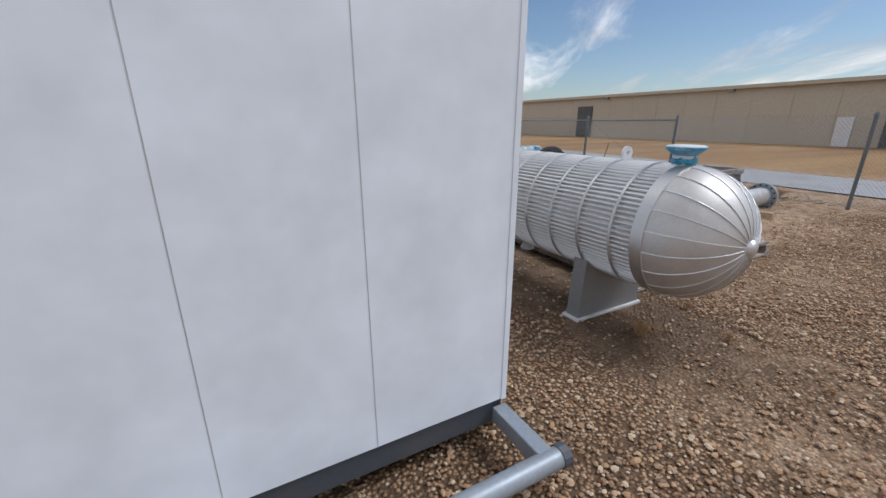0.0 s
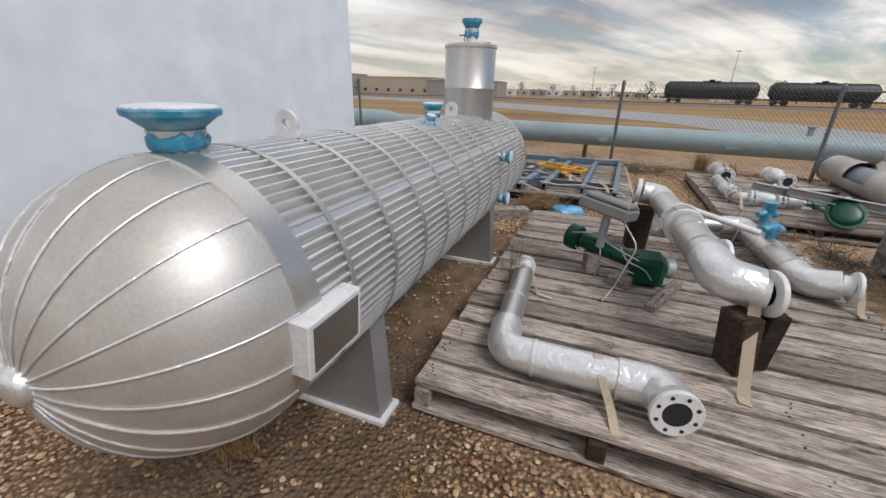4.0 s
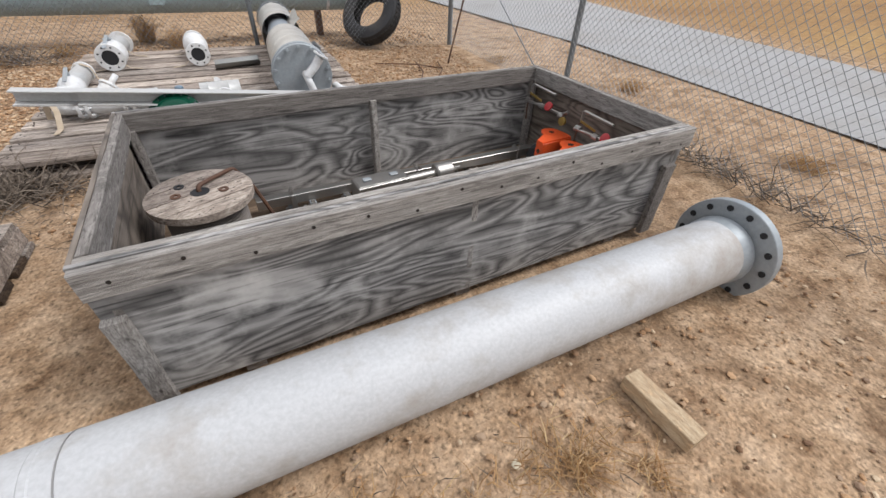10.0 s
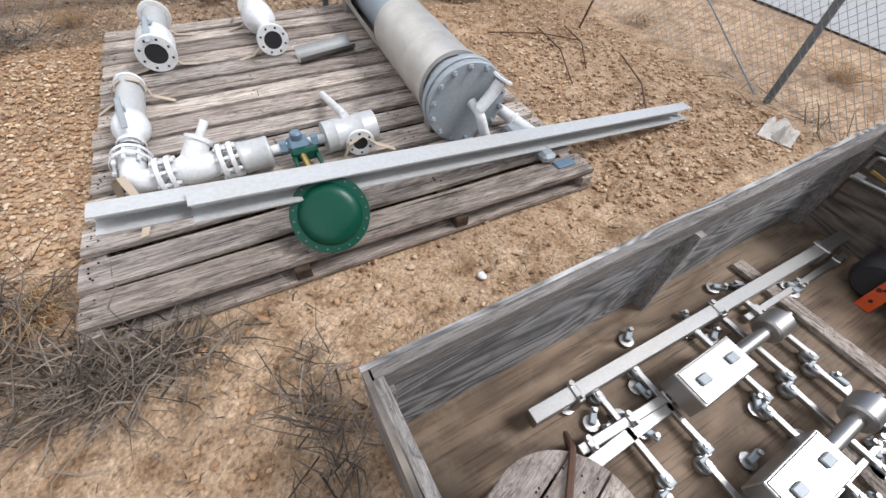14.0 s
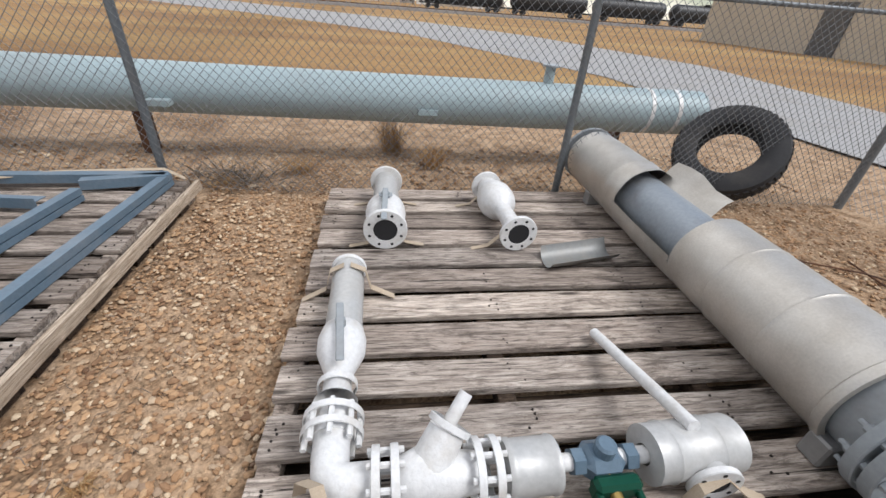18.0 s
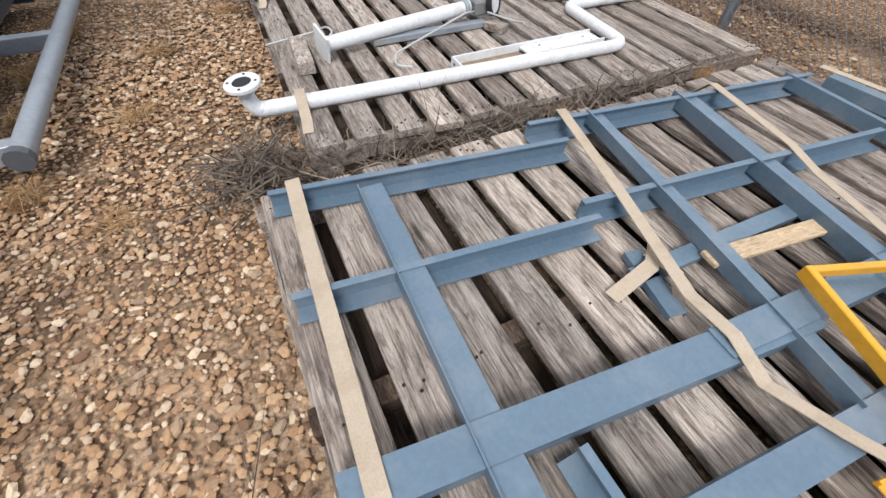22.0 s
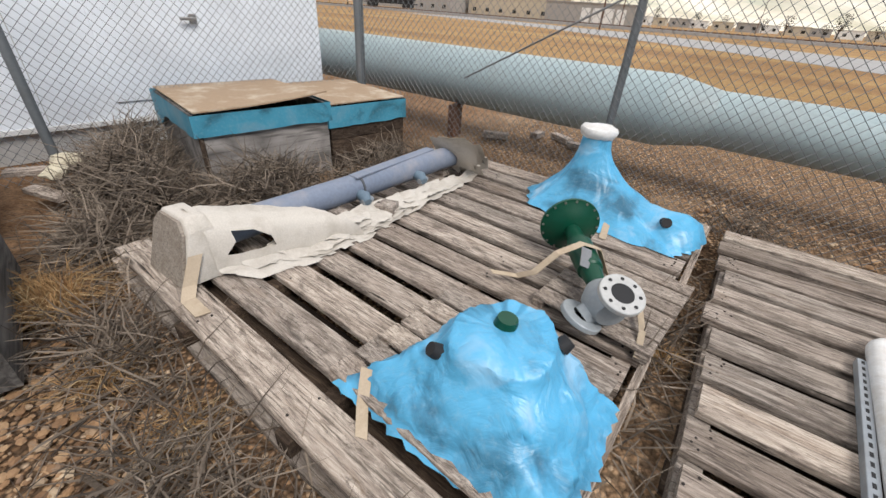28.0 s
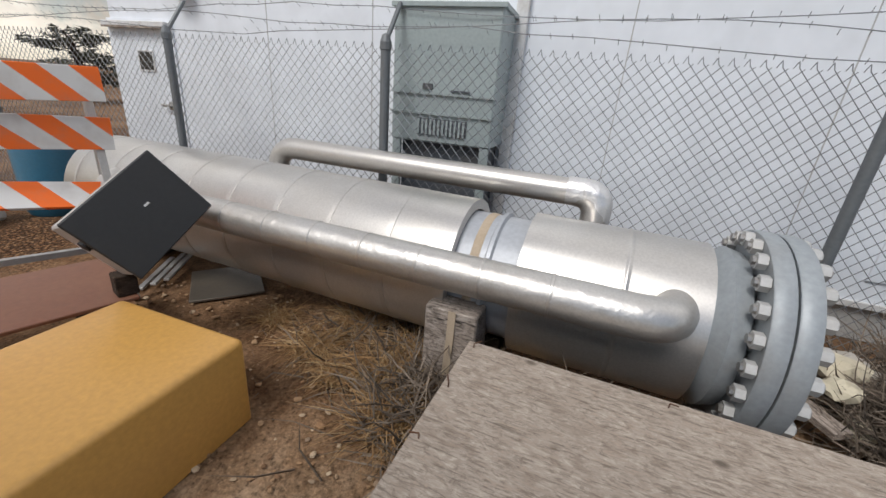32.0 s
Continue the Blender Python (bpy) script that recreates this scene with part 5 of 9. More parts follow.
# ---- the big open plywood box and its flanged pipe ----
def open_box():
    m = pose(2.45, 3.31, 0) @ pose(0, 0, 0, 0, 0, 1.6)
    lx, ly, h = 3.12, 1.52, 0.80
    t = thing("open_crate", "long open crate of weathered grey plywood", "crate", m)
    part("floor", box(B(), (0.02, 0.02, 0.06), (lx - 0.02, ly - 0.02, 0.08)), M_FLOORPLY, t, "dusty brown plywood floor")
    for lo, hi, nm in (((0, 0, 0.06), (lx, 0.02, h), "front_panel"), ((0, ly - 0.02, 0.06), (lx, ly, h), "back_panel")):
        part(nm, box(B(), lo, hi), M_PLY, t, "grey plywood with bowed grain")
    for lo, hi in (((0, 0.02, 0.06), (0.02, ly - 0.02, h)), ((lx - 0.02, 0.02, 0.06), (lx, ly - 0.02, h))):
        part("end_panel", box(B(), lo, hi), M_PLY_END, t)
    # frame boards round the rim
    zc = h - 0.058
    for y in (0.04, ly - 0.04):
        board(t, pose(lx / 2, y, zc, 90, 0, 0), lx - 0.05, 0.12, 0.038, M_GREYWOOD, "rim_board", 1 + int(10 * y) % 4)
    for x in (0.04, lx - 0.04):
        board(t, pose(x, ly / 2, zc, 90, 0, 90), ly - 0.12, 0.12, 0.038, M_GREYWOOD, "rim_board", 2)
    for x, y in ((0.06, 0.045), (0.06, ly - 0.045), (lx - 0.06, 0.045), (lx - 0.06, ly - 0.045), (1.56, ly - 0.045), (1.56, 0.045)):
        board(t, pose(x, y, h / 2 - 0.02, 0, 90, 0), h - 0.16, 0.09, 0.04, M_GREYWOOD, "upright", int(x * 3))
    board(t, pose(lx - 0.09, -0.021, h / 2 - 0.1, 90, 90, 0), h - 0.28, 0.10, 0.04, M_GREYWOOD, "outer_upright", 3)
    board(t, pose(0.04, -0.021, h / 2 - 0.1, 90, 90, 0), h - 0.28, 0.08, 0.04, M_GREYWOOD, "outer_upright", 1)
    for x in (0.35, 1.5, 2.7):
        part("skid_runner", box(B(), (x, 0.02, 0.0), (x + 0.09, ly - 0.02, 0.06)), M_GREYWOOD, t)
    board(t, pose(lx / 2, -0.0205, h - 0.062, 90, 0, 0), lx - 0.01, 0.12, 0.038, M_GREYWOOD, "outer_rim", 3)
    for k in range(14):
        x = 0.1 + (lx - 0.2) * k / 13
        part("nail_head", cyl(B(), (x, -0.0395, h - 0.06 + 0.03 * math.sin(k * 2.3)), (x, -0.0425, h - 0.06 + 0.03 * math.sin(k * 2.3)), 0.008, 8), M_NAIL, t)
    return m


CRATE = open_box()


def flanged_pipe():
    a, b = Vector((1.88, 2.91, 0.205)), Vector((5.52, 2.88, 0.215))
    t = thing("flanged_pipe", "long dull white steel pipe with one flanged end on the ground", "pipe", pose(0, 0, 0))
    d = (b - a).normalized()
    r = 0.2
    bm = lathe(B(), [(r - 0.012, 0), (r, 0), (r, 0.36), (r + 0.003, 0.365), (r + 0.003, 0.385), (r, 0.39), (r, (b - a).length)], 44, along(a, b))
    part("barrel", bm, M_PIPEWHITE, t, "stained dull white barrel", 30)
    part("inner_wall", lathe(B(), [(r - 0.012, 0), (r - 0.012, 1.2), (0, 1.2)], 36, along(a, b)), M_RUST, t, "rusty inside")
    part("weld_band", lathe(B(), [(r + 0.001, 0.445), (r + 0.0025, 0.446), (r + 0.0025, 0.450), (r + 0.001, 0.451)], 44, along(a, b)), M_SADDLE, t, "dull weld line")
    part("neck", lathe(B(), [(r, 0), (r + 0.012, 0.04), (r + 0.012, 0.08)], 44, along(b - d * 0.1, b)), M_GREYCAST, t, "", 30)
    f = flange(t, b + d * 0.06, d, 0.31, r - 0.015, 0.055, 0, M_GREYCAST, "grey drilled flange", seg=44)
    m = along(b, b + d)
    for i in range(14):
        q = 2 * math.pi * i / 14
        for z0, z1 in ((-0.0015, 0.004), (0.058, 0.0625)):
            c, e = m @ Vector((0.265 * math.cos(q), 0.265 * math.sin(q), z0 + 0.0)), m @ Vector((0.265 * math.cos(q), 0.265 * math.sin(q), z1))
            part("bolt_hole", cyl(B(), c, e, 0.019, 10), M_BLACK, f)
    for x, y, rz, l in ((2.81, 2.46, 102, 0.4), (4.44, 2.33, 93, 0.36)):
        b0 = solid("wood_block", box(B(), (-l / 2, -0.05, 0), (l / 2, 0.05, 0.085), None, 0.004), M_NEWWOOD, "pale new lumber block lying on the dirt", "wood block", pose(x, y, 0, 0, 0, rz), "lumber blocks")


flanged_pipe()


# ---- pipe spools on the first pallet ----
def tube_part(name, parent, pts, r, mat, bend=0.0, label="", seg=22):
    return part(name, sweep(B(), pts, r, seg, bend), mat, parent, label, 50)


def ring(parent, p, d, r, w, mat, name="band"):
    m = along(Vector(p) - Vector(d).normalized() * w / 2, Vector(p) + Vector(d))
    return part(name, lathe(B(), [(r - 0.004, 0), (r, 0.002), (r, w - 0.002), (r - 0.004, w)], 26, m), mat, parent, "", 50)


def strap(pts, label="beige webbing strap tied over a pipe", width=0.045, side=(1, 0, 0)):
    return solid("tie_strap", ribbon(B(), pts, width, side), M_STRAP, label, "strap", group="tie straps")


def block(lo, hi, rz=0, label="dark squared timber block under the pipe", mat=None):
    c = [(lo[i] + hi[i]) / 2 for i in range(2)]
    bm = box(B(), (lo[0] - c[0], lo[1] - c[1], 0), (hi[0] - c[0], hi[1] - c[1], hi[2] - lo[2]), None, 0.006)
    return solid("timber_block", bm, mat or M_TIMBER, label, "timber block", pose(c[0], c[1], lo[2], 0, 0, rz), "timber blocks")


def spool_one():
    t = thing("pipe_spool", "foil-clad bent pipe spool with one white flange", "pipe spool", pose(0, 0, 0.0), "pipe spools")
    z = 0.315
    tube_part("thin_leg", t, [(-0.985, 2.50, z), (-0.93, 1.62, z)], 0.083, M_CLAD_SM, 0, "smooth clad leg")
    tube_part("elbow", t, [(-0.935, 1.66, z), (-0.91, 1.40, z), (-0.70, 1.385, z)], 0.10, M_FOIL, 0.16, "crinkled foil elbow")
    tube_part("long_leg", t, [(-0.72, 1.385, z), (-0.26, 1.37, z + 0.01)], 0.104, M_FOIL, 0, "foil-wrapped leg")
    tube_part("elbow", t, [(-0.28, 1.37, z + 0.01), (-0.075, 1.365, z + 0.015), (-0.04, 1.21, z + 0.045)], 0.112, M_FOIL, 0.15, "crinkled foil elbow")
    for p, d, r in (((-0.955, 2.0, z), (0.06, 1, 0), 0.086), ((-0.72, 1.386, z), (1, 0, 0), 0.109), ((-0.93, 1.62, z), (0, 1, 0), 0.09), ((-0.28, 1.372, z), (1, 0, 0), 0.114)):
        ring(t, p, d, r, 0.02, M_FOIL)
    tube_part("neck", t, [(-0.045, 1.23, z + 0.04), (-0.033, 1.16, z + 0.046)], 0.075, M_WHITE)
    flange(t, (-0.03, 1.15, 0.362), (0.2, -1, 0.08), 0.12, 0.066, 0.028, 8, M_WHITE, "white painted flange")
    tube_part("valve_end", t, [(-0.985, 2.48, z), (-0.995, 2.66, z)], 0.055, M_WHITE)
    for y in (2.53, 2.60):
        ring(t, (-0.99, y, z), (0, 1, 0), 0.088, 0.022, M_WHITE, "flange")
    flange(t, (-1.0, 2.70, z), (0, 1, 0), 0.085, 0.035, 0.02, 6, M_WHITE)
    strap([(-0.40, 1.49, 0.21), (-0.40, 1.475, 0.36), (-0.39, 1.38, 0.435), (-0.36, 1.28, 0.37), (-0.30, 1.22, 0.25), (-0.27, 1.10, 0.205), (-0.26, 1.07, 0.20)], side=(1, 0.1, 0))
    strap([(-1.10, 2.5, 0.215), (-1.08, 2.48, 0.36), (-0.98, 2.47, 0.405), (-0.89, 2.44, 0.32), (-0.84, 2.38, 0.21), (-0.72, 2.36, 0.206)], side=(0, 1, 0))


def spool_two():
    t = thing("pipe_spool", "large foil-clad pipe spool with white side flanges on blocks", "pipe spool", pose(0, 0, 0), "pipe spools")
    z = 0.735
    tube_part("elbow", t, [(0.42, 2.00, z - 0.03), (0.24, 2.02, z), (0.225, 2.28, z + 0.01)], 0.125, M_FOIL, 0.2, "crinkled foil elbow")
    tube_part("leg", t, [(0.225, 2.24, z + 0.01), (0.19, 2.92, z + 0.02)], 0.118, M_CLAD_SM, 0, "clad straight leg")
    tube_part("leg", t, [(0.165, 3.18, z + 0.02), (0.12, 3.82, z + 0.02)], 0.108, M_CLAD_SM, 0, "clad straight leg")
    tube_part("joint_pipe", t, [(0.19, 2.9, z + 0.02), (0.165, 3.2, z + 0.02)], 0.075, M_GREYCAST)
    for y in (2.94, 3.16):
        f = flange(t, (0.18, y, z + 0.02), (0.06, 1 if y > 3 else -1, 0), 0.148, 0.0, 0.035, 8, M_WHITE, "thick white joint flange", holes=False)
    for i in range(6):
        a = i * math.pi / 3
        c = Vector((0.18 + 0.125 * math.cos(a), 2.96, z + 0.02 + 0.125 * math.sin(a)))
        part("stud", cyl(B(), c, c + Vector((-0.012, 0.2, 0)), 0.008, 6), M_STAINLESS, t)
    tube_part("elbow", t, [(0.125, 3.78, z + 0.02), (0.11, 4.02, z + 0.03), (-0.06, 4.02, z + 0.05)], 0.112, M_FOIL, 0.17, "foil elbow")
    flange(t, (-0.13, 4.02, 0.80), (-1, 0, 0.12), 0.125, 0.06, 0.03, 8, M_WHITE)
    flange(t, (-0.085, 4.02, 0.795), (1, 0, -0.12), 0.125, 0.05, 0.03, 0, M_WHITE, holes=False)
    tube_part("neck", t, [(0.39, 1.98, z - 0.03), (0.465, 1.965, z - 0.03)], 0.09, M_WHITE)
    flange(t, (0.49, 1.965, 0.705), (1, 0.22, -0.02), 0.135, 0.074, 0.034, 8, M_WHITE, "white painted flange")
    tube_part("branch", t, [(0.22, 2.54, z), (0.36, 2.53, z - 0.03)], 0.085, M_CLAD_SM)
    flange(t, (0.385, 2.54, 0.70), (1, 0.2, 0), 0.115, 0.066, 0.03, 8, M_WHITE, "white painted flange")
    for y in (2.42, 2.75, 3.4, 3.62):
        ring(t, (0.225 - (y - 2.3) * 0.06, y, z + 0.02), (0, 1, 0), 0.121 if y < 3 else 0.111, 0.014, M_CLAD_SM)
    for x, y, w, rz, lean in ((0.40, 1.92, 0.13, 24, -7), (0.50, 2.02, 0.12, 15, 6)):
        bm = box(B(), (-w / 2, -0.10, 0), (w / 2, 0.10, 0.375), pose(0, 0, 0.012, 0, lean, 0), 0.012)
        solid("timber_block", bm, M_TIMBER, "dark squared timber block under the pipe", "timber block", pose(x, y, 0.20, 0, 0, rz), "timber blocks", smooth=30)
    block((-0.14, 3.86, 0.20), (0.07, 4.06, 0.64), 5)
    strap([(0.43, 2.10, 0.755), (0.42, 2.03, 0.745), (0.41, 1.94, 0.68), (0.395, 1.80, 0.47), (0.39, 1.69, 0.29), (0.387, 1.63, 0.209), (0.385, 1.57, 0.205)], "beige webbing strap hanging from a flange to the deck", 0.06, side=(1, -0.3, 0))
    strap([(0.05, 3.72, 0.205), (0.06, 3.72, 0.6), (0.11, 3.72, 0.86), (0.2, 3.71, 0.80), (0.22, 3.66, 0.5), (0.28, 3.58, 0.206)], side=(0, 1, 0))
    tube_part("white_tube", t, [(0.22, 4.04, 0.70), (1.05, 4.0, 0.50)], 0.032, M_WHITE, 0, "white straight tube")


def actuator():
    t = thing("valve_actuator", "green valve actuator with a grey enclosure on top", "valve actuator", pose(0, 0, 0))
    part("body", cyl(B(), (-0.60, 3.16, 0.47), (-0.10, 2.96, 0.40), 0.075, 24, 0.07, 0.01), M_GREEN, t, "green cylinder body", 40)
    part("head", cyl(B(), (-0.70, 3.20, 0.485), (-0.58, 3.152, 0.467), 0.118, 24, None, 0.02), M_GREEN, t, "", 40)
    part("yoke", box(B(), (-0.15, 2.86, 0.22), (0.12, 3.16, 0.46), None, 0.035), M_GREEN, t, "square green gear housing")
    part("yoke_cap", cyl(B(), (0.12, 3.02, 0.36), (0.20, 3.03, 0.35), 0.085, 20, None, 0.012), M_GREYCAST, t, "grey gear cover", 40)
    for y in (2.62, 2.8):
        cyl_p = part("yoke_arm", cyl(B(), (-0.30, y + 0.36, 0.42), (0.02, y + 0.28, 0.40), 0.022, 12), M_GREEN, t)
    m = pose(-0.40, 2.93, 0.86, -10, 8, -24)
    e = part("enclosure", box(B(), (-0.21, -0.14, -0.06), (0.21, 0.14, 0.03), m, 0.012), M_GREYBOX, t, "grey cast enclosure")
    part("lid", box(B(), (-0.19, -0.12, 0.031), (0.19, 0.12, 0.075), m, 0.015), M_GREYBOX, e)
    for x in (-0.19, 0.19):
        for y in (-0.12, 0.12):
            part("lid_bolt", cyl(B(), m @ Vector((x, y, 0.03)), m @ Vector((x, y, 0.05)), 0.01, 6), M_STAINLESS, e)
    part("post", cyl(B(), (-0.42, 2.92, 0.5), (-0.40, 2.93, 0.83), 0.035, 12), M_GREYCAST, t)
    for pts in ([(-0.66, 3.06, 0.55), (-0.5, 2.98, 0.60), (-0.25, 2.88, 0.5), (-0.1, 2.84, 0.45)], [(-0.62, 3.05, 0.42), (-0.40, 2.90, 0.38), (-0.12, 2.82, 0.34)], [(-0.45, 3.02, 0.58), (-0.40, 2.90, 0.45), (-0.42, 2.86, 0.22)], [(-0.25, 2.93, 0.52), (-0.2, 2.82, 0.44), (-0.05, 2.80, 0.40), (0.02, 2.84, 0.3)], [(-0.3, 2.85, 0.8), (-0.15, 2.7, 0.62), (-0.28, 2.55, 0.3), (-0.35, 2.45, 0.22)]):
        part("tubing", sweep(B(), pts, 0.007, 8, 0.06), M_STAINLESS, t, "thin steel tubing", 60)
    block((-0.52, 2.98, 0.2), (-0.40, 3.14, 0.385), 15, "short weathered timber block", M_WOOD)
    block((-0.3, 2.80, 0.2), (-0.12, 2.92, 0.29), -20, "short weathered timber block", M_WOOD)
    block((-0.20, 2.70, 0.2), (0.44, 2.78, 0.26), 65, "loose weathered board on the deck", M_WOOD)


def spool_three():
    t = thing("pipe_spool", "foil-clad pipe spool with blue-taped valve on top", "pipe spool", pose(0, 0, 0), "pipe spools")
    z = 0.325
    tube_part("elbow", t, [(1.40, 3.20, z + 0.04), (1.21, 3.26, z), (1.20, 3.50, z)], 0.118, M_FOIL, 0.19, "crinkled foil elbow")
    tube_part("leg", t, [(1.20, 3.46, z), (1.14, 4.62, z + 0.02)], 0.112, M_CLAD_SM, 0, "clad straight leg")
    tube_part("end", t, [(1.14, 4.6, z + 0.02), (1.12, 4.74, z + 0.02), (0.9, 4.72, z + 0.02)], 0.113, M_FOIL, 0.16, "foil elbow")
    tube_part("leg", t, [(0.92, 4.72, z + 0.02), (0.48, 4.56, z + 0.03)], 0.088, M_CLAD_SM)
    tube_part("valve", t, [(0.50, 4.56, z + 0.03), (0.22, 4.46, z + 0.03)], 0.06, M_WHITE, 0, "lumpy white valve")
    for k in (0.0, 0.1, 0.24):
        ring(t, (0.46 - k, 4.545 - k * 0.36, z + 0.03), (-1, -0.36, 0), 0.10, 0.03, M_WHITE, "flange")
    tube_part("neck", t, [(1.40, 3.20, z + 0.045), (1.47, 3.175, z + 0.05)], 0.085, M_WHITE)
    flange(t, (1.485, 3.165, 0.375), (1, -0.12, 0), 0.128, 0.07, 0.03, 8, M_WHITE, "white painted flange")
    tube_part("stub", t, [(1.27, 3.72, z), (1.34, 3.72, z)], 0.018, M_WHITE)
    for y in (3.5, 3.9, 4.3):
        ring(t, (1.20 - (y - 3.46) * 0.052, y, z + 0.01), (-0.05, 1, 0), 0.116, 0.012, M_CLAD_SM)
    for y, h in ((4.05, 0.54), (4.31, 0.62)):
        x = 1.16
        w = part("taped_valve", sweep(B(), [(x, y, z + 0.08), (x, y, h), (x + 0.01, y, h + 0.05)], [0.035, 0.05, 0.045], 14), M_BLUE, t, "valve wrapped in blue tape", 60)
        part("taped_handle", sweep(B(), [(x - 0.09, y - 0.06, h), (x, y, h + 0.03), (x + 0.1, y + 0.04, h - 0.01)], [0.028, 0.05, 0.03], 12), M_BLUE, w, "", 60)
    part("top_valve", lathe(B(), [(0.03, 0), (0.06, 0.03), (0.055, 0.1), (0.065, 0.13), (0, 0.14)], 14, pose(1.17, 4.31, 0.62)), M_BLUE, t, "taped valve top", 50)
    strap([(1.0, 4.5, 0.206), (1.03, 4.5, 0.36), (1.14, 4.5, 0.452), (1.25, 4.48, 0.36), (1.32, 4.45, 0.21), (1.42, 4.42, 0.206)], side=(0, 1, 0))
    strap([(1.46, 3.30, 0.33), (1.475, 3.22, 0.43), (1.5, 3.12, 0.36), (1.5, 3.04, 0.22), (1.5, 2.98, 0.206)], side=(1, 0, 0))
    strap([(0.30, 4.62, 0.206), (0.32, 4.6, 0.36), (0.36, 4.5, 0.43), (0.42, 4.4, 0.34), (0.44, 4.34, 0.206)], side=(1, 0.3, 0))
    for _ in range(1):
        thicket((0.62, 3.95, 0.2), 0.42, 0.38, 0.14, 220, TWIGS, 0.3, 0.0025)


spool_one(), spool_two(), actuator(), spool_three()
solid("steel_stake", cyl(B(), (-0.06, 4.7, 0.0), (-0.06, 4.7, 0.75), 0.012, 8), M_SKID, "thin dark steel stake beside the pallet", "stake")
tuft((-1.1, 2.75, 0), 40, 0.75, 0.35, TWIGS, 0.0022, 0.5)


# ---- contents of the crate, placed in the crate's own frame ----
def crate_things():
    m = CRATE
    # cable reel
    t = thing("cable_reel", "weathered grey wooden cable reel standing on end", "cable reel", m @ pose(0.35, 0.84, 0.08, 0, 0, 20))
    r = 0.262
    for z in (0.0, 0.43):
        d = part("reel_disc", lathe(B(), [(0.048, z), (r, z), (r, z + 0.04), (0.048, z + 0.04)], 40, None, True), M_REEL, t, "", 40) if z == 0 else None
        if z:
            # the top disc is made of four boards
            for k in range(4):
                lo, hi = -r + k * r / 2 + 0.0045, -r + (k + 1) * r / 2 - 0.0045
                bm, top, bot = B(), [], []
                out = []
                for j in range(13):
                    y = lo + (hi - lo) * j / 12
                    out.append((math.sqrt(max(0, r * r - y * y)), y))
                for j in range(12, -1, -1):
                    y = lo + (hi - lo) * j / 12
                    out.append((-math.sqrt(max(0, r * r - y * y)), y))
                out = [p for i, p in enumerate(out) if i == 0 or (Vector(p) - Vector(out[i - 1])).length > 1e-4]
                bot = [bm.verts.new((x, y, z)) for x, y in out]
                top = [bm.verts.new((x, y, z + 0.04)) for x, y in out]
                for a in range(len(out)):
                    b = (a + 1) % len(out)
                    bm.faces.new((bot[a], bot[b], top[b], top[a]))
                bm.faces.new(top), bm.faces.new(bot[::-1])
                bmesh.ops.recalc_face_normals(bm, faces=bm.faces[:])
                part("disc_board", bm, M_REEL, t)
    part("drum", lathe(B(), [(0.185, 0.04), (0.185, 0.43)], 36), M_TIMBER, t, "", 40)
    bm = B()
    for k in range(19):
        z = 0.042 + k * 0.0203
        lathe(bm, [(0.186, z), (0.200, z + 0.004), (0.205, z + 0.010), (0.200, z + 0.016), (0.186, z + 0.020)], 36)
    part("wound_rope", bm, M_ROPE, t, "grey-brown rope wound on the drum", 60)
    part("axle_hole", cyl(B(), (0, 0, 0.465), (0, 0, 0.4715), 0.048, 20), M_BLACK, t, "dark axle hole")
    for x, y, mat in ((0.10, -0.06, M_RUST), (-0.11, 0.03, M_RUST), (-0.06, 0.12, M_BLACK)):
        part("washer", lathe(B(), [(0.012, 0), (0.026, 0), (0.026, 0.006), (0.012, 0.006)], 16, pose(x, y, 0.47), True), mat, t)
    for k in range(46):
        u, w = rnd(-0.23, 0.23), rnd(-0.23, 0.23)
        if u * u + w * w < 0.055 and u * u + w * w > 0.004:
            part("nail_head", cyl(B(), (u, w, 0.468), (u, w, 0.4708), 0.0045, 6), M_NAIL, t)
    part("chain", sweep(B(), [(0, 0.0, 0.3), (0.0, 0.01, 0.5), (0.08, 0.06, 0.49), (0.24, 0.13, 0.478), (0.34, 0.16, 0.3), (0.42, 0.1, 0.01)], 0.012, 6, 0.03), M_RUST, t, "rusty chain")
    # two orange brackets with black rollers
    for x, y in ((5.13, 4.21), (5.11, 3.95)):
        t = thing("roller_bracket", "bright orange bent steel bracket holding a black roller", "roller bracket", pose(x, y, 0.085, 0, 0, 3), "roller brackets")
        out = [(0.0, 0.0), (0.30, 0.0), (0.31, 0.06)] + [(0.215 + 0.085 * math.cos(radians(q)), 0.135 + 0.085 * math.sin(radians(q))) for q in range(0, 181, 18)] + [(0.0, 0.06)]
        bm = B()
        lo, hi = [bm.verts.new((u, v, 0.330)) for u, v in out], [bm.verts.new((u, v, 0.342)) for u, v in out]
        for i in range(len(out)):
            j = (i + 1) % len(out)
            bm.faces.new((lo[i], lo[j], hi[j], hi[i]))
        bm.faces.new(lo[::-1]), bm.faces.new(hi)
        part("top_plate", bm, M_ORANGE, t, "plate with a rounded eye end")
        part("eye_hole", cyl(B(), (0.215, 0.135, 0.341), (0.215, 0.135, 0.3435), 0.022, 16), M_BLACK, t)
        for u in (0.0, 0.288):
            leg = part("leg", box(B(), (u, -0.012, 0.0), (u + 0.012, 0.068, 0.334), None, 0.003), M_ORANGE, t)
            for z in (0.07, 0.17, 0.26):
                part("bolt_hole", cyl(B(), (u - 0.002, 0.03, z), (u + 0.014, 0.03, z), 0.011 if z != 0.26 else 0.018, 10), M_BLACK if z != 0.26 else M_RUST, leg)
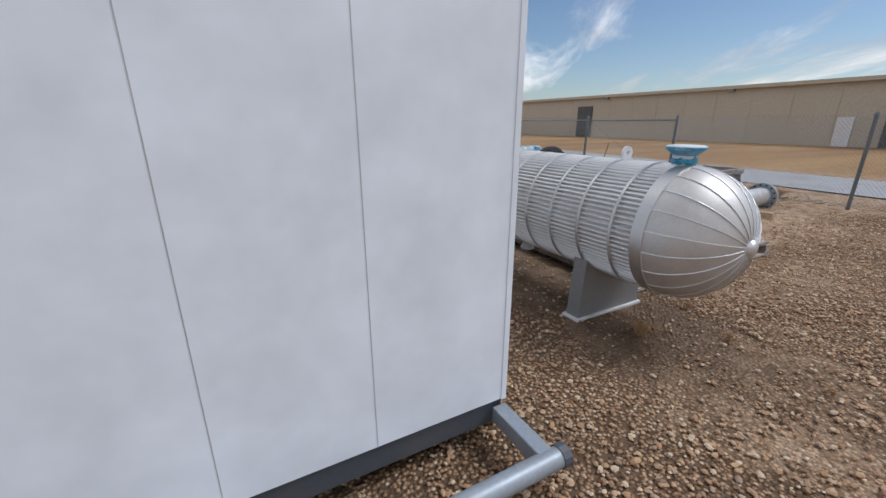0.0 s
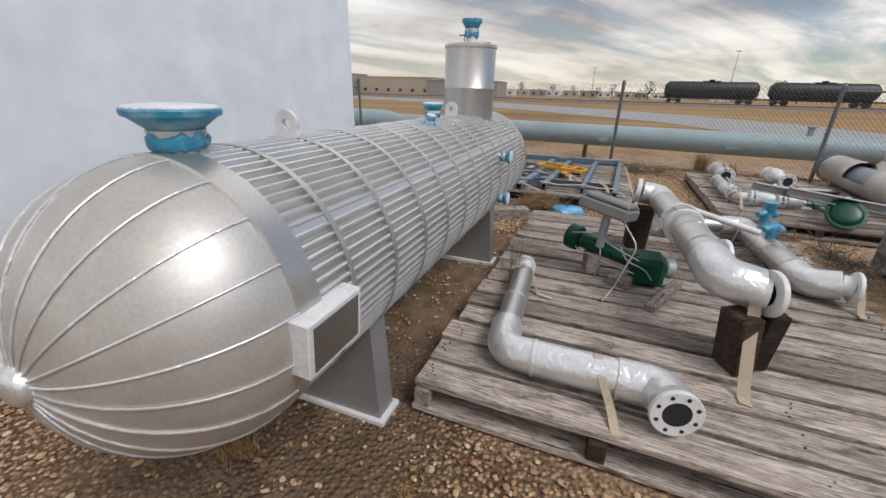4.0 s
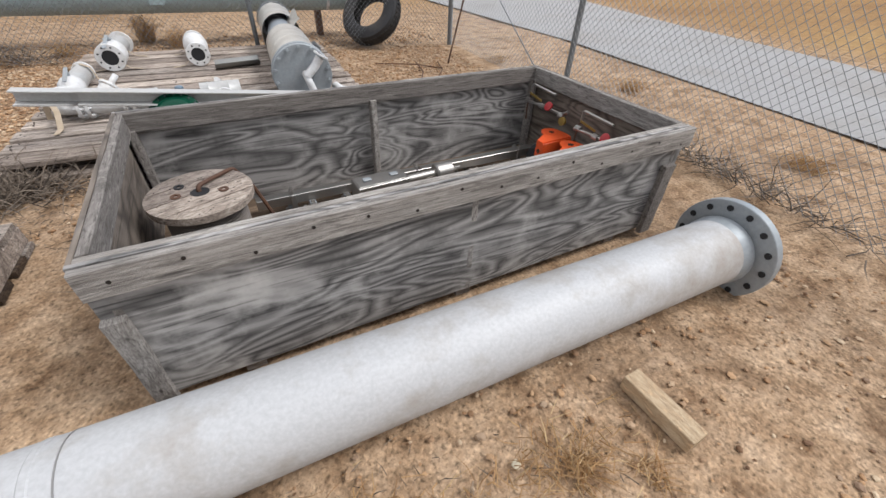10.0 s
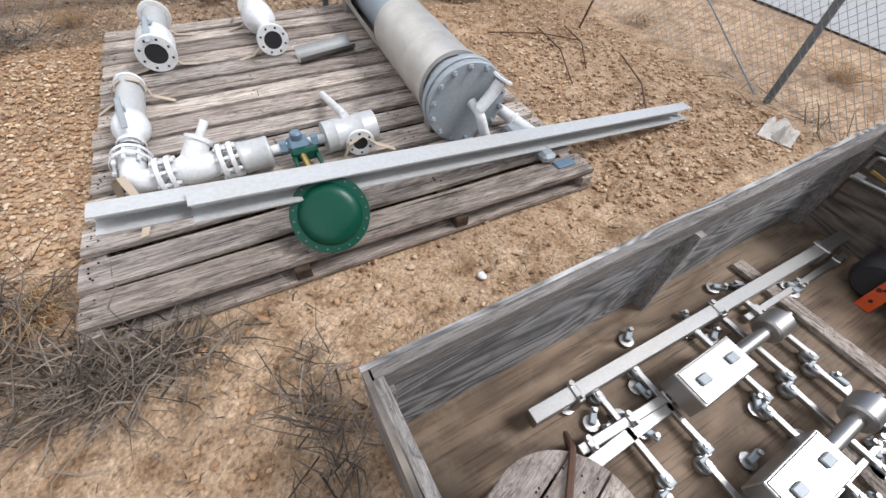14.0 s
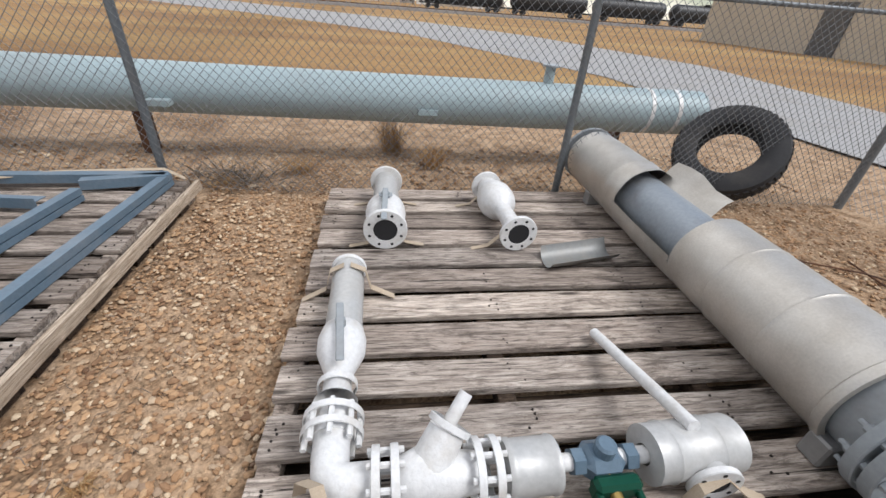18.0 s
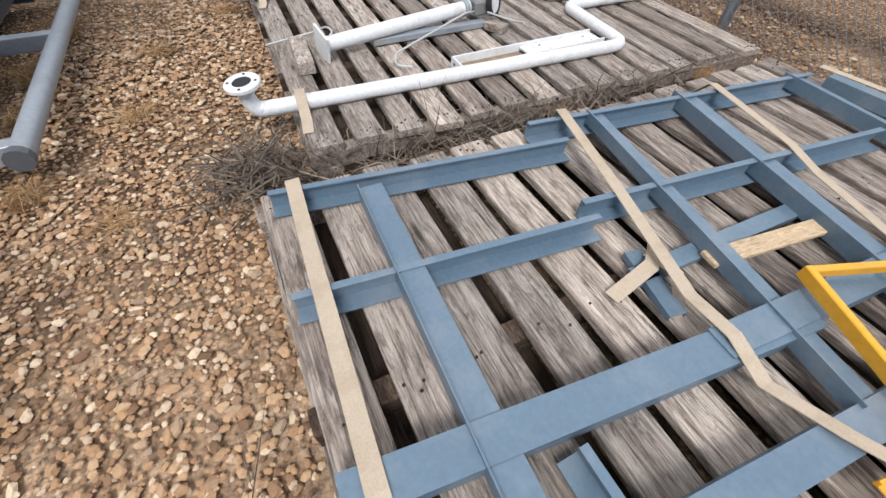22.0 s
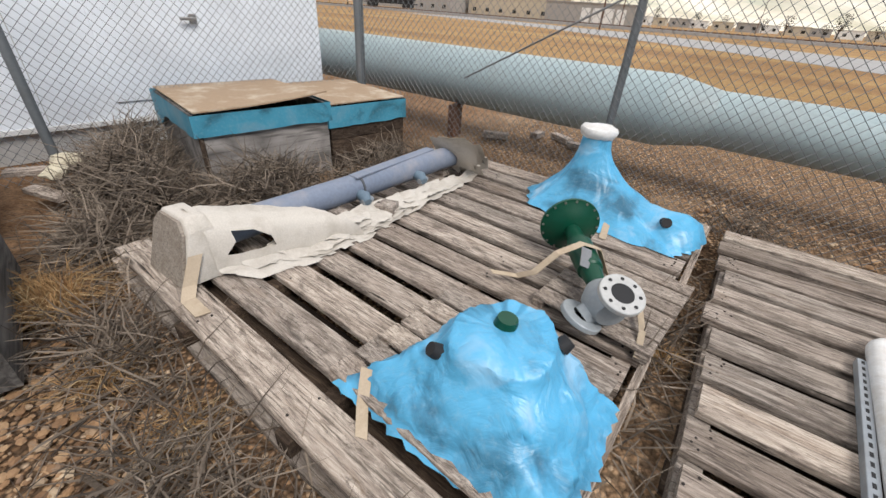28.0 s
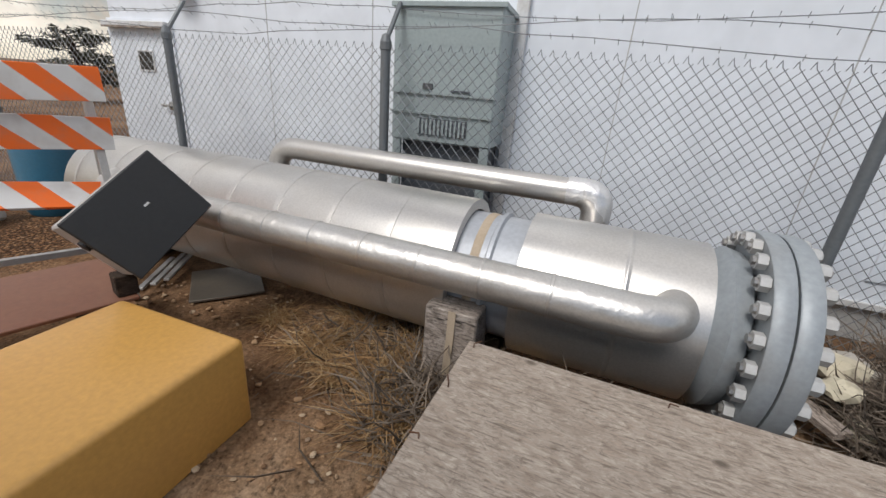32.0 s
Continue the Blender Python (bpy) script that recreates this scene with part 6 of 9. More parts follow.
        part("front_web", box(B(), (0.012, -0.012, 0.20), (0.288, -0.002, 0.332), None, 0.002), M_ORANGE, t)
        part("roller", lathe(B(), [(0, -0.12), (0.10, -0.12), (0.125, -0.08), (0.125, 0.08), (0.10, 0.12), (0, 0.12)], 28, pose(0.15, 0.09, 0.15, 0, 90, 0)), M_RUBBER, t, "black rubber roller", 40)
        part("axle", cyl(B(), (0.0, 0.05, 0.15), (0.30, 0.05, 0.15), 0.016, 8), M_RUST, t)
    # valve manifolds on the end panel
    for k, (y, z) in enumerate(((1.05, 0.63), (0.42, 0.60))):
        t = thing("valve_manifold", "small steel pipe manifold with red handwheel and brass levers", "valve manifold", m @ pose(3.02, y, z), "valve manifolds")
        part("pipe", sweep(B(), [(-0.02, 0.34, -0.02), (-0.02, 0.34, 0.06), (-0.02, 0.04, 0.05)], 0.011, 8, 0.03), M_STAINLESS, t, "", 60)
        part("pipe", sweep(B(), [(-0.06, 0.36, -0.08), (-0.05, 0.2, -0.07), (-0.05, -0.10, -0.06), (-0.05, -0.16, -0.02)], 0.012, 8, 0.03), M_STAINLESS, t, "", 60)
        for yy in (0.30, 0.12, -0.12):
            part("fitting", cyl(B(), (-0.05, yy, -0.07), (-0.05, yy + 0.05, -0.07), 0.022, 8), M_STAINLESS, t)
        w = part("handwheel", lathe(B(), [(0.0, 0), (0.022, 0.004), (0.036, 0), (0.038, 0.016), (0.022, 0.02), (0, 0.02)], 10, pose(-0.09, 0.02, -0.03, 0, -60, 0)), M_RED, t, "red handwheel", 40)
        part("lever", box(B(), (-0.075, 0.14, -0.05), (-0.065, 0.30, -0.035), pose(0, 0, 0, 8, 0, 0)), M_BRASS, t, "yellow lever")
        part("gauge", lathe(B(), [(0, 0), (0.032, 0), (0.034, 0.02), (0.028, 0.022), (0, 0.018)], 18, pose(-0.08, -0.16, -0.09, 0, -80, 0)), M_BRASS, t, "brass gauge", 40)
        part("chain", sweep(B(), [(-0.03, 0.34, -0.03), (-0.03, 0.36, -0.15), (-0.03, 0.35, -0.25)], 0.006, 5), M_RUST, t)
    # long stainless rails
    for x0, x1, y, z, w in ((0.60, 3.02, 1.24, 0.16, 0.07), (0.72, 1.30, 1.04, 0.13, 0.045), (1.9, 3.04, 0.33, 0.17, 0.05), (0.55, 1.35, 0.30, 0.13, 0.05), (0.95, 2.95, 0.22, 0.16, 0.055), (1.0, 2.95, 0.40, 0.12, 0.03), (2.0, 3.0, 1.12, 0.10, 0.04)):
        t = thing("steel_rail", "bright stainless steel bar lying in the crate", "steel bar", m @ pose(x0, y, 0.08, 0, 0, rnd(-2, 2)), "steel bars")
        part("bar", box(B(), (0, -w / 2, z - 0.1), (x1 - x0, w / 2, z - 0.1 + w), None, 0.004), M_STAINLESS, t)
        for k in range(3):
            xx = (x1 - x0) * (0.1 + 0.4 * k)
            k2 = part("clamp", box(B(), (xx - 0.018, -w * 0.75, 0.0), (xx + 0.018, w * 0.75, z - 0.1 + w + 0.008), None, 0.005), M_STAINLESS, t)
            part("clamp_bolt", cyl(B(), (xx, -w * 0.5, z - 0.1 + w), (xx, -w * 0.5, z - 0.1 + w + 0.035), 0.009, 6), M_STAINLESS, k2)
            part("clamp_nut", cyl(B(), (xx, w * 0.5, z - 0.1 + w), (xx, w * 0.5, z - 0.1 + w + 0.02), 0.014, 6), M_STAINLESS, k2)
    # two trolley frames: box, motor and clusters of rollers
    for x, y in ((1.42, 1.00), (1.38, 0.55)):
        t = thing("roller_trolley", "stainless roller trolley with a square box and round motor", "roller trolley", m @ pose(x, y, 0.085, 0, 0, 2), "roller trolleys")
        part("housing", box(B(), (-0.19, -0.085, 0.09), (0.19, 0.085, 0.23), None, 0.005), M_STAINLESS, t, "square brushed box")
        part("cover", box(B(), (-0.18, -0.075, 0.2305), (0.18, 0.075, 0.236), None, 0.002), M_STAINLESS, t)
        for xx in (-0.1, 0.1):
            part("catch", box(B(), (xx - 0.03, -0.02, 0.236), (xx + 0.03, 0.02, 0.25), None, 0.004), M_GREYCAST, t)
        part("shaft", cyl(B(), (0.19, 0, 0.17), (0.46, 0.0, 0.17), 0.032, 14), M_STAINLESS, t, "", 40)
        part("motor_cap", cyl(B(), (0.44, 0, 0.17), (0.58, 0, 0.17), 0.07, 24, None, 0.01), M_STAINLESS, t, "round end cup", 40)
        part("rod", cyl(B(), (0.58, 0, 0.17), (0.66, 0, 0.17), 0.014, 8), M_STAINLESS, t)
        part("draw_bar", box(B(), (-0.75, -0.03, 0.02), (-0.19, 0.03, 0.06), None, 0.003), M_STAINLESS, t)
        for xx in (-0.45, -0.2, 0.25, 0.45, 0.66):
            part("cross_bar", box(B(), (xx - 0.015, -0.2, 0.03), (xx + 0.015, 0.2, 0.06), None, 0.003), M_STAINLESS, t)
            for yy in (-0.2, 0.2):
                w = part("roller", lathe(B(), [(0, 0), (0.036, 0), (0.04, 0.006), (0.04, 0.026), (0.036, 0.032), (0, 0.032)], 18, pose(xx, yy, 0.0)), M_STAINLESS, t, "", 40)
                part("hub_nut", cyl(B(), (xx, yy, 0.032), (xx, yy, 0.065), 0.014, 6), M_STAINLESS, w)
                part("fork", box(B(), (xx - 0.022, yy - 0.03, 0.045), (xx + 0.022, yy + 0.03, 0.058), None, 0.004), M_GREYCAST, w)
    for k in range(26):
        x, y = rnd(0.75, 2.5), rnd(0.25, 1.35)
        t = thing("swivel_fitting", "small loose stainless swivel fitting on the crate floor", "fitting", m @ pose(x, y, 0.082, 0, 0, rnd(0, 360)), "loose fittings")
        part("wheel", lathe(B(), [(0, 0), (0.035, 0), (0.038, 0.02), (0, 0.024)], 14), M_STAINLESS, t, "", 40)
        part("arm", box(B(), (-0.01, -0.015, 0.024), (0.07, 0.015, 0.045), None, 0.004), M_GREYCAST, t)
        part("nut", cyl(B(), (0.05, 0, 0.045), (0.05, 0, 0.065), 0.012, 6), M_STAINLESS, t)
    for x0, y0, x1, y1 in ((0.68, 0.12, 0.52, 0.66), (2.35, 0.05, 2.32, 1.4), (1.75, 0.1, 1.8, 0.5)):
        b = solid("loose_board", box(B(), (0, -0.045, 0), (math.hypot(x1 - x0, y1 - y0), 0.045, 0.035), None, 0.003), M_WOOD, "short weathered board inside the crate", "board", m @ pose(x0, y0, 0.082, 0, 0, math.degrees(math.atan2(y1 - y0, x1 - x0))), "loose boards")
    # torn paper sack: a ragged shell open to one side, card lining showing
    t = thing("torn_sack", "burst grey paper sack showing its torn brown card lining", "sack", pose(2.76, 3.66, 0.083, 0, 0, 15) @ Matrix.Diagonal((1.25, 1.2, 1.15, 1)))
    for name, r, mat, q0, q1, top, seed in (("paper_shell", 0.17, M_SACK, 20, 250, 1.0, 1), ("paper_fold", 0.19, M_SACK, 170, 300, 0.75, 5), ("card_lining", 0.135, M_CARD, 210, 400, 0.85, 9), ("card_flap", 0.16, M_CARD, 300, 390, 0.45, 12)):
        bm, rows = B(), []
        for j in range(9):
            v = j / 8
            row = []
            for i in range(21):
                q = radians(q0 + (q1 - q0) * i / 20)
                k = 1 + 0.30 * noise.noise(Vector((i * 0.45, j * 0.5, seed))) + 0.10 * noise.noise(Vector((i * 1.7, j * 1.3, seed)))
                rr = r * k * math.cos(v * 1.15) ** 0.6
                row.append(bm.verts.new((rr * math.cos(q) * 0.9, rr * math.sin(q) * 1.15, max(0.0, 0.22 * top * v * (1 + 0.5 * noise.noise(Vector((i * 0.6, seed, v * 2))))))))
            rows.append(row)
        for a, b in zip(rows, rows[1:]):
            for i in range(20):
                bm.faces.new((a[i], a[i + 1], b[i + 1], b[i]))
        part(name, bm, mat, t, "", 30)
    thicket((*(m @ Vector((2.95, 0.35, 0.08))),), 0.2, 0.25, 0.08, 90, TWIGS, 0.2, 0.002)


crate_things()


# ---- valves and the torn clad column on the third pallet ----
def valve_strap(x, y, s):
    strap([(x + s * 0.05, y, 0.26), (x + s * 0.14, y - 0.02, 0.19), (x + s * 0.27, y - 0.04, 0.177)], "short beige strap end stapled to the deck", 0.04, (0, 1, 0))


def gate_valve(a, b, label):
    """Clad spool, ball body and a large drilled flange at the near end."""
    t = thing("white_valve", label, "valve", pose(0, 0, 0), "white valves")
    a, b = Vector(a), Vector(b)
    d, L, m = (b - a).normalized(), (b - a).length, along(a, b)
    part("body", lathe(B(), [(0.10, 0), (0.105, 0.05), (0.12, 0.10), (0.142, 0.17), (0.150, 0.25), (0.145, 0.32), (0.12, 0.39), (0.10, 0.41)], 30, m), M_WHITE, t, "round white ball body", 50)
    part("spool", lathe(B(), [(0.10, 0.39), (0.103, 0.42), (0.103, L - 0.05), (0.08, L)], 30, m), M_PALE, t, "clad grey spool", 50)
    flange(t, a, -d, 0.155, 0.085, 0.035, 8, M_WHITE, "white drilled flange")
    flange(t, b, d, 0.14, 0.08, 0.03, 8, M_WHITE, "white drilled flange")
    q = a + d * 0.24 + Vector((0, 0, 0.14))
    part("stem", cyl(B(), q, q + Vector((0, 0, 0.05)), 0.03, 12, None, 0.006), M_GREYCAST, t, "", 40)
    part("stop_plate", box(B(), (-0.05, -0.03, 0.02), (0.05, 0.03, 0.032), Matrix.Translation(q), 0.006), M_GREYCAST, t)
    part("lever", box(B(), (-0.02, -0.31, 0), (0.02, 0.03, 0.014), Matrix.Translation(q + Vector((0.0, 0, 0.05))) @ pose(0, 0, 0, 14, 0, -3), 0.004), M_GREYCAST, t, "flat grey lever")
    for y in (a.y + 0.1, b.y - 0.12):
        for s in (-1, 1):
            valve_strap((a.x + b.x) / 2, y, s)


def globe_valve(a, b, label):
    """Far flange, bulging body, then a slim neck down to the near flange."""
    t = thing("white_valve", label, "valve", pose(0, 0, 0), "white valves")
    a, b = Vector(a), Vector(b)
    d, L, m = (b - a).normalized(), (b - a).length, along(a, b)
    part("neck", lathe(B(), [(0.085, 0), (0.075, 0.05), (0.066, 0.12), (0.066, 0.42)], 26, m), M_WHITE, t, "", 50)
    part("body", lathe(B(), [(0.066, 0.40), (0.09, 0.43), (0.135, 0.47), (0.152, 0.54), (0.152, 0.63), (0.135, 0.70), (0.10, 0.75), (0.085, L)], 30, m), M_WHITE, t, "bulging white valve body", 50)
    flange(t, a, -d, 0.14, 0.08, 0.03, 8, M_WHITE, "white drilled flange")
    flange(t, b, d, 0.135, 0.08, 0.03, 8, M_WHITE, "white drilled flange")
    for y in (a.y + 0.1, b.y - 0.08):
        valve_strap((a.x + b.x) / 2 - 0.04, y, -1)


def assembly():
    t = thing("valve_assembly", "white L-shaped valve assembly with a green actuator yoke", "valve assembly", pose(0, -0.1, 0), "white valves")
    z = 0.295
    tube_part("upright_leg", t, [(1.575, 8.14, z), (1.58, 7.62, z)], 0.092, M_PALE, 0, "clad leg")
    flange(t, (1.575, 8.17, z), (0, 1, 0), 0.105, 0.07, 0.03, 8, M_WHITE)
    part("valve_ball", lathe(B(), [(0.07, 0), (0.10, 0.03), (0.115, 0.10), (0.112, 0.17), (0.085, 0.24), (0.06, 0.30), (0.06, 0.40), (0.09, 0.44)], 26, along((1.58, 7.64, z), (1.58, 7.2, z))), M_WHITE, t, "white ball body", 50)
    part("lever_bar", box(B(), (-0.018, -0.20, 0), (0.018, 0.12, 0.012), Matrix.Translation((1.58, 7.52, z + 0.14)) @ pose(0, 0, 0, 10, 0, 4), 0.004), M_GREYCAST, t, "flat grey lever")
    part("lever_stem", cyl(B(), (1.58, 7.54, z + 0.08), (1.58, 7.54, z + 0.15), 0.025, 12), M_GREYCAST, t)
    for y in (7.28, 7.12, 7.05):
        ring(t, (1.58, y, z), (0, 1, 0), 0.085 if y > 7.2 else 0.118, 0.03, M_WHITE, "flange")
    bolts_ring(t, (1.58, 7.0, z), (0, 1, 0), 0.10, 8, 0.012, 0.15, M_WHITE)
    tube_part("tee", t, [(1.58, 7.16, z), (1.58, 7.04, z)], 0.075, M_WHITE)
    tube_part("elbow", t, [(1.58, 7.06, z), (1.585, 6.865, z), (1.74, 6.865, z)], 0.068, M_WHITE, 0.12)
    for x in (1.745, 1.81, 2.10, 2.165):
        ring(t, (x, 6.865, z), (1, 0, 0), 0.118, 0.03, M_WHITE, "flange")
    for x in (1.735, 2.09):
        bolts_ring(t, (x - 0.02, 6.865, z), (1, 0, 0), 0.098, 8, 0.012, 0.13, M_WHITE)
    tube_part("strainer", t, [(1.82, 6.865, z), (1.90, 6.865, z + 0.01), (2.0, 6.865, z), (2.10, 6.865, z)], [0.07, 0.10, 0.085, 0.07], M_WHITE, 0, "bulging white strainer")
    tube_part("strainer_leg", t, [(1.92, 6.865, z + 0.02), (2.0, 6.96, z + 0.12)], [0.08, 0.068], M_WHITE)
    ring(t, (2.01, 6.97, z + 0.13), (0.64, 0.7, 0.7), 0.082, 0.025, M_WHITE, "strainer_cap")
    tube_part("plug", t, [(2.01, 6.98, z + 0.13), (2.08, 7.05, z + 0.2)], 0.026, M_WHITE)
    part("clad_body", lathe(B(), [(0.05, 0), (0.10, 0.002), (0.104, 0.012), (0.104, 0.028), (0.10, 0.034), (0.10, 0.17), (0.105, 0.18), (0.10, 0.195), (0.05, 0.2)], 30, along((2.20, 6.865, z), (2.42, 6.865, z))), M_PALE, t, "clad section", 50)
    part("bonnet", box(B(), (2.50, 6.80, z - 0.06), (2.66, 6.93, z + 0.05), None, 0.03), M_STEELBLUE, t, "blue-grey bonnet")
    part("bonnet_cap", cyl(B(), (2.58, 6.865, z + 0.04), (2.58, 6.865, z + 0.10), 0.04, 16, None, 0.01), M_STEELBLUE, t)
    for x in (2.46, 2.67):
        part("hex_union", cyl(B(), (x, 6.865, z), (x + 0.045, 6.865, z), 0.05, 6), M_STEELBLUE, t)
    tube_part("stem_pipe", t, [(2.4, 6.865, z), (2.80, 6.865, z)], 0.032, M_WHITE)
    part("clad_body", lathe(B(), [(0.04, 0), (0.11, 0.004), (0.11, 0.07), (0.115, 0.08), (0.11, 0.09), (0.11, 0.26), (0.115, 0.27), (0.11, 0.28), (0.11, 0.376), (0.04, 0.38)], 30, along((2.76, 6.865, z), (3.14, 6.88, z))), M_PALE, t, "clad section", 50)
    tube_part("outlet", t, [(2.98, 6.88, z), (2.98, 6.76, z)], 0.06, M_PALE)
    flange(t, (2.98, 6.73, z - 0.02), (-0.1, -1, 0), 0.10, 0.05, 0.026, 6, M_WHITE)
    solid("white_tube", cyl(B(), (2.935, 6.78, 0.42), (2.94, 7.50, 0.21), 0.028, 12), M_WHITE, "straight white tube propped on the valve", "tube", smooth=40)
    # actuator yoke and diaphragm case
    for s in (-1, 1):
        part("yoke_bar", box(B(), (2.60 + s * 0.075 - 0.012, 6.26, 0.26), (2.60 + s * 0.075 + 0.012, 6.80, 0.29), None, 0.005), M_GREEN, t, "green yoke bar")
    part("yoke_head", box(B(), (2.51, 6.74, 0.23), (2.69, 6.80, 0.32), None, 0.015), M_GREEN, t)
    part("spindle", cyl(B(), (2.60, 6.2, 0.275), (2.58, 6.8, 0.285), 0.022, 12), M_BRASS, t, "", 40)
    d = Vector((-0.10, -0.74, 0.66)).normalized()
    p = Vector((2.575, 6.05, 0.36))
    prof = [(0, 0.056), (0.07, 0.055), (0.11, 0.052), (0.138, 0.046), (0.156, 0.036), (0.168, 0.023), (0.176, 0.012), (0.218, 0.010), (0.22, 0.0), (0.218, -0.012), (0.178, -0.014), (0.13, -0.05), (0.06, -0.08), (0, -0.08)]
    c = part("diaphragm_case", lathe(B(), prof, 40, along(p, p + d)), M_GREEN, t, "round glossy green diaphragm case", 40)
    bolts_ring(c, p + d * 0.010, d, 0.199, 20, 0.007, 0.010, M_SKID)
    part("case_neck", cyl(B(), p - d * 0.07, Vector((2.60, 6.30, 0.275)), 0.05, 16), M_GREEN, t)
    strap([(1.47, 6.8, 0.19), (1.50, 6.77, 0.33), (1.56, 6.72, 0.385), (1.60, 6.62, 0.30), (1.60, 6.50, 0.19), (1.58, 6.4, 0.18)], side=(1, 0.2, 0))
    for s in (-1, 1):
        strap([(1.575 + s * 0.02, 7.95, 0.40), (1.575 + s * 0.10, 7.95, 0.36), (1.575 + s * 0.13, 7.94, 0.24), (1.575 + s * 0.27, 7.92, 0.178)], side=(0, 1, 0))
    strap([(2.83, 6.6, 0.18), (2.90, 6.62, 0.3), (3.0, 6.64, 0.33), (3.1, 6.62, 0.24), (3.22, 6.6, 0.18)], side=(0.1, 1, 0))


def torn_column():
    t = thing("clad_column", "large clad column with torn open sheet and a bolted end cover", "column", pose(0, 0, 0))
    a, b = Vector((3.76, 6.52, 0.46)), Vector((3.95, 9.85, 0.46))
    d = (b - a).normalized()
    m = along(a, b)
    L = (b - a).length
    r = 0.265
    part("cladding", lathe(B(), [(r - 0.02, 0.235), (r + 0.012, 0.235), (r + 0.014, 0.25), (r + 0.012, 0.275), (r, 0.285), (r, 0.295), (r, 0.612), (r, 0.62), (r + 0.004, 0.63), (r, 0.64), (r, 0.648), (r, 0.992), (r, 1.0), (r + 0.004, 1.01), (r, 1.02), (r, 1.028), (r, 1.35), (r, 1.36), (r - 0.012, 1.36)], 44, m), M_CLAD_TAN, t, "smooth tan-tinted aluminium sheet", 40)
    part("inner_pipe", lathe(B(), [(0.19, 1.2), (0.19, L - 0.1)], 40, m), M_COLUMNPIPE, t, "exposed grey pipe", 40)

    def sheet(name, rows_at, q0, q1, k, material, label, bend=0.0):
        """A strip of curved sheet round the pipe between two angles, its edges ragged."""
        bm, rows = B(), []
        for j, (h, rr) in enumerate(rows_at):
            row = []
            for i in range(k + 1):
                q = q0 + (q1 - q0) * i / k
                slant = (bend * math.sin(q) + 0.02 * noise.noise(Vector((i * 0.8, j, 3)))) if j == 0 else 0
                w = rr + 0.008 * noise.noise(Vector((i * 0.5, h * 4, 0)))
                row.append(bm.verts.new(m @ Vector((w * math.cos(q), w * math.sin(q), h + slant))))
            rows.append(row)
        for p, q in zip(rows, rows[1:]):
            for i in range(k):
                bm.faces.new((p[i], p[i + 1], q[i + 1], q[i]))
        return part(name, bm, material, t, label, 50)
    ex, ey = m.to_3x3() @ Vector((1, 0, 0)), m.to_3x3() @ Vector((0, 1, 0))

    def turn(x, z):
        """Angle round the column at which it faces this way across its axis."""
        return math.atan2(ey.x * x + ey.z * z, ex.x * x + ex.z * z)
    up, west = turn(0, 1), turn(-1, 0)
    way = 1 if math.sin(west - up) > 0 else -1
    sheet("far_sheet", [(2.16, r), (2.35, r), (2.37, r + 0.006), (2.39, r), (2.8, r), (L - 0.12, r)], up - math.pi, up + math.pi, 40, M_CLAD_TAN, "crumpled sheet")
    sheet("torn_sheet", [(1.36, r), (1.6, r + 0.01), (1.9, r + 0.004), (2.17, r)], up + way * 1.6, up + way * 3.9, 18, M_CLAD_TAN, "torn sheet hanging open")
    f1 = flange(t, b, d, 0.275, 0.19, 0.04, 14, M_GREYCAST, "far drilled flange")
    part("end_ring", lathe(B(), [(0.20, 0.06), (0.30, 0.06), (0.305, 0.065), (0.305, 0.105), (0.20, 0.11)], 44, m), M_GREYCAST, t, "", 40)
    part("neck", lathe(B(), [(0.24, 0.10), (0.232, 0.13), (0.23, 0.27)], 44, m), M_GREYCAST, t, "", 40)
    for i in range(14):
        w = 2 * math.pi * (i + 0.5) / 14
        e = m.to_3x3() @ Vector((0.272 * math.cos(w), 0.272 * math.sin(w), 0))
        bm = cyl(B(), a + e - d * 0.05, a + e + d * 0.155, 0.011, 8)
        for q in (0.105, 0.042, -0.034):
            cyl(bm, a + e + d * q, a + e + d * (q + 0.022), 0.021, 6)
        part("stud_bolt", bm, M_GREYCAST, t)
    c = part("end_cover", lathe(B(), [(0, -0.01), (0.295, -0.01), (0.30, -0.005), (0.30, 0.04), (0.2, 0.045)], 44, m), M_GREYCAST, t, "flat grey bolted cover", 40)
    q = a + Vector((0.02, -0.03, 0.02))
    part("cover_pipe", sweep(B(), [q, q + Vector((0.0, -0.12, -0.02)), q + Vector((0.06, -0.13, -0.20)), q + Vector((0.10, -0.13, -0.27))], 0.036, 14, 0.06), M_WHITE, c, "white bent pipe", 50)
    part("cover_pipe", sweep(B(), [q + Vector((0, -0.10, 0.0)), q + Vector((0.1, -0.1, 0.10)), q + Vector((0.15, -0.10, 0.17))], 0.042, 14), M_WHITE, c, "white branch", 50)
    flange(c, q + Vector((0.17, -0.10, 0.20)), (0.55, 0, 0.83), 0.075, 0.045, 0.02, 6, M_WHITE)
    part("cover_valve", box(B(), (4.05, 6.28, 0.185), (4.25, 6.44, 0.27), None, 0.02), M_GREYCAST, c)
    part("drain_pipe", cyl(B(), (4.10, 6.60, 0.30), (4.25, 6.22, 0.225), 0.045, 16), M_WHITE, t, "white drain pipe", 40)
    flange(t, (4.16, 6.44, 0.27), (0.36, -0.9, -0.2), 0.06, 0.03, 0.02, 0, M_WHITE, "", "collar", False)
    v = part("drain_valve", box(B(), (4.12, 5.98, 0.172), (4.24, 6.12, 0.25), None, 0.025), M_GREYCAST, t, "blue-grey drain fitting")
    part("drain_tail", box(B(), (4.2, 5.90, 0.172), (4.36, 5.98, 0.19), None, 0.006), M_STEELBLUE, v)
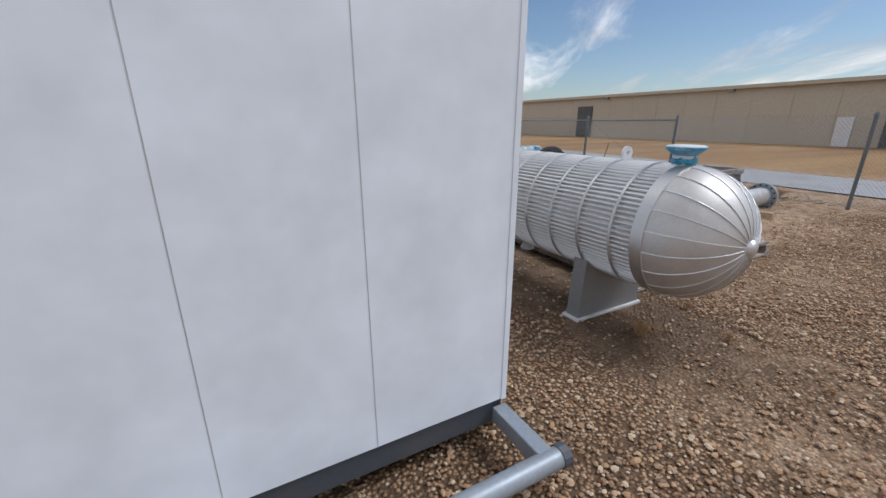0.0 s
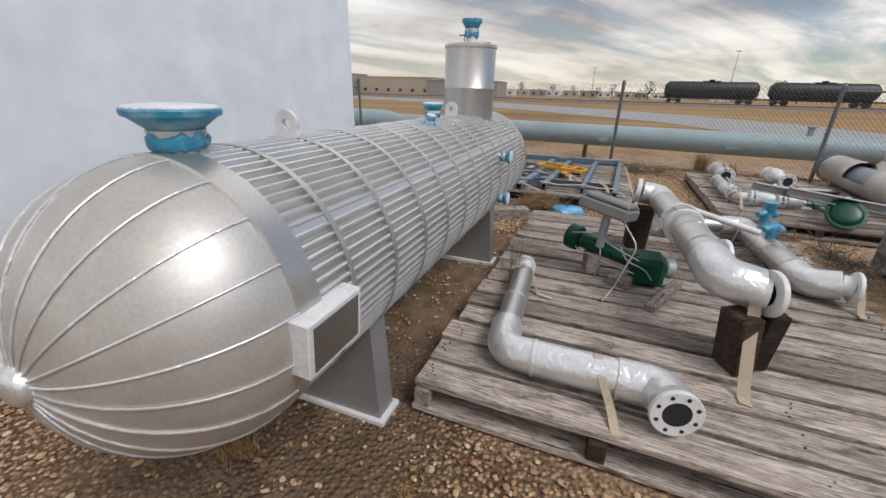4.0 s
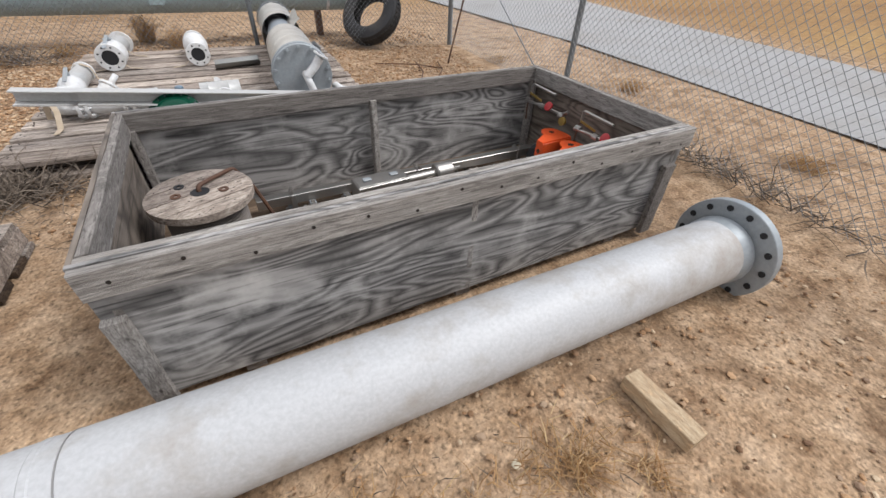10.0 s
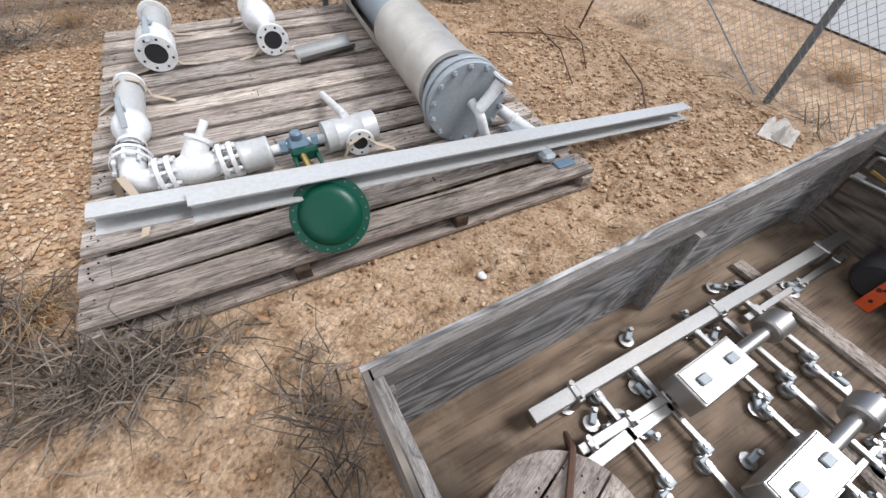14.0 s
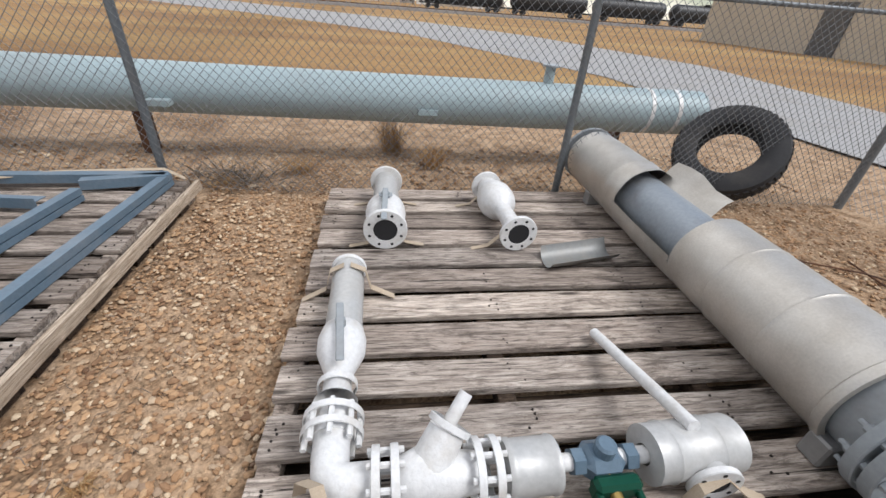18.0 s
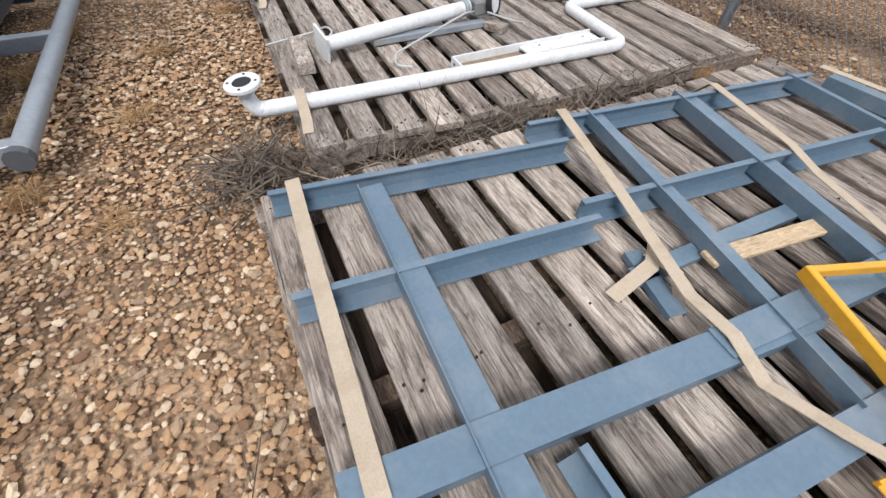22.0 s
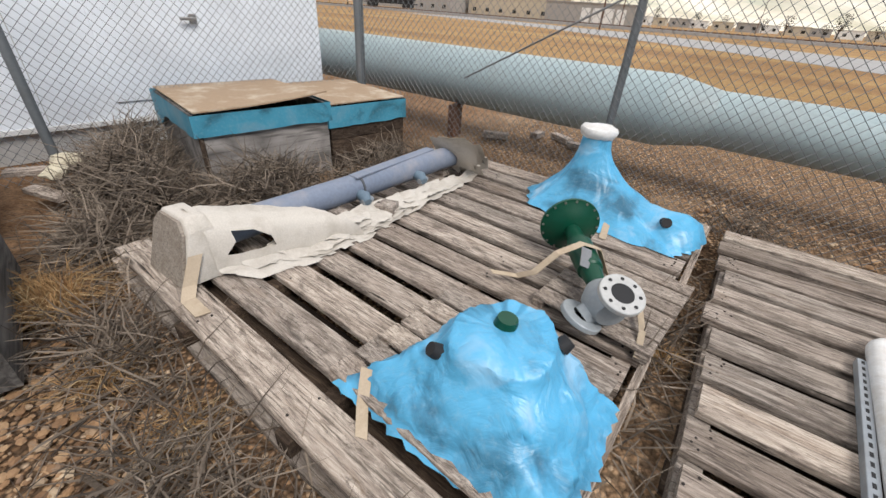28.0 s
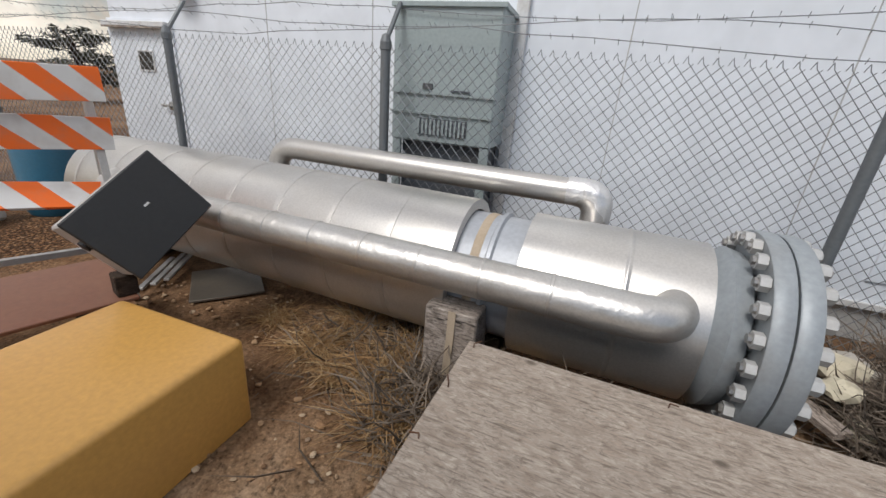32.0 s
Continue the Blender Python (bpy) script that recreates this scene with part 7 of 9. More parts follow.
    part("foot", box(B(), (3.55, 6.7, 0.17), (3.97, 6.8, 0.3), None, 0.01), M_SADDLE, t)
    part("foot", box(B(), (3.7, 9.2, 0.17), (4.1, 9.3, 0.3), None, 0.01), M_SADDLE, t)
    part("side_gauge", lathe(B(), [(0, 0), (0.05, 0), (0.055, 0.02), (0.05, 0.05), (0, 0.05)], 16, pose(4.10, 7.6, 0.50, 0, 70, 0)), M_SKID, t, "dark side fitting", 40)
    part("side_fitting", box(B(), (4.08, 7.62, 0.40), (4.2, 7.78, 0.5), None, 0.02), M_SKID, t)
    # bent flap standing off the torn edge, and a loose piece
    bm, rows = B(), []
    for i in range(8):
        f = i / 7
        rows.append([bm.verts.new((3.94 + 0.15 * f + 0.02 * math.sin(h * 6), h + 0.05, 0.60 + 0.12 * f + 0.05 * f * f * (1 if h > 8.3 else 0.5) + 0.012 * math.sin(h * 9 + i))) for h in (8.05, 8.22, 8.4, 8.55, 8.70)])
    for p, s in zip(rows, rows[1:]):
        for i in range(4):
            bm.faces.new((p[i], p[i + 1], s[i + 1], s[i]))
    part("sheet_flap", bm, M_CLAD_TAN, t, "bent loose flap of sheet", 50)
    bm, rows = B(), []
    for i in range(8):
        q = radians(200 + 140 * i / 7)
        rows.append([bm.verts.new((x, 8.22 + 0.13 * math.cos(q) + (x - 2.9) * 0.2, 0.305 + 0.13 * math.sin(q))) for x in (2.92, 3.2, 3.48)])
    for p, s in zip(rows, rows[1:]):
        for i in range(2):
            bm.faces.new((p[i], p[i + 1], s[i + 1], s[i]))
    solid("sheet_offcut", bm, M_GREYBOX, "curved grey sheet offcut lying on the deck", "sheet metal", smooth=50)


def long_beam():
    t = thing("steel_channel", "pair of long pale galvanised channels laid slantwise over the pallet", "steel channel", pose(0, 0, 0))
    for k, (x0, dz, y) in enumerate(((1.55, 0.0, 6.13), (1.95, 0.028, 6.06))):
        a, b = Vector((x0, y, 0.60 - (x0 - 1.55) * 0.128 + dz)), Vector((5.95 - k * 0.2, 6.22 - k * 0.05, 0.06 + dz + k * 0.026))
        m = Matrix.Translation(a) @ (b - a).to_track_quat("X", "Z").to_matrix().to_4x4()
        L = (b - a).length
        sec = [(-0.052, 0.046), (0.055, 0.046), (0.055, -0.062), (-0.062, -0.062), (-0.062, -0.053), (0.046, -0.053), (0.046, 0.037), (-0.052, 0.037)]
        part("channel", extrude(sec, L, m), M_PALE, t, "pale galvanised channel")


gate_valve((1.80, 8.46, 0.335), (1.82, 9.36, 0.335), "white flanged ball valve with grey lever on the pallet")
globe_valve((2.76, 8.40, 0.325), (2.72, 9.30, 0.325), "white flanged globe valve strapped to the pallet")
assembly()
torn_column()
long_beam()


def tyre():
    t = thing("truck_tyre", "worn black truck tyre leaning against the fence", "tyre", along((5.62, 9.86, 0.50), (5.00, 9.41, 1.14)))
    R, w, rim = 0.54, 0.14, 0.30
    sec = [(rim, -w * 0.8), (rim + 0.03, -w), (R - 0.09, -w * 1.02), (R - 0.02, -w * 0.9), (R, -w * 0.6), (R, w * 0.6), (R - 0.02, w * 0.9), (R - 0.09, w * 1.02), (rim + 0.03, w), (rim, w * 0.8), (rim + 0.02, w * 0.72), (R - 0.06, w * 0.7), (R - 0.05, 0), (R - 0.06, -w * 0.7), (rim + 0.02, -w * 0.72)]
    part("carcass", lathe(B(), sec, 48, None, True), M_RUBBER, t, "", 50)
    bm = B()
    for i in range(44):
        a = 2 * math.pi * i / 44
        for z in (-0.06, 0.0, 0.06):
            box(bm, (R - 0.004, -0.024, z - 0.022), (R + 0.012, 0.024, z + 0.022), Matrix.Rotation(a + (0.035 if z == 0 else 0), 4, "Z"))
    tr = part("tread", bm, M_RUBBER, t, "blocky tread")
    tr["kind"] = "stuff"


tyre()


# ---- steel frames on the second pallet ----
def channel(parent, p0, p1, z, w=0.09, h=0.10, t=0.006, lip=1, name="channel"):
    """A rolled channel from p0 to p1 with its web on top at height z."""
    a, b = Vector((*p0, z)), Vector((*p1, z))
    m = Matrix.Translation(a) @ Matrix.Rotation(math.atan2(b.y - a.y, b.x - a.x), 4, "Z")
    L = (b - a).length
    if lip < 0:
        u = 0.024
        sec = [(-w / 2, -h), (-w / 2, 0), (-w / 2 + t, 0), (-w / 2 + t, -u), (w / 2, -u), (w / 2, -u - t), (-w / 2 + t, -u - t), (-w / 2 + t, -h)]
        return part(name, extrude(sec, L, m), M_STEELBLUE, parent)
    if lip > 1:
        g = -w / 2 + 0.012
        sec = [(-w / 2, -h), (-w / 2, -0.056), (g, -0.056), (g, -0.047), (-w / 2, -0.047), (-w / 2, 0), (w / 2, 0), (w / 2, -0.047), (-g, -0.047), (-g, -0.056), (w / 2, -0.056), (w / 2, -h), (w / 2 - 0.018, -h), (w / 2 - 0.018, -0.008), (-w / 2 + 0.018, -0.008), (-w / 2 + 0.018, -h)]
        return part(name, extrude(sec, L, m), M_STEELBLUE, parent)
    sec = [(-w / 2, -h), (-w / 2, 0), (w / 2, 0), (w / 2, -0.03), (w / 2 - t, -0.03), (w / 2 - t, -t), (-w / 2 + t, -t), (-w / 2 + t, -h)]
    return part(name, extrude(sec, L, m), M_STEELBLUE, parent)


def upright_channel(parent, p0, p1, z, h=0.095, w=0.075, t=0.007, name="channel"):
    """A channel standing on its flange: web upright, flanges to the east."""
    a, b = Vector((*p0, z)), Vector((*p1, z))
    m = Matrix.Translation(a) @ Matrix.Rotation(math.atan2(b.y - a.y, b.x - a.x), 4, "Z")
    sec = [(0, 0), (0, -h), (-w, -h), (-w, -h + t), (-t, -h + t), (-t, -t), (-0.03, -t), (-0.03, 0)]
    return part(name, extrude(sec, (b - a).length, m), M_STEELBLUE, parent)


def steel_frames():
    lab = "blue-grey primed steel channel frame strapped on the pallet"
    t = thing("steel_framework", lab, "steel frame", pose(0, 0, 0), "steel frames")
    z = 0.318
    upright_channel(t, (-2.94, 6.02), (-2.74, 7.46), z)
    upright_channel(t, (-2.93, 7.34), (-2.68, 9.32), z + 0.008)
    upright_channel(t, (-2.37, 6.0), (-2.24, 7.24), z)
    upright_channel(t, (-2.33, 7.22), (-2.12, 9.06), z + 0.008)
    channel(t, (-1.71, 5.98), (-1.55, 7.6), z, 0.12, 0.10, lip=2)
    channel(t, (-1.60, 7.2), (-1.49, 9.02), z + 0.007, 0.11, 0.10, lip=2)
    channel(t, (-1.33, 6.2), (-1.12, 9.12), z, 0.10, 0.10, lip=2)
    channel(t, (-2.80, 6.43), (-1.36, 6.39), z + 0.018, 0.11, 0.09, lip=-1)
    channel(t, (-2.88, 7.74), (-1.27, 7.45), z + 0.018, 0.085, 0.07, lip=-1)
    channel(t, (-2.84, 8.37), (-1.22, 8.02), z + 0.018, 0.12, 0.085, lip=-1)
    channel(t, (-2.73, 9.2), (-0.68, 9.01), z + 0.018, 0.10, 0.08, lip=-1)
    channel(t, (-1.47, 8.38), (-1.49, 9.0), z - 0.01, 0.08, 0.06)
    channel(t, (-2.6, 9.42), (-0.05, 9.52), z + 0.0065, 0.085, 0.075)
    t = thing("steel_framework", lab, "steel frame", pose(0, 0, 0), "steel frames")
    channel(t, (-0.22, 6.02), (-0.045, 9.52), z, 0.072, 0.10, lip=2)
    channel(t, (-0.71, 6.18), (-0.56, 9.2), z, 0.072, 0.10, lip=2)
    upright_channel(t, (-1.55, 6.62), (-0.24, 6.65), z + 0.0065, 0.09, 0.08)
    channel(t, (-0.62, 9.36), (-0.02, 9.5), z + 0.0065, 0.085, 0.08)
    for p0, p1 in (((-0.86, 7.78), (-0.80, 8.64)), ((-1.0, 7.78), (-0.95, 8.68)), ((-1.95, 7.2), (-1.93, 8.25)), ((-2.05, 7.28), (-1.75, 7.22))):
        s = thing("flat_bar", "grey steel flat bar lying loose in the frame", "flat bar", pose(0, 0, 0), "flat bars")
        channel(s, p0, p1, 0.258, 0.075, 0.03)
    for p0, p1 in (((-0.95, 7.70), (-0.90, 8.45)), ((-1.88, 7.50), (-1.80, 8.15))):
        a, b = Vector((*p0, 0.268)), Vector((*p1, 0.268))
        solid("lath", box(B(), (0, -0.04, 0), ((b - a).length, 0.04, 0.02), None, 0.002), M_NEWWOOD, "pale wooden lath between the steel bars", "lath", Matrix.Translation(a) @ Matrix.Rotation(math.atan2(b.y - a.y, b.x - a.x), 4, "Z"), "laths")


def yellow_bracket():
    t = thing("yellow_bracket", "bright yellow painted steel ladder bracket on the frames", "bracket", pose(-1.67, 7.66, 0.352, 0, 1.2, -20))
    L, w = 0.92, 0.335
    for y in (0.0, w):
        part("side_rail", box(B(), (0, y - 0.014, 0.0), (L, y + 0.014, 0.055), None, 0.004), M_YELLOW, t)
    for x in (0.012, 0.49, L - 0.015):
        part("cross_rail", box(B(), (x - 0.014, 0, 0.005), (x + 0.014, w, 0.05), None, 0.004), M_YELLOW, t)
    part("plate", box(B(), (0.50, 0.02, 0.0), (0.76, w - 0.02, 0.008)), M_YELLOW, t)
    part("front_bar", box(B(), (0.68, -0.02, 0.03), (0.72, w + 0.02, 0.06), None, 0.004), M_YELLOW, t)
    part("front_bar", box(B(), (0.85, -0.02, 0.0), (0.92, w + 0.02, 0.03), None, 0.004), M_YELLOW, t)
    for x, y in ((0.54, 0.08), (0.56, 0.24), (0.60, 0.16)):
        part("threaded_rod", cyl(B(), (x, y, 0.02), (x + 0.14, y, 0.05), 0.006, 6), M_STAINLESS, t)
    for x, y in ((0.75, 0.03), (0.75, 0.31)):
        part("bolt", cyl(B(), (x, y, 0.03), (x, y, 0.06), 0.014, 6), M_STAINLESS, t)
    s = thing("yellow_bracket", "flat yellow steel cross arm under the bracket", "bracket", pose(-1.15, 7.22, 0.328, 0, 0, -10))
    part("arm", box(B(), (0, 0.0, 0), (0.09, 0.66, 0.008), None, 0.002), M_YELLOW, s)
    part("arm_lip", box(B(), (-0.008, 0.0, 0.0), (0.0, 0.66, 0.022)), M_YELLOW, s)
    part("tab", box(B(), (0.09, -0.06, -0.03), (0.17, 0.06, -0.02), None, 0.002), M_YELLOW, s)


def frame_straps():
    z = 0.326
    lab = "long beige strap over the steel frames"
    strap([(-2.99, 6.13, 0.23), (-2.95, 6.13, z + 0.006), (-2.6, 6.11, z - 0.01), (-2.34, 6.10, z + 0.006), (-1.9, 6.08, z - 0.01), (-1.68, 6.07, z + 0.004), (-1.45, 6.06, 0.25), (-1.36, 6.05, 0.226)], lab, 0.062, (0, 1, 0))
    strap([(-1.40, 6.30, 0.33), (-1.1, 6.29, 0.30), (-0.72, 6.29, z + 0.008), (-0.45, 6.28, 0.31), (-0.24, 6.24, z + 0.008), (-0.05, 6.2, 0.24), (-0.02, 6.2, 0.225)], lab, 0.07, (0.05, 1, 0))
    strap([(-3.0, 7.58, 0.23), (-2.94, 7.56, z + 0.012), (-2.3, 7.40, z + 0.006), (-1.78, 7.26, 0.32), (-1.60, 7.25, z + 0.012), (-1.45, 7.22, 0.31), (-1.25, 7.28, z + 0.01), (-1.12, 7.34, z + 0.018), (-0.95, 7.24, 0.31), (-0.76, 7.14, 0.226)], lab, 0.055, (0.2, 1, 0))
    strap([(-2.90, 8.60, 0.24), (-2.81, 8.58, z + 0.012), (-2.21, 8.43, z + 0.012), (-2.02, 8.38, 0.31), (-1.55, 8.18, z + 0.014), (-1.40, 8.12, 0.28), (-1.29, 8.07, 0.25)], lab, 0.05, (0.2, 1, 0))
    strap([(-0.98, 7.24, 0.31), (-0.96, 7.10, 0.29), (-0.94, 6.95, 0.226)], "loose beige strap end", 0.05, (1, 0, 0))
    strap([(-2.02, 7.36, 0.27), (-1.95, 7.27, 0.285), (-1.92, 7.07, 0.226)], "loose beige strap end", 0.06, (1, 0.2, 0))
    strap([(-2.0, 7.31, 0.275), (-1.88, 7.33, 0.285), (-1.75, 7.24, 0.226)], "loose beige strap end", 0.05, (0.3, 1, 0))
    strap([(-2.70, 9.46, 0.33), (-2.0, 9.55, 0.33), (-1.3, 9.40, 0.30), (-0.9, 9.52, 0.32), (-0.1, 9.60, 0.325), (0.04, 9.62, 0.23)], "thin pale strap along the frame edge", 0.03, (0, 1, 0.4))
    strap([(-0.45, 6.64, 0.336), (-0.35, 6.55, 0.30), (-0.28, 6.30, 0.23), (-0.42, 6.24, 0.224)], "loose beige strap end", 0.05, (1, 0, 0))


steel_frames(), yellow_bracket(), frame_straps()


# ---- white bent pipes and the gauge stand on the fourth pallet ----
def bent_pipe(pts, up, end, label):
    t = thing("white_bent_pipe", label, "pipe", pose(0, 0, 0), "white bent pipes")
    r = 0.045
    part("pipe", sweep(B(), [up, (up[0], up[1], up[2] - 0.08)] + pts, r, 20, 0.11), M_WHITE, t, "glossy white bent pipe", 50)
    flange(t, (up[0], up[1], up[2] + 0.022), (0.05, -0.1, 1), 0.098, 0.052, 0.024, 4, M_WHITE, "white round flange")
    e, d = Vector(pts[-1]), (Vector(pts[-1]) - Vector(pts[-2])).normalized()
    flange(t, e + d * 0.02, d, 0.085, 0.0, 0.022, 4, M_WHITE, "white round flange")


Z4 = 0.228
bent_pipe([(-5.737, 6.195, Z4), (-5.725, 6.33, Z4), (-5.50, 8.78, Z4), (-4.72, 8.76, Z4), (-4.63, 9.80, Z4)], (-5.742, 6.175, 0.360), None, "white bent pipe with flanged ends on the pallet")
bent_pipe([(-3.778, 6.085, Z4), (-3.768, 6.22, Z4), (-3.645, 8.70, Z4), (-4.46, 8.78, Z4), (-4.43, 9.82, Z4)], (-3.784, 6.055, 0.378), None, "white bent pipe with an upturned flange on the pallet")
strap([(-5.95, 6.42, 0.20), (-5.80, 6.42, 0.275), (-5.70, 6.42, 0.275), (-5.55, 6.40, 0.20), (-5.48, 6.38, 0.186)], "short beige strap over a white pipe", 0.06, (0.15, 1, 0))
strap([(-3.95, 6.36, 0.19), (-3.82, 6.34, 0.28), (-3.74, 6.33, 0.28), (-3.62, 6.32, 0.2), (-3.5, 6.30, 0.186)], "short beige strap over a white pipe", 0.06, (0.1, 1, 0))


def gauge_stand():
    t = thing("gauge_stand", "white tubular instrument stand with round gauge lying on its side", "instrument stand", pose(0, 0, 0))
    a, b = Vector((-4.37, 6.62, 0.27)), Vector((-4.56, 7.86, 0.30))
    part("tube", cyl(B(), a, b, 0.05, 20), M_WHITE, t, "white tube", 40)
    part("base_plate", box(B(), (-0.10, -0.008, -0.09), (0.10, 0.008, 0.10), Matrix.Translation(a) @ pose(0, 0, 0, 0, 12, 10)), M_WHITE, t, "square white base plate")
    part("tray", box(B(), (-4.47, 7.0, 0.19), (-4.40, 7.95, 0.235), None, 0.004), M_GREYPIPE, t, "grey cable tray")
    part("collar", lathe(B(), [(0.05, 0), (0.062, 0.004), (0.062, 0.04), (0.05, 0.044)], 18, along(b - (b - a).normalized() * 0.06, b)), M_GREYCAST, t, "", 40)
    h = part("head", box(B(), (-4.62, 7.88, 0.25), (-4.47, 8.02, 0.36), None, 0.015), M_GREYBOX, t, "grey mounting head")
    g = part("gauge", lathe(B(), [(0, 0), (0.085, 0), (0.095, 0.01), (0.095, 0.045), (0.08, 0.05), (0.078, 0.035), (0, 0.035)], 32, along((-4.50, 8.03, 0.33), (-4.38, 8.11, 0.36))), M_BLACK, t, "black gauge body", 40)
    part("dial", lathe(B(), [(0, 0.037), (0.076, 0.037)], 28, along((-4.50, 8.03, 0.33), (-4.38, 8.11, 0.36))), M_WHITE, g, "white dial")
    for pts in ([(-4.55, 7.9, 0.36), (-4.66, 7.85, 0.40), (-4.72, 7.72, 0.36), (-4.70, 7.6, 0.30)], [(-4.5, 7.95, 0.37), (-4.6, 8.02, 0.42), (-4.70, 7.98, 0.36)], [(-4.45, 7.85, 0.30), (-4.38, 7.75, 0.33), (-4.12, 7.05, 0.24), (-4.0, 7.02, 0.215), (-3.95, 7.12, 0.215)], [(-4.40, 7.95, 0.3), (-4.15, 8.05, 0.3), (-3.98, 8.0, 0.36)], [(-4.35, 6.62, 0.30), (-4.40, 6.72, 0.33), (-4.5, 6.7, 0.34), (-4.62, 6.62, 0.27), (-4.60, 6.27, 0.24)]):
        part("tubing", sweep(B(), pts, 0.0075, 8, 0.05), M_PALE, t, "thin bent tubing", 60)
    for x, y, zz in ((-4.66, 7.84, 0.38), (-4.7, 7.7, 0.34), (-4.62, 7.98, 0.38)):
        part("fitting", cyl(B(), (x - 0.02, y, zz), (x + 0.03, y, zz), 0.016, 6), M_STAINLESS, t)
    block((-4.62, 6.42, 0.18), (-4.18, 6.53, 0.265), -4, "short weathered timber block", M_WOOD)
    block((-4.42, 7.95, 0.18), (-4.25, 8.05, 0.24), 30, "short weathered timber block", M_WOOD)


def white_channel():
    t = thing("white_channel", "white U-shaped steel channel with a cut-out lying flat", "channel", pose(-3.90, 7.38, 0.185, 0, 0, 0.6))
    L, w = 1.2, 0.18
    part("side", box(B(), (0, 0, 0), (0.012, L, 0.075), None, 0.002), M_WHITE, t)
    part("side", box(B(), (w - 0.012, 0, 0), (w, L, 0.075), None, 0.002), M_WHITE, t)
    part("end", box(B(), (0.012, 0, 0), (w - 0.012, 0.012, 0.075)), M_WHITE, t)
    part("floor", box(B(), (0.012, 0.55, 0.04), (w - 0.012, L, 0.052)), M_WHITE, t)
    part("silt", box(B(), (0.012, 0.012, 0.004), (w - 0.012, 0.55, 0.02)), M_SILT, t, "dried brown silt in the cut-out")
    for x, y in ((0.05, 0.7), (0.13, 0.75), (0.05, 1.1), (0.13, 1.12)):
        part("hole", cyl(B(), (x, y, 0.05), (x, y, 0.0535), 0.009, 10), M_BLACK, t)
    for x in (0.05, 0.13):
        part("hole", cyl(B(), (x, -0.001, 0.04), (x, 0.003, 0.04), 0.011, 10), M_BLACK, t)
    s = thing("perforated_strut", "grey perforated steel strut lying along the white pipe", "strut", pose(-5.745, 7.0, 0.183, 0, 0, 84))
    part("strut", box(B(), (0, -0.02, 0), (1.58, 0.02, 0.04), None, 0.002), M_GREYPIPE, s)
    for i in range(30):
        part("slot", box(B(), (0.03 + i * 0.052, -0.006, 0.0395), (0.055 + i * 0.052, 0.006, 0.0412)), M_BLACK, s)


gauge_stand(), white_channel()


# ---- wrapped valves, torn canvas and the grey pipe on the fifth pallet ----
def drape(name, base, top, h, z0, mat, label, seed=1, n=30, rows=12, sharp=1.7, rough=0.05):
    """Film pulled over something: from a ragged foot outline up to a smaller top."""
    rng = random.Random(seed)
    bm, rings = B(), []
    c0 = Vector((sum(p[0] for p in base) / len(base), sum(p[1] for p in base) / len(base)))
    foot = []
    for i in range(n):
        t = i / n * len(base)
        a, b = Vector(base[int(t) % len(base)]), Vector(base[(int(t) + 1) % len(base)])
        foot.append(a.lerp(b, t - int(t)))
    for j in range(rows + 1):
        s = j / rows
        ring_v = []
        for i in range(n):
            ang = math.atan2(foot[i].y - c0.y, foot[i].x - c0.x)
            tp = Vector((top[0] + top[2] * math.cos(ang), top[1] + top[2] * math.sin(ang)))
            k = s ** (1 / sharp)
            p = foot[i].lerp(tp, k)
            fold = rough * math.sin(i * 2.9 + seed) * (1 - s) + rough * 0.8 * noise.noise(Vector((i * 0.7, j * 0.6, seed)))
            d = (p - Vector(top[:2]))
            if d.length > 1e-4:
                p = p + d.normalized() * fold
            q = Vector((p.x * 7, p.y * 7, s * 3 + seed))
            p = p + Vector((noise.noise(q), noise.noise(q + Vector((9, 3, 1))))) * rough * 2.2 * (1 if 0 < j else 0.4)
            crease = abs(noise.noise(Vector((p.x * 5.5 + seed, p.y * 5.5, s * 2.0)))) - 0.2
            p = p + (p - Vector(top[:2])) * (0.17 * crease * (1 - 0.6 * s) * (1 if j else 0.3))
            z = z0 + h * s + 0.035 * noise.noise(Vector((p.x * 9, p.y * 9, seed + 5))) * (1 if 0 < j else 0.1)
            ring_v.append(bm.verts.new((p.x, p.y, z)))
        rings.append(ring_v)
    for a, b in zip(rings, rings[1:]):
        for i in range(n):
            bm.faces.new((a[i], a[(i + 1) % n], b[(i + 1) % n], b[i]))
    cap = bm.verts.new((top[0], top[1], z0 + h * 1.02))
    for i in range(n):
        bm.faces.new((rings[-1][i], rings[-1][(i + 1) % n], cap))
    ob = solid(name, bm, mat, label, "wrapped valve", smooth=70)
    return ob


def small_pallet(x, y, rz, lx, ly, z0):
    p = thing("small_pallet", "small square wooden skid under a wrapped valve", "skid", pose(x, y, z0, 0, 0, rz), "small skids")
    for i in range(6):
        board(p, pose(lx / 2, ly * (i + 0.5) / 6, 0.052), lx, ly / 6 - 0.02, 0.022, M_WOOD_B, "slat", i)
    for xx in (0.03, lx - 0.03):
        q = part("runner", box(B(), (-0.03, 0, 0), (0.03, ly, 0.04), None, 0.003), M_WOOD_B, p)
        q.matrix_local = pose(xx, 0, 0)
    return p


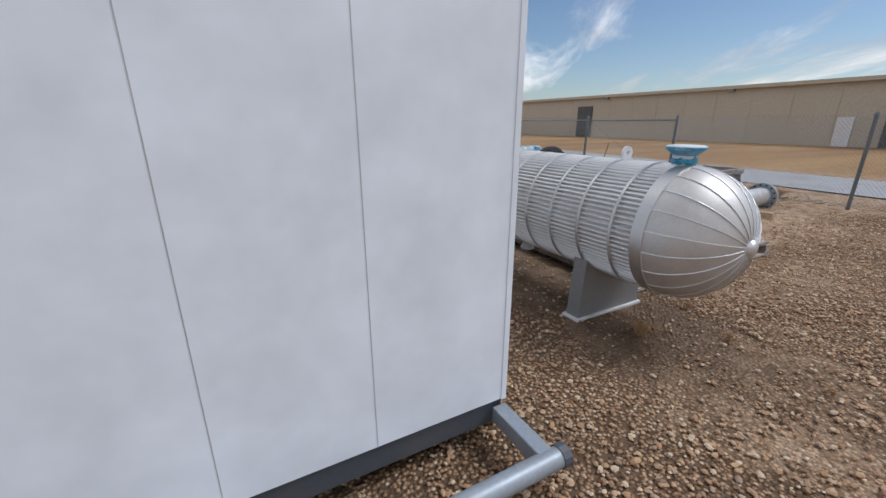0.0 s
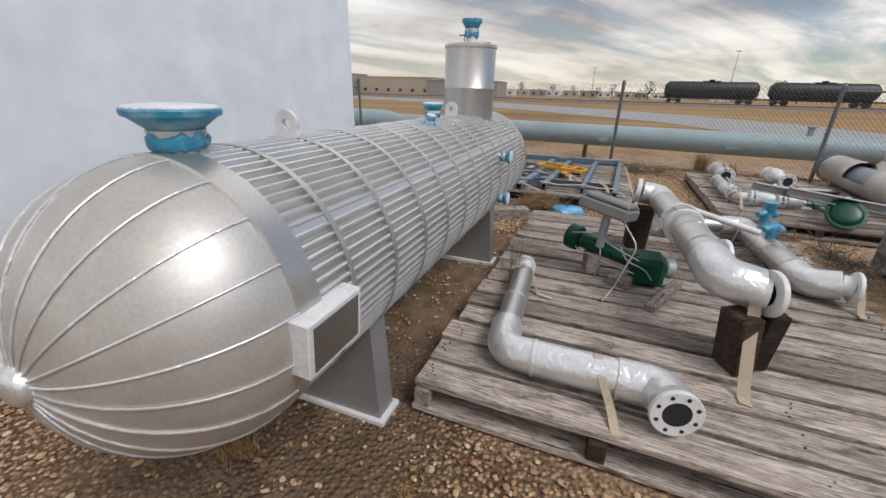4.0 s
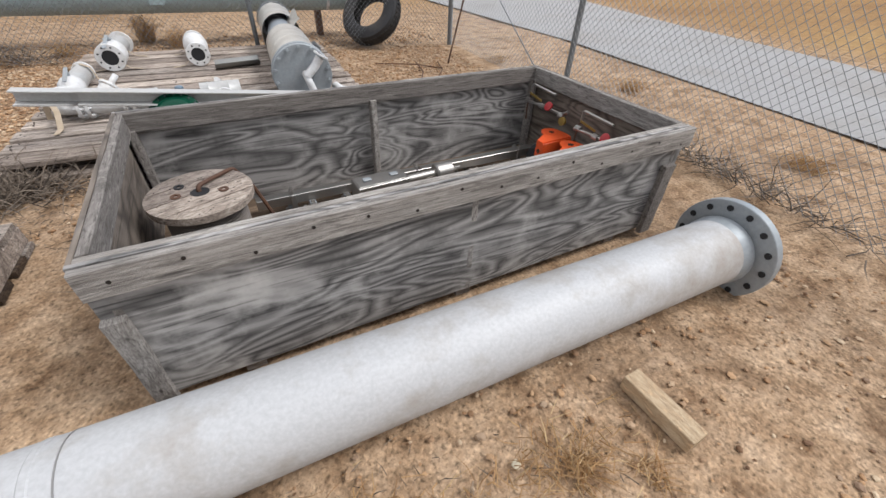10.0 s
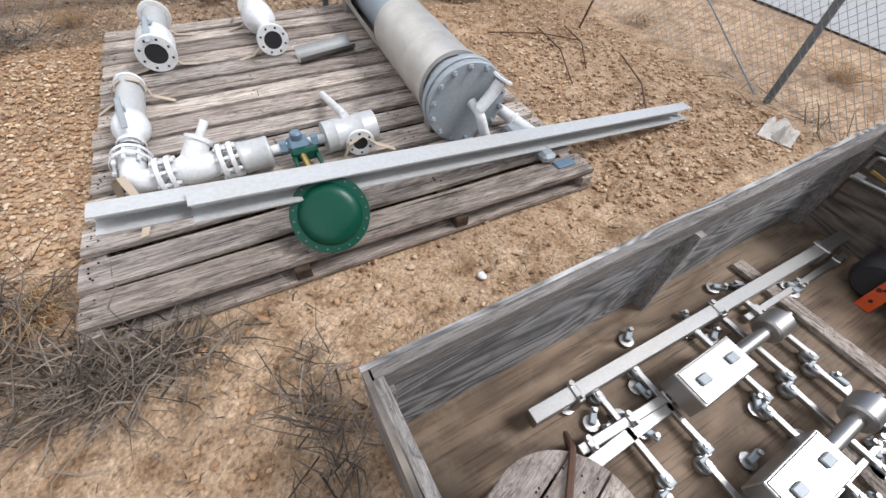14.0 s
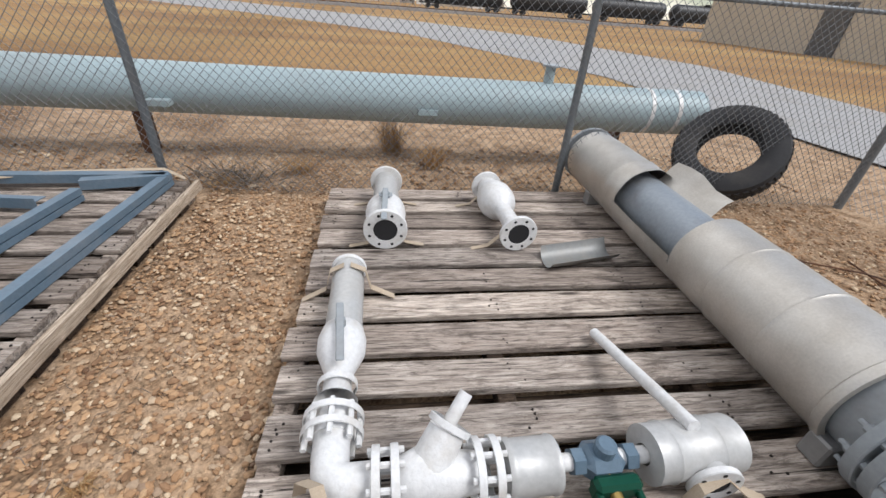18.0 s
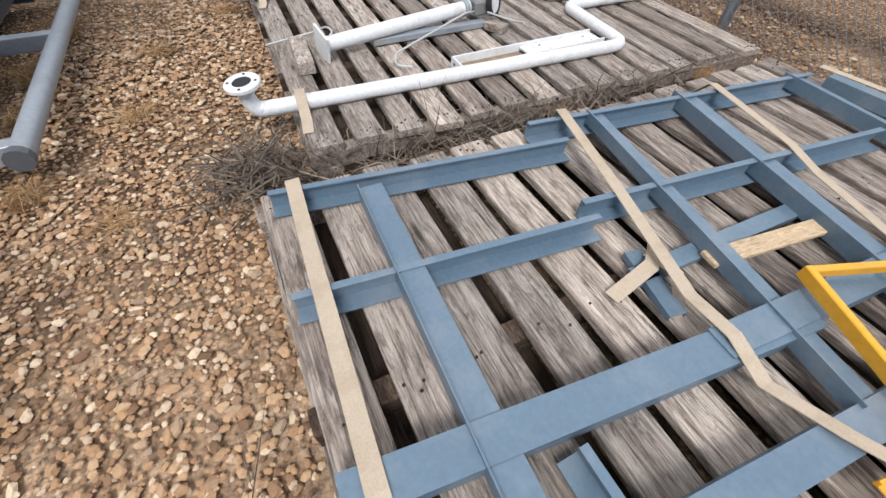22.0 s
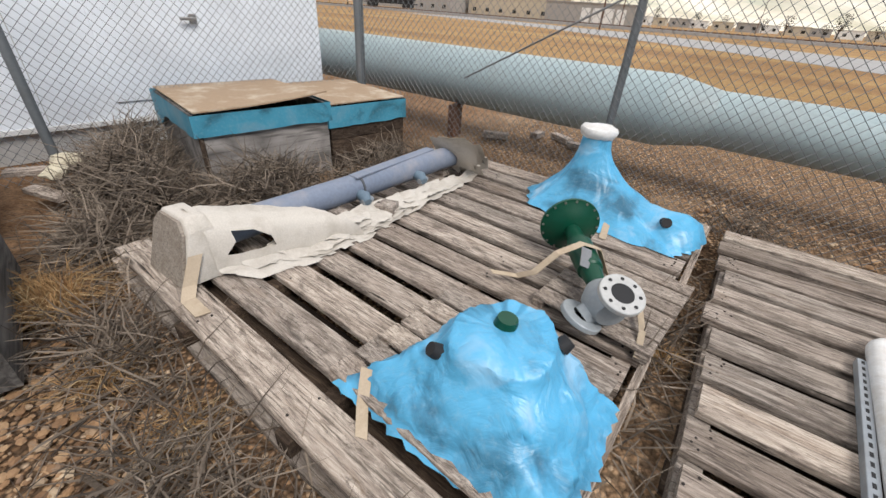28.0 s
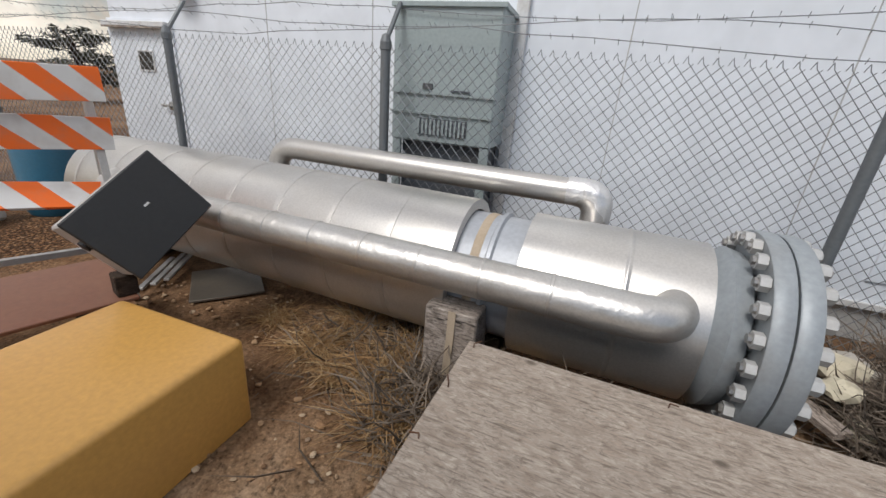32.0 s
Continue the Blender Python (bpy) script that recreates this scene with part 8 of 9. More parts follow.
small_pallet(-7.52, 6.95, -6, 0.92, 0.82, 0.18)
w = drape("wrapped_valve", [(-7.48, 6.93), (-7.0, 6.89), (-6.53, 6.88), (-6.46, 7.2), (-6.48, 7.53), (-6.8, 7.63), (-7.12, 7.56), (-7.32, 7.25)], (-6.92, 7.30, 0.19), 0.33, 0.215, M_FILM, "valve wrapped in crumpled bright blue plastic film", 3, 90, 24, 1.2, 0.013)
for p, d, r, mat, nm in (((-6.94, 7.34, 0.535), (0.1, 0.05, 1), 0.05, M_GREEN, "green cap showing through the film"), ((-7.10, 7.14, 0.46), (-0.5, -0.6, 0.6), 0.034, M_BLACK, "dark torn hole in the film"), ((-6.74, 7.42, 0.49), (0.4, 0.5, 0.6), 0.036, M_BLACK, "dark handle showing through the film")):
    part("opening", cyl(B(), p, Vector(p) + Vector(d).normalized() * 0.045, r, 20, r * 0.8), mat, w, nm, 40)
strap([(-7.36, 7.02, 0.30), (-7.3, 6.93, 0.22), (-7.22, 6.84, 0.186)], "short beige strap end", 0.05, (1, 0.3, 0))


def booted_wrap():
    """Film over an upright neck that flares down to the deck and along a lying branch."""
    foot0 = [(-7.64, 9.20), (-7.3, 9.10), (-6.92, 9.08), (-6.5, 9.07), (-6.38, 9.2), (-6.33, 9.45), (-6.38, 9.62), (-6.8, 9.76), (-7.3, 9.82), (-7.66, 9.75), (-7.76, 9.5)]
    c, tail, rt, h, n, rows = Vector((-7.28, 9.50)), Vector((-6.42, 9.34)), 0.112, 0.60, 88, 22
    axis = (tail - c).normalized()
    bm, rings = B(), []
    for j in range(rows + 1):
        k = 1 - (1 - j / rows) ** 1.9
        row = []
        for i in range(n):
            u = i / n * len(foot0)
            foot = Vector(foot0[int(u)]).lerp(Vector(foot0[(int(u) + 1) % len(foot0)]), u - int(u))
            foot += (foot - c).normalized() * 0.03 * noise.noise(Vector((i * 0.6, 3, 1)))
            D, way = (foot - c).length, (foot - c).normalized()
            p = (foot - way * 0).lerp(c + way * rt, k)
            d = (p - c).length
            z = h * (1 - max(0.0, (d - rt) / (D - rt)) ** 0.42)
            side = abs(axis.x * (p.y - c.y) - axis.y * (p.x - c.x))
            ahead = axis.dot(p - c)
            if ahead > 0 and side < 0.2:
                z = max(z, 0.185 * math.sqrt(1 - (side / 0.2) ** 2) * min(1.0, max(0.0, (D - d) / 0.10)) ** 0.5)
            fold = noise.noise(Vector((p.x * 6, p.y * 6, 2))) * 0.03 + 0.012 * math.sin(i * 1.43) * (1 - k)
            p = p + way * fold * (1 - 0.8 * k)
            row.append(bm.verts.new((p.x, p.y, 0.19 + z + (0.02 * noise.noise(Vector((p.x * 9, p.y * 9, 7))) if 0 < j else 0))))
        rings.append(row)
    for a, b in zip(rings, rings[1:]):
        for i in range(n):
            bm.faces.new((a[i], a[(i + 1) % n], b[(i + 1) % n], b[i]))
    bm.faces.new(rings[-1])
    t = thing("wrapped_valve", "tall fitting wrapped in blue plastic film with a white taped top", "wrapped valve", pose(0, 0, 0))
    part("film", bm, M_FILM, t, "", 70)
    bm, ring_of = B(), []
    for z, r in ((0.765, 0.118), (0.79, 0.135), (0.82, 0.142), (0.838, 0.132), (0.845, 0.07)):
        ring_of.append([bm.verts.new((-7.28 + (r + 0.009 * noise.noise(Vector((i * 0.9, z * 30, 2)))) * math.cos(i * math.pi / 14), 9.50 + r * math.sin(i * math.pi / 14), z + 0.012 * noise.noise(Vector((i * 0.5, z * 9, 4))))) for i in range(28)])
    for a, b in zip(ring_of, ring_of[1:]):
        for i in range(28):
            bm.faces.new((a[i], a[(i + 1) % 28], b[(i + 1) % 28], b[i]))
    bm.faces.new(ring_of[-1])
    part("taped_top", bm, M_WHITE, t, "white tape over the flanged top", 50)
    part("torn_hole", cyl(B(), (-6.62, 9.27, 0.33), (-6.60, 9.21, 0.355), 0.035, 14), M_BLACK, t, "dark tear in the film", 40)


booted_wrap()
strap([(-6.98, 9.2, 0.26), (-6.96, 9.08, 0.2), (-6.95, 9.0, 0.186)], "short beige strap end", 0.05, (1, 0, 0))


def green_valve():
    small_pallet(-7.05, 7.98, -8, 0.62, 0.78, 0.18)
    t = thing("control_valve", "green control valve with round diaphragm and grey flanged body", "control valve", pose(0, 0, 0))
    a, b = Vector((-7.10, 8.58, 0.42)), Vector((-6.70, 8.0, 0.36))
    d = (a - b).normalized()
    prof = [(0, 0.07), (0.09, 0.066), (0.13, 0.045), (0.165, 0.012), (0.185, 0.009), (0.185, -0.009), (0.165, -0.012), (0.13, -0.04), (0.05, -0.07), (0, -0.07)]
    c = part("diaphragm_case", lathe(B(), prof, 40, along(a, a + d)), M_GREEN, t, "round glossy green diaphragm case", 40)
    bolts_ring(c, a + d * 0.009, d, 0.172, 16, 0.008, 0.008, M_STAINLESS)
    bolts_ring(c, a - d * 0.017, d, 0.172, 16, 0.008, 0.008, M_STAINLESS)
    part("neck", cyl(B(), a - d * 0.06, a - d * 0.24, 0.045, 16, 0.06), M_GREEN, t, "", 40)
    part("spring_barrel", cyl(B(), a - d * 0.22, b + d * 0.24, 0.075, 24, 0.07, 0.01), M_GREEN, t, "green spring barrel", 40)
    part("yoke", cyl(B(), b + d * 0.26, b + d * 0.10, 0.06, 16, 0.045), M_GREEN, t, "", 40)
    part("scale_plate", box(B(), (-0.03, -0.06, 0.0), (0.03, 0.06, 0.006), Matrix.Translation((a + b) / 2 + Vector((0.02, -0.1, 0.06))) @ pose(0, 0, 0, 30, 20, 30)), M_STAINLESS, t)
    part("body", lathe(B(), [(0, -0.10), (0.07, -0.09), (0.10, -0.03), (0.105, 0.04), (0.07, 0.10), (0.05, 0.12)], 24, along(b, b + d)), M_GREYCAST, t, "grey cast body", 40)
    part("port", cyl(B(), b, (-6.645, 7.965, 0.455), 0.06, 18), M_GREYCAST, t, "", 40)
    flange(t, (-6.635, 7.955, 0.475), (0.25, -0.25, 0.9), 0.11, 0.056, 0.03, 8, M_PALE, "pale drilled flange")
    part("port", cyl(B(), b, (-6.77, 7.93, 0.28), 0.055, 18), M_GREYCAST, t, "", 40)
    flange(t, (-6.78, 7.92, 0.265), (-0.3, -0.2, -0.9), 0.11, 0.05, 0.03, 8, M_GREYCAST)
    strap([(-7.34, 8.03, 0.245), (-7.20, 8.08, 0.25), (-7.10, 8.06, 0.33), (-7.02, 8.14, 0.45), (-6.93, 8.26, 0.492), (-6.85, 8.33, 0.46), (-6.78, 8.38, 0.30), (-6.74, 8.4, 0.25)], "beige strap over the green valve", 0.045, (0.7, -0.5, 0))
    strap([(-6.62, 8.35, 0.25), (-6.56, 8.2, 0.30), (-6.50, 8.0, 0.28), (-6.48, 7.9, 0.2)], "short beige strap on the skid", 0.03, (1, 0, 0))


green_valve()


def grey_pipe():
    t = thing("grey_pipe", "blue-grey pipe with straps and small valves along the pallet", "pipe", pose(0, 0, 0))
    a, b = Vector((-8.72, 7.1, 0.36)), Vector((-8.50, 9.42, 0.36))
    part("barrel", cyl(B(), a, b, 0.095, 28), M_LAVENDER, t, "", 40)
    part("channel", box(B(), (-8.64, 8.15, 0.447), (-8.55, 9.1, 0.462), None, 0.003), M_LAVENDER, t, "blue-grey channel strapped on top")
    for y in (8.2, 8.55, 8.95):
        ring(t, (-8.61, y, 0.36), (0.09, 1, 0), 0.099, 0.02, M_SKID)
    for y in (8.15, 8.75):
        x = -8.62 + (y - 8.15) * 0.09
        part("small_valve", sweep(B(), [(x + 0.08, y, 0.34), (x + 0.14, y, 0.33), (x + 0.19, y - 0.02, 0.31)], [0.035, 0.05, 0.03], 12), M_STEELBLUE, t, "", 60)
        part("valve_tip", cyl(B(), (x + 0.16, y - 0.05, 0.31), (x + 0.16, y + 0.05, 0.31), 0.022, 10), M_GREYPIPE, t)
    for y in (7.9, 9.2):
        block((-8.78, y, 0.18), (-8.50, y + 0.1, 0.275), 0, "weathered timber chock under the grey pipe", M_WOOD)
    block((-8.45, 8.2, 0.18), (-8.3, 8.33, 0.28), 20, "weathered timber chock under the grey pipe", M_WOOD)
    # canvas over the near end, and its torn strips along the deck
    c = thing("canvas_cover", "torn cream canvas cover hanging off the pipe's boxed end", "canvas", pose(0, 0, 0))
    bm = B()
    prof = [(-8.95, 0.185), (-8.94, 0.46), (-8.89, 0.525), (-8.67, 0.525), (-8.60, 0.47), (-8.55, 0.19)]
    lo = [bm.verts.new((x, 6.90 + 0.33 * (z - 0.19), z)) for x, z in prof]
    hi = [bm.verts.new((x + 0.02, 7.12, z)) for x, z in prof]
    for i in range(len(prof) - 1):
        bm.faces.new((lo[i], lo[i + 1], hi[i + 1], hi[i]))
    bm.faces.new(lo), bm.faces.new(hi[::-1]), bm.faces.new((lo[-1], lo[0], hi[0], hi[-1]))
    bmesh.ops.recalc_face_normals(bm, faces=bm.faces[:])
    bmesh.ops.bevel(bm, geom=bm.edges[:], offset=0.012, segments=2, affect="EDGES", profile=0.5)
    part("end_box", bm, M_CANVAS, c, "squared box end", 50)
    bm = B()
    face = [(-8.94, 0.186), (-8.925, 0.45), (-8.88, 0.51), (-8.68, 0.51), (-8.62, 0.455), (-8.57, 0.186)]
    near, far = [bm.verts.new((x, 6.88 + 0.33 * (z - 0.19), z)) for x, z in face], [bm.verts.new((x, 6.896 + 0.33 * (z - 0.19), z)) for x, z in face]
    for i in range(len(face)):
        j = (i + 1) % len(face)
        bm.faces.new((near[i], near[j], far[j], far[i]))
    bm.faces.new(near), bm.faces.new(far[::-1])
    bmesh.ops.recalc_face_normals(bm, faces=bm.faces[:])
    part("end_board", bm, M_PLYTOP, c, "grey-brown board closing the end")
    bm, rows = B(), []
    for j in range(14):
        s = j / 13
        row = []
        for i in range(15):
            u = i / 14
            ang = math.pi * (1.02 - 1.05 * u)
            wide, high = 0.20 + 0.13 * s, 0.345 - 0.14 * s
            x = -8.745 + 0.15 * s + wide * math.cos(ang) + 0.02 * noise.noise(Vector((i * 0.8, j * 0.7, 2)))
            z = 0.19 + high * max(0, math.sin(ang)) ** 0.55 + 0.02 * noise.noise(Vector((i * 0.9, j * 0.9, 7)))
            y = 7.06 + 0.78 * s * (0.5 + 0.6 * u) + 0.03 * noise.noise(Vector((i, j, 4)))
            row.append(bm.verts.new((x, y, max(0.186, z))))
        rows.append(row)
    for a2, b2 in zip(rows, rows[1:]):
        for i in range(14):
            at = (rows.index(a2), i)
            if at in ((2, 11), (2, 12), (3, 11), (3, 12), (4, 12)):
                continue
            if at in ((1, 12), (4, 11)):
                bm.faces.new((a2[i], a2[i + 1], b2[i]) if at[0] == 1 else (a2[i], b2[i + 1], b2[i]))
                continue
            bm.faces.new((a2[i], a2[i + 1], b2[i + 1], b2[i]))
    part("cover_sheet", bm, M_CANVAS, c, "stiff cream canvas", 70)
    rng = random.Random(11)
    for k in range(5):
        # each layer of the torn sheet lies a little further in than the one below it
        bm, rows, nu, nv = B(), [], 11, 54
        for j in range(nv):
            v = j / (nv - 1)
            y = 7.06 + 0.10 * k + (2.36 - 0.34 * k) * v
            edge = -8.20 - 0.028 * k - 0.22 * max(0.0, 1 - v * 5) - 0.05 * v + 0.055 * noise.noise(Vector((y * 5.5, k * 7, 1))) + 0.035 * noise.noise(Vector((y * 17, k * 3, 5)))
            inner = -8.55 + 0.09 * (y - 7.1)
            row = []
            for i in range(nu):
                u = i / (nu - 1)
                x = inner + (edge - inner) * u
                fold = 0.048 * noise.noise(Vector((x * 8, y * 4.5, k * 11))) + 0.014 * noise.noise(Vector((x * 25, y * 13, k)))
                row.append(bm.verts.new((x, y + 0.05 * u + 0.03 * noise.noise(Vector((u * 3, y * 6, k))), max(0.186 + 0.004 * k, 0.196 + 0.011 * k + 0.05 * (1 - u) ** 2 + fold))))
            rows.append(row)
        for a2, b2 in zip(rows, rows[1:]):
            for i in range(nu - 1):
                if i == nu - 2 and rng.random() < 0.3:
                    continue
                bm.faces.new((a2[i], a2[i + 1], b2[i + 1], b2[i]))
        part("torn_layer", bm, M_CANVAS, c, "", 40)
    for k in range(12):
        bm, rows = B(), []
        x0, y0 = -8.52 + rng.uniform(-0.16, 0.16), 9.3 + rng.uniform(-0.05, 0.15)
        for j in range(6):
            s = j / 5
            rows.append([bm.verts.new((x0 + q * 0.12 + rng.uniform(-0.02, 0.02), y0 + 0.07 * s - 0.1 * (1 - s), 0.53 - 0.31 * s * rng.uniform(0.6, 1.1) + rng.uniform(-0.02, 0.02))) for q in range(3)])
        for a2, b2 in zip(rows, rows[1:]):
            for i in range(2):
                bm.faces.new((a2[i], a2[i + 1], b2[i + 1], b2[i]))
        part("torn_strip", bm, M_CANVAS, c, "", 70)
    strap([(-8.56, 6.98, 0.36), (-8.53, 6.90, 0.22), (-8.46, 6.85, 0.19), (-8.30, 6.84, 0.186)], "wide beige strap end hanging from the canvas", 0.07, (0.3, 1, 0))


grey_pipe()


# ---- low crates under blue tarp ----
def tarp_crates():
    m0 = pose(-9.97, 7.77, 0, 0, 0, -11.5)
    for k, (y0, y1) in enumerate(((0.0, 1.18), (1.20, 2.12))):
        t = thing("tarp_crate", "low grey wooden crate with plywood lid over blue tarp", "crate", m0 @ pose(0, y0, 0), "tarp crates")
        L, W, h = y1 - y0, 1.22 - 0.02 * k, 0.69 - 0.05 * k
        if k == 0:
            for x in (-0.012, -W + 0.012):
                part("side_panel", box(B(), (x - 0.012, 0, 0.0), (x + 0.012, L, h), None, 0.003), M_CRATEPLY, t, "weathered grey plywood side")
            for y in (0.012, L - 0.012):
                part("end_panel", box(B(), (-W + 0.026, y - 0.012, 0.0), (-0.026, y + 0.012, h), None, 0.003), M_CRATEPLY, t)
            part("corner_batten", box(B(), (0.0, 0.0, 0.0), (0.014, 0.04, h), None, 0.003), M_DARKBOARD_SHADE, t)
        for z in (0.02, 0.17, 0.32, 0.43) if k else ():
            for x, rz, ll, yy in ((0.0, 90, L, L / 2), (-W, 90, L, L / 2)):
                board(t, pose(x, yy, z + 0.07, 90, 0, 90), ll, 0.14, 0.025, M_DARKBOARD_SHADE, "side_board", k + int(z * 10))
            for yy in (0.02, L - 0.02):
                board(t, pose(-W / 2, yy, z + 0.07, 90, 0, 0), W - 0.03, 0.14, 0.025, M_DARKBOARD_SHADE, "end_board", k + 1)
        bm = B()
        n = 40
        ring_top, ring_mid, ring_bot = [], [], []
        per = []
        for i in range(n):
            s = i / n * 4
            q = s - int(s)
            c = [((0.03, -0.03), (0.03, L + 0.02)), ((0.03, L + 0.02), (-W - 0.03, L + 0.02)), ((-W - 0.03, L + 0.02), (-W - 0.03, -0.03)), ((-W - 0.03, -0.03), (0.03, -0.03))][int(s) % 4]
            per.append((c[0][0] + (c[1][0] - c[0][0]) * q, c[0][1] + (c[1][1] - c[0][1]) * q))
        for i, (x, y) in enumerate(per):
            f = 0.012 * noise.noise(Vector((i * 0.8, k, 1)))
            ring_top.append(bm.verts.new((x, y, h + 0.012)))
            ring_mid.append(bm.verts.new((x * 1.004 + f, y * 1.004 + f, h - 0.06)))
            ring_bot.append(bm.verts.new((x * 1.01 + f * 1.5, y * 1.01 - f, h - 0.165 - 0.03 * k - (0.16 * max(0, 1 - ((x + W) ** 2 + y * y) * 9) if k == 0 else 0) + 0.022 * noise.noise(Vector((i * 0.5, k + 3, 2))))))
        for a, b in ((ring_bot, ring_mid), (ring_mid, ring_top)):
            for i in range(n):
                bm.faces.new((a[i], a[(i + 1) % n], b[(i + 1) % n], b[i]))
        part("tarp", bm, M_TARP, t, "faded blue tarp edge", 40)
        bm, rows = B(), []
        for j in range(7):
            rows.append([bm.verts.new((0.02 - (W + 0.02) * i / 8, 0.0 + L * j / 6, h + 0.026 + (0.075 * ((i / 8 - 1) ** 2) * (j / 6) ** 2 if k == 0 else 0) + 0.006 * noise.noise(Vector((i, j, k))))) for i in range(9)])
        for a, b in zip(rows, rows[1:]):
            for i in range(8):
                bm.faces.new((a[i], a[i + 1], b[i + 1], b[i]))
        bm.normal_update()
        bmesh.ops.solidify(bm, geom=bm.faces[:], thickness=0.012)
        part("lid", bm, M_PLYLID, t, "weathered brown plywood lid")


M_PLYLID = paint("stained_brown_lid", (0.34, 0.24, 0.155), 0.8, 0, (0.55, 0.48, 0.38), 0.8, 30, 0.2, 4)
tarp_crates()
for x, y, rz, l in ((-9.1, 11.38, 25, 0.36), (-8.66, 11.86, 80, 0.22), (-8.33, 11.95, -30, 0.34), (-7.95, 11.75, 10, 0.42)):
    block((x - l / 2, y - 0.06, 0.0), (x + l / 2, y + 0.06, 0.08), rz, "grey timber offcut lying on the dirt", M_WOOD)


# ---- the long clad launcher vessel by the barbed fence ----
def launcher():
    a = Vector((-10.50, 6.30, 0.57))
    d = Vector((-0.23, -0.973, 0)).normalized()
    m = Matrix.Translation(a) @ Matrix.Rotation(math.atan2(d.y, d.x), 4, "Z")
    t = thing("launcher_vessel", "long aluminium-clad launcher barrel with a heavy bolted end flange", "pipeline launcher", m)
    R = 0.40
    ax = Matrix.Rotation(radians(90), 4, "Y")
    part("near_barrel", lathe(B(), [(R - 0.03, 0.16), (R, 0.16), (R, 0.17), (R, 0.492), (R, 0.50), (R + 0.004, 0.505), (R + 0.004, 0.515), (R, 0.52), (R, 0.528), (R, 0.99), (R, 1.0), (R - 0.02, 1.0)], 52, ax), M_CLAD_SM, t, "smooth clad barrel", 40)
    part("bare_section", lathe(B(), [(R - 0.05, 1.0), (R - 0.05, 1.14), (R - 0.03, 1.15), (R - 0.03, 1.17), (R - 0.05, 1.18), (R - 0.05, 1.36)], 52, ax), M_BAREPIPE, t, "exposed blue-grey pipe with tape", 40)
    part("tape_band", lathe(B(), [(R - 0.049, 1.21), (R - 0.047, 1.215), (R - 0.047, 1.255), (R - 0.049, 1.26)], 52, ax), M_STRAP, t, "tan tape band", 40)
    part("long_barrel", lathe(B(), [(R - 0.04, 1.34), (R + 0.02, 1.34), (R + 0.02, 4.66), (R - 0.03, 4.76), (0.0, 4.78)], 52, ax), M_CLAD_SM, t, "long clad barrel", 30)
    for i in range(8):
        part("sheet_lap", lathe(B(), [(R + 0.0195, 0), (R + 0.023, 0.002), (R + 0.023, 0.03), (R + 0.0195, 0.032)], 52, pose(1.70 + 0.4 * i, 0, 0) @ ax), M_CLAD_SM, t, "", 30)
    part("neck", lathe(B(), [(R - 0.06, 0.0), (R - 0.02, 0.02), (R + 0.0, 0.09), (R - 0.05, 0.13), (R - 0.06, 0.17)], 52, ax), M_GREYCAST, t, "", 40)
    for h0, h1 in ((-0.078, 0.0), (-0.165, -0.087)):
        part("end_flange", lathe(B(), [(0.30, h0), (0.495, h0), (0.50, h0 + 0.006), (0.50, h1 - 0.006), (0.495, h1), (0.30, h1)], 60, ax, True), M_GREYCAST, t, "thick grey flange ring", 40)
    part("end_cover", lathe(B(), [(0, -0.166), (0.32, -0.165)], 40, ax), M_GREYCAST, t)
    for i in range(24):
        q = 2 * math.pi * (i + 0.5) / 24
        y, z = 0.455 * math.cos(q), 0.455 * math.sin(q)
        s = part("stud_bolt", cyl(B(), (-0.215, y, z), (0.055, y, z), 0.02, 8), M_STAINLESS, t)
        for x in (-0.205, 0.002):
            part("nut", cyl(B(), (x, y, z), (x + 0.038, y, z), 0.036, 6), M_PALE, s)
    # side line along the barrel and the raised line above it
    tube_part("side_line", t, [(0.30, -0.2, 0.16), (0.30, 0.46, 0.17), (3.9, 0.5, 0.17), (4.1, 0.3, 0.17)], 0.098, M_LINECLAD, 0.16, "foil-clad side line")
    tube_part("upper_line", t, [(0.72, -0.44, 0.10), (0.70, -0.48, 0.46), (3.24, -0.47, 0.46), (3.28, -0.44, 0.1)], 0.085, M_CLAD_SM, 0.16, "raised clad line")
    part("line_elbow", sweep(B(), [(0.705, -0.475, 0.28), (0.70, -0.48, 0.465), (0.90, -0.48, 0.465)], 0.09, 18, 0.15), M_FOIL, t, "foil elbow", 50)
    for k in range(10):
        part("lap_band", lathe(B(), [(0.099, 0), (0.101, 0.002), (0.101, 0.012), (0.099, 0.014)], 22, along((0.8 + k * 0.32, 0.465 + k * 0.0035, 0.17), (6, 0.52, 0.17))), M_CLAD_SM, t, "", 40)
    s = part("wood_support", box(B(), (1.12, 0.28, -0.57), (1.40, 0.50, -0.03), None, 0.008), M_WOOD, t, "timber support post")
    part("support", box(B(), (4.2, -0.35, -0.57), (4.45, 0.35, -0.3), None, 0.008), M_TIMBER, t)
    part("support", box(B(), (1.06, -0.35, -0.57), (1.3, 0.17, -0.33), None, 0.008), M_TIMBER, t)
    solid("pipe_strap", ribbon(B(), [m @ Vector((1.25, 0.507, -0.03)), m @ Vector((1.25, 0.508, -0.2)), m @ Vector((1.26, 0.507, -0.5))], 0.04, m.to_3x3() @ Vector((1, 0, 0))), M_STRAP, "beige strap round the timber post", "strap")
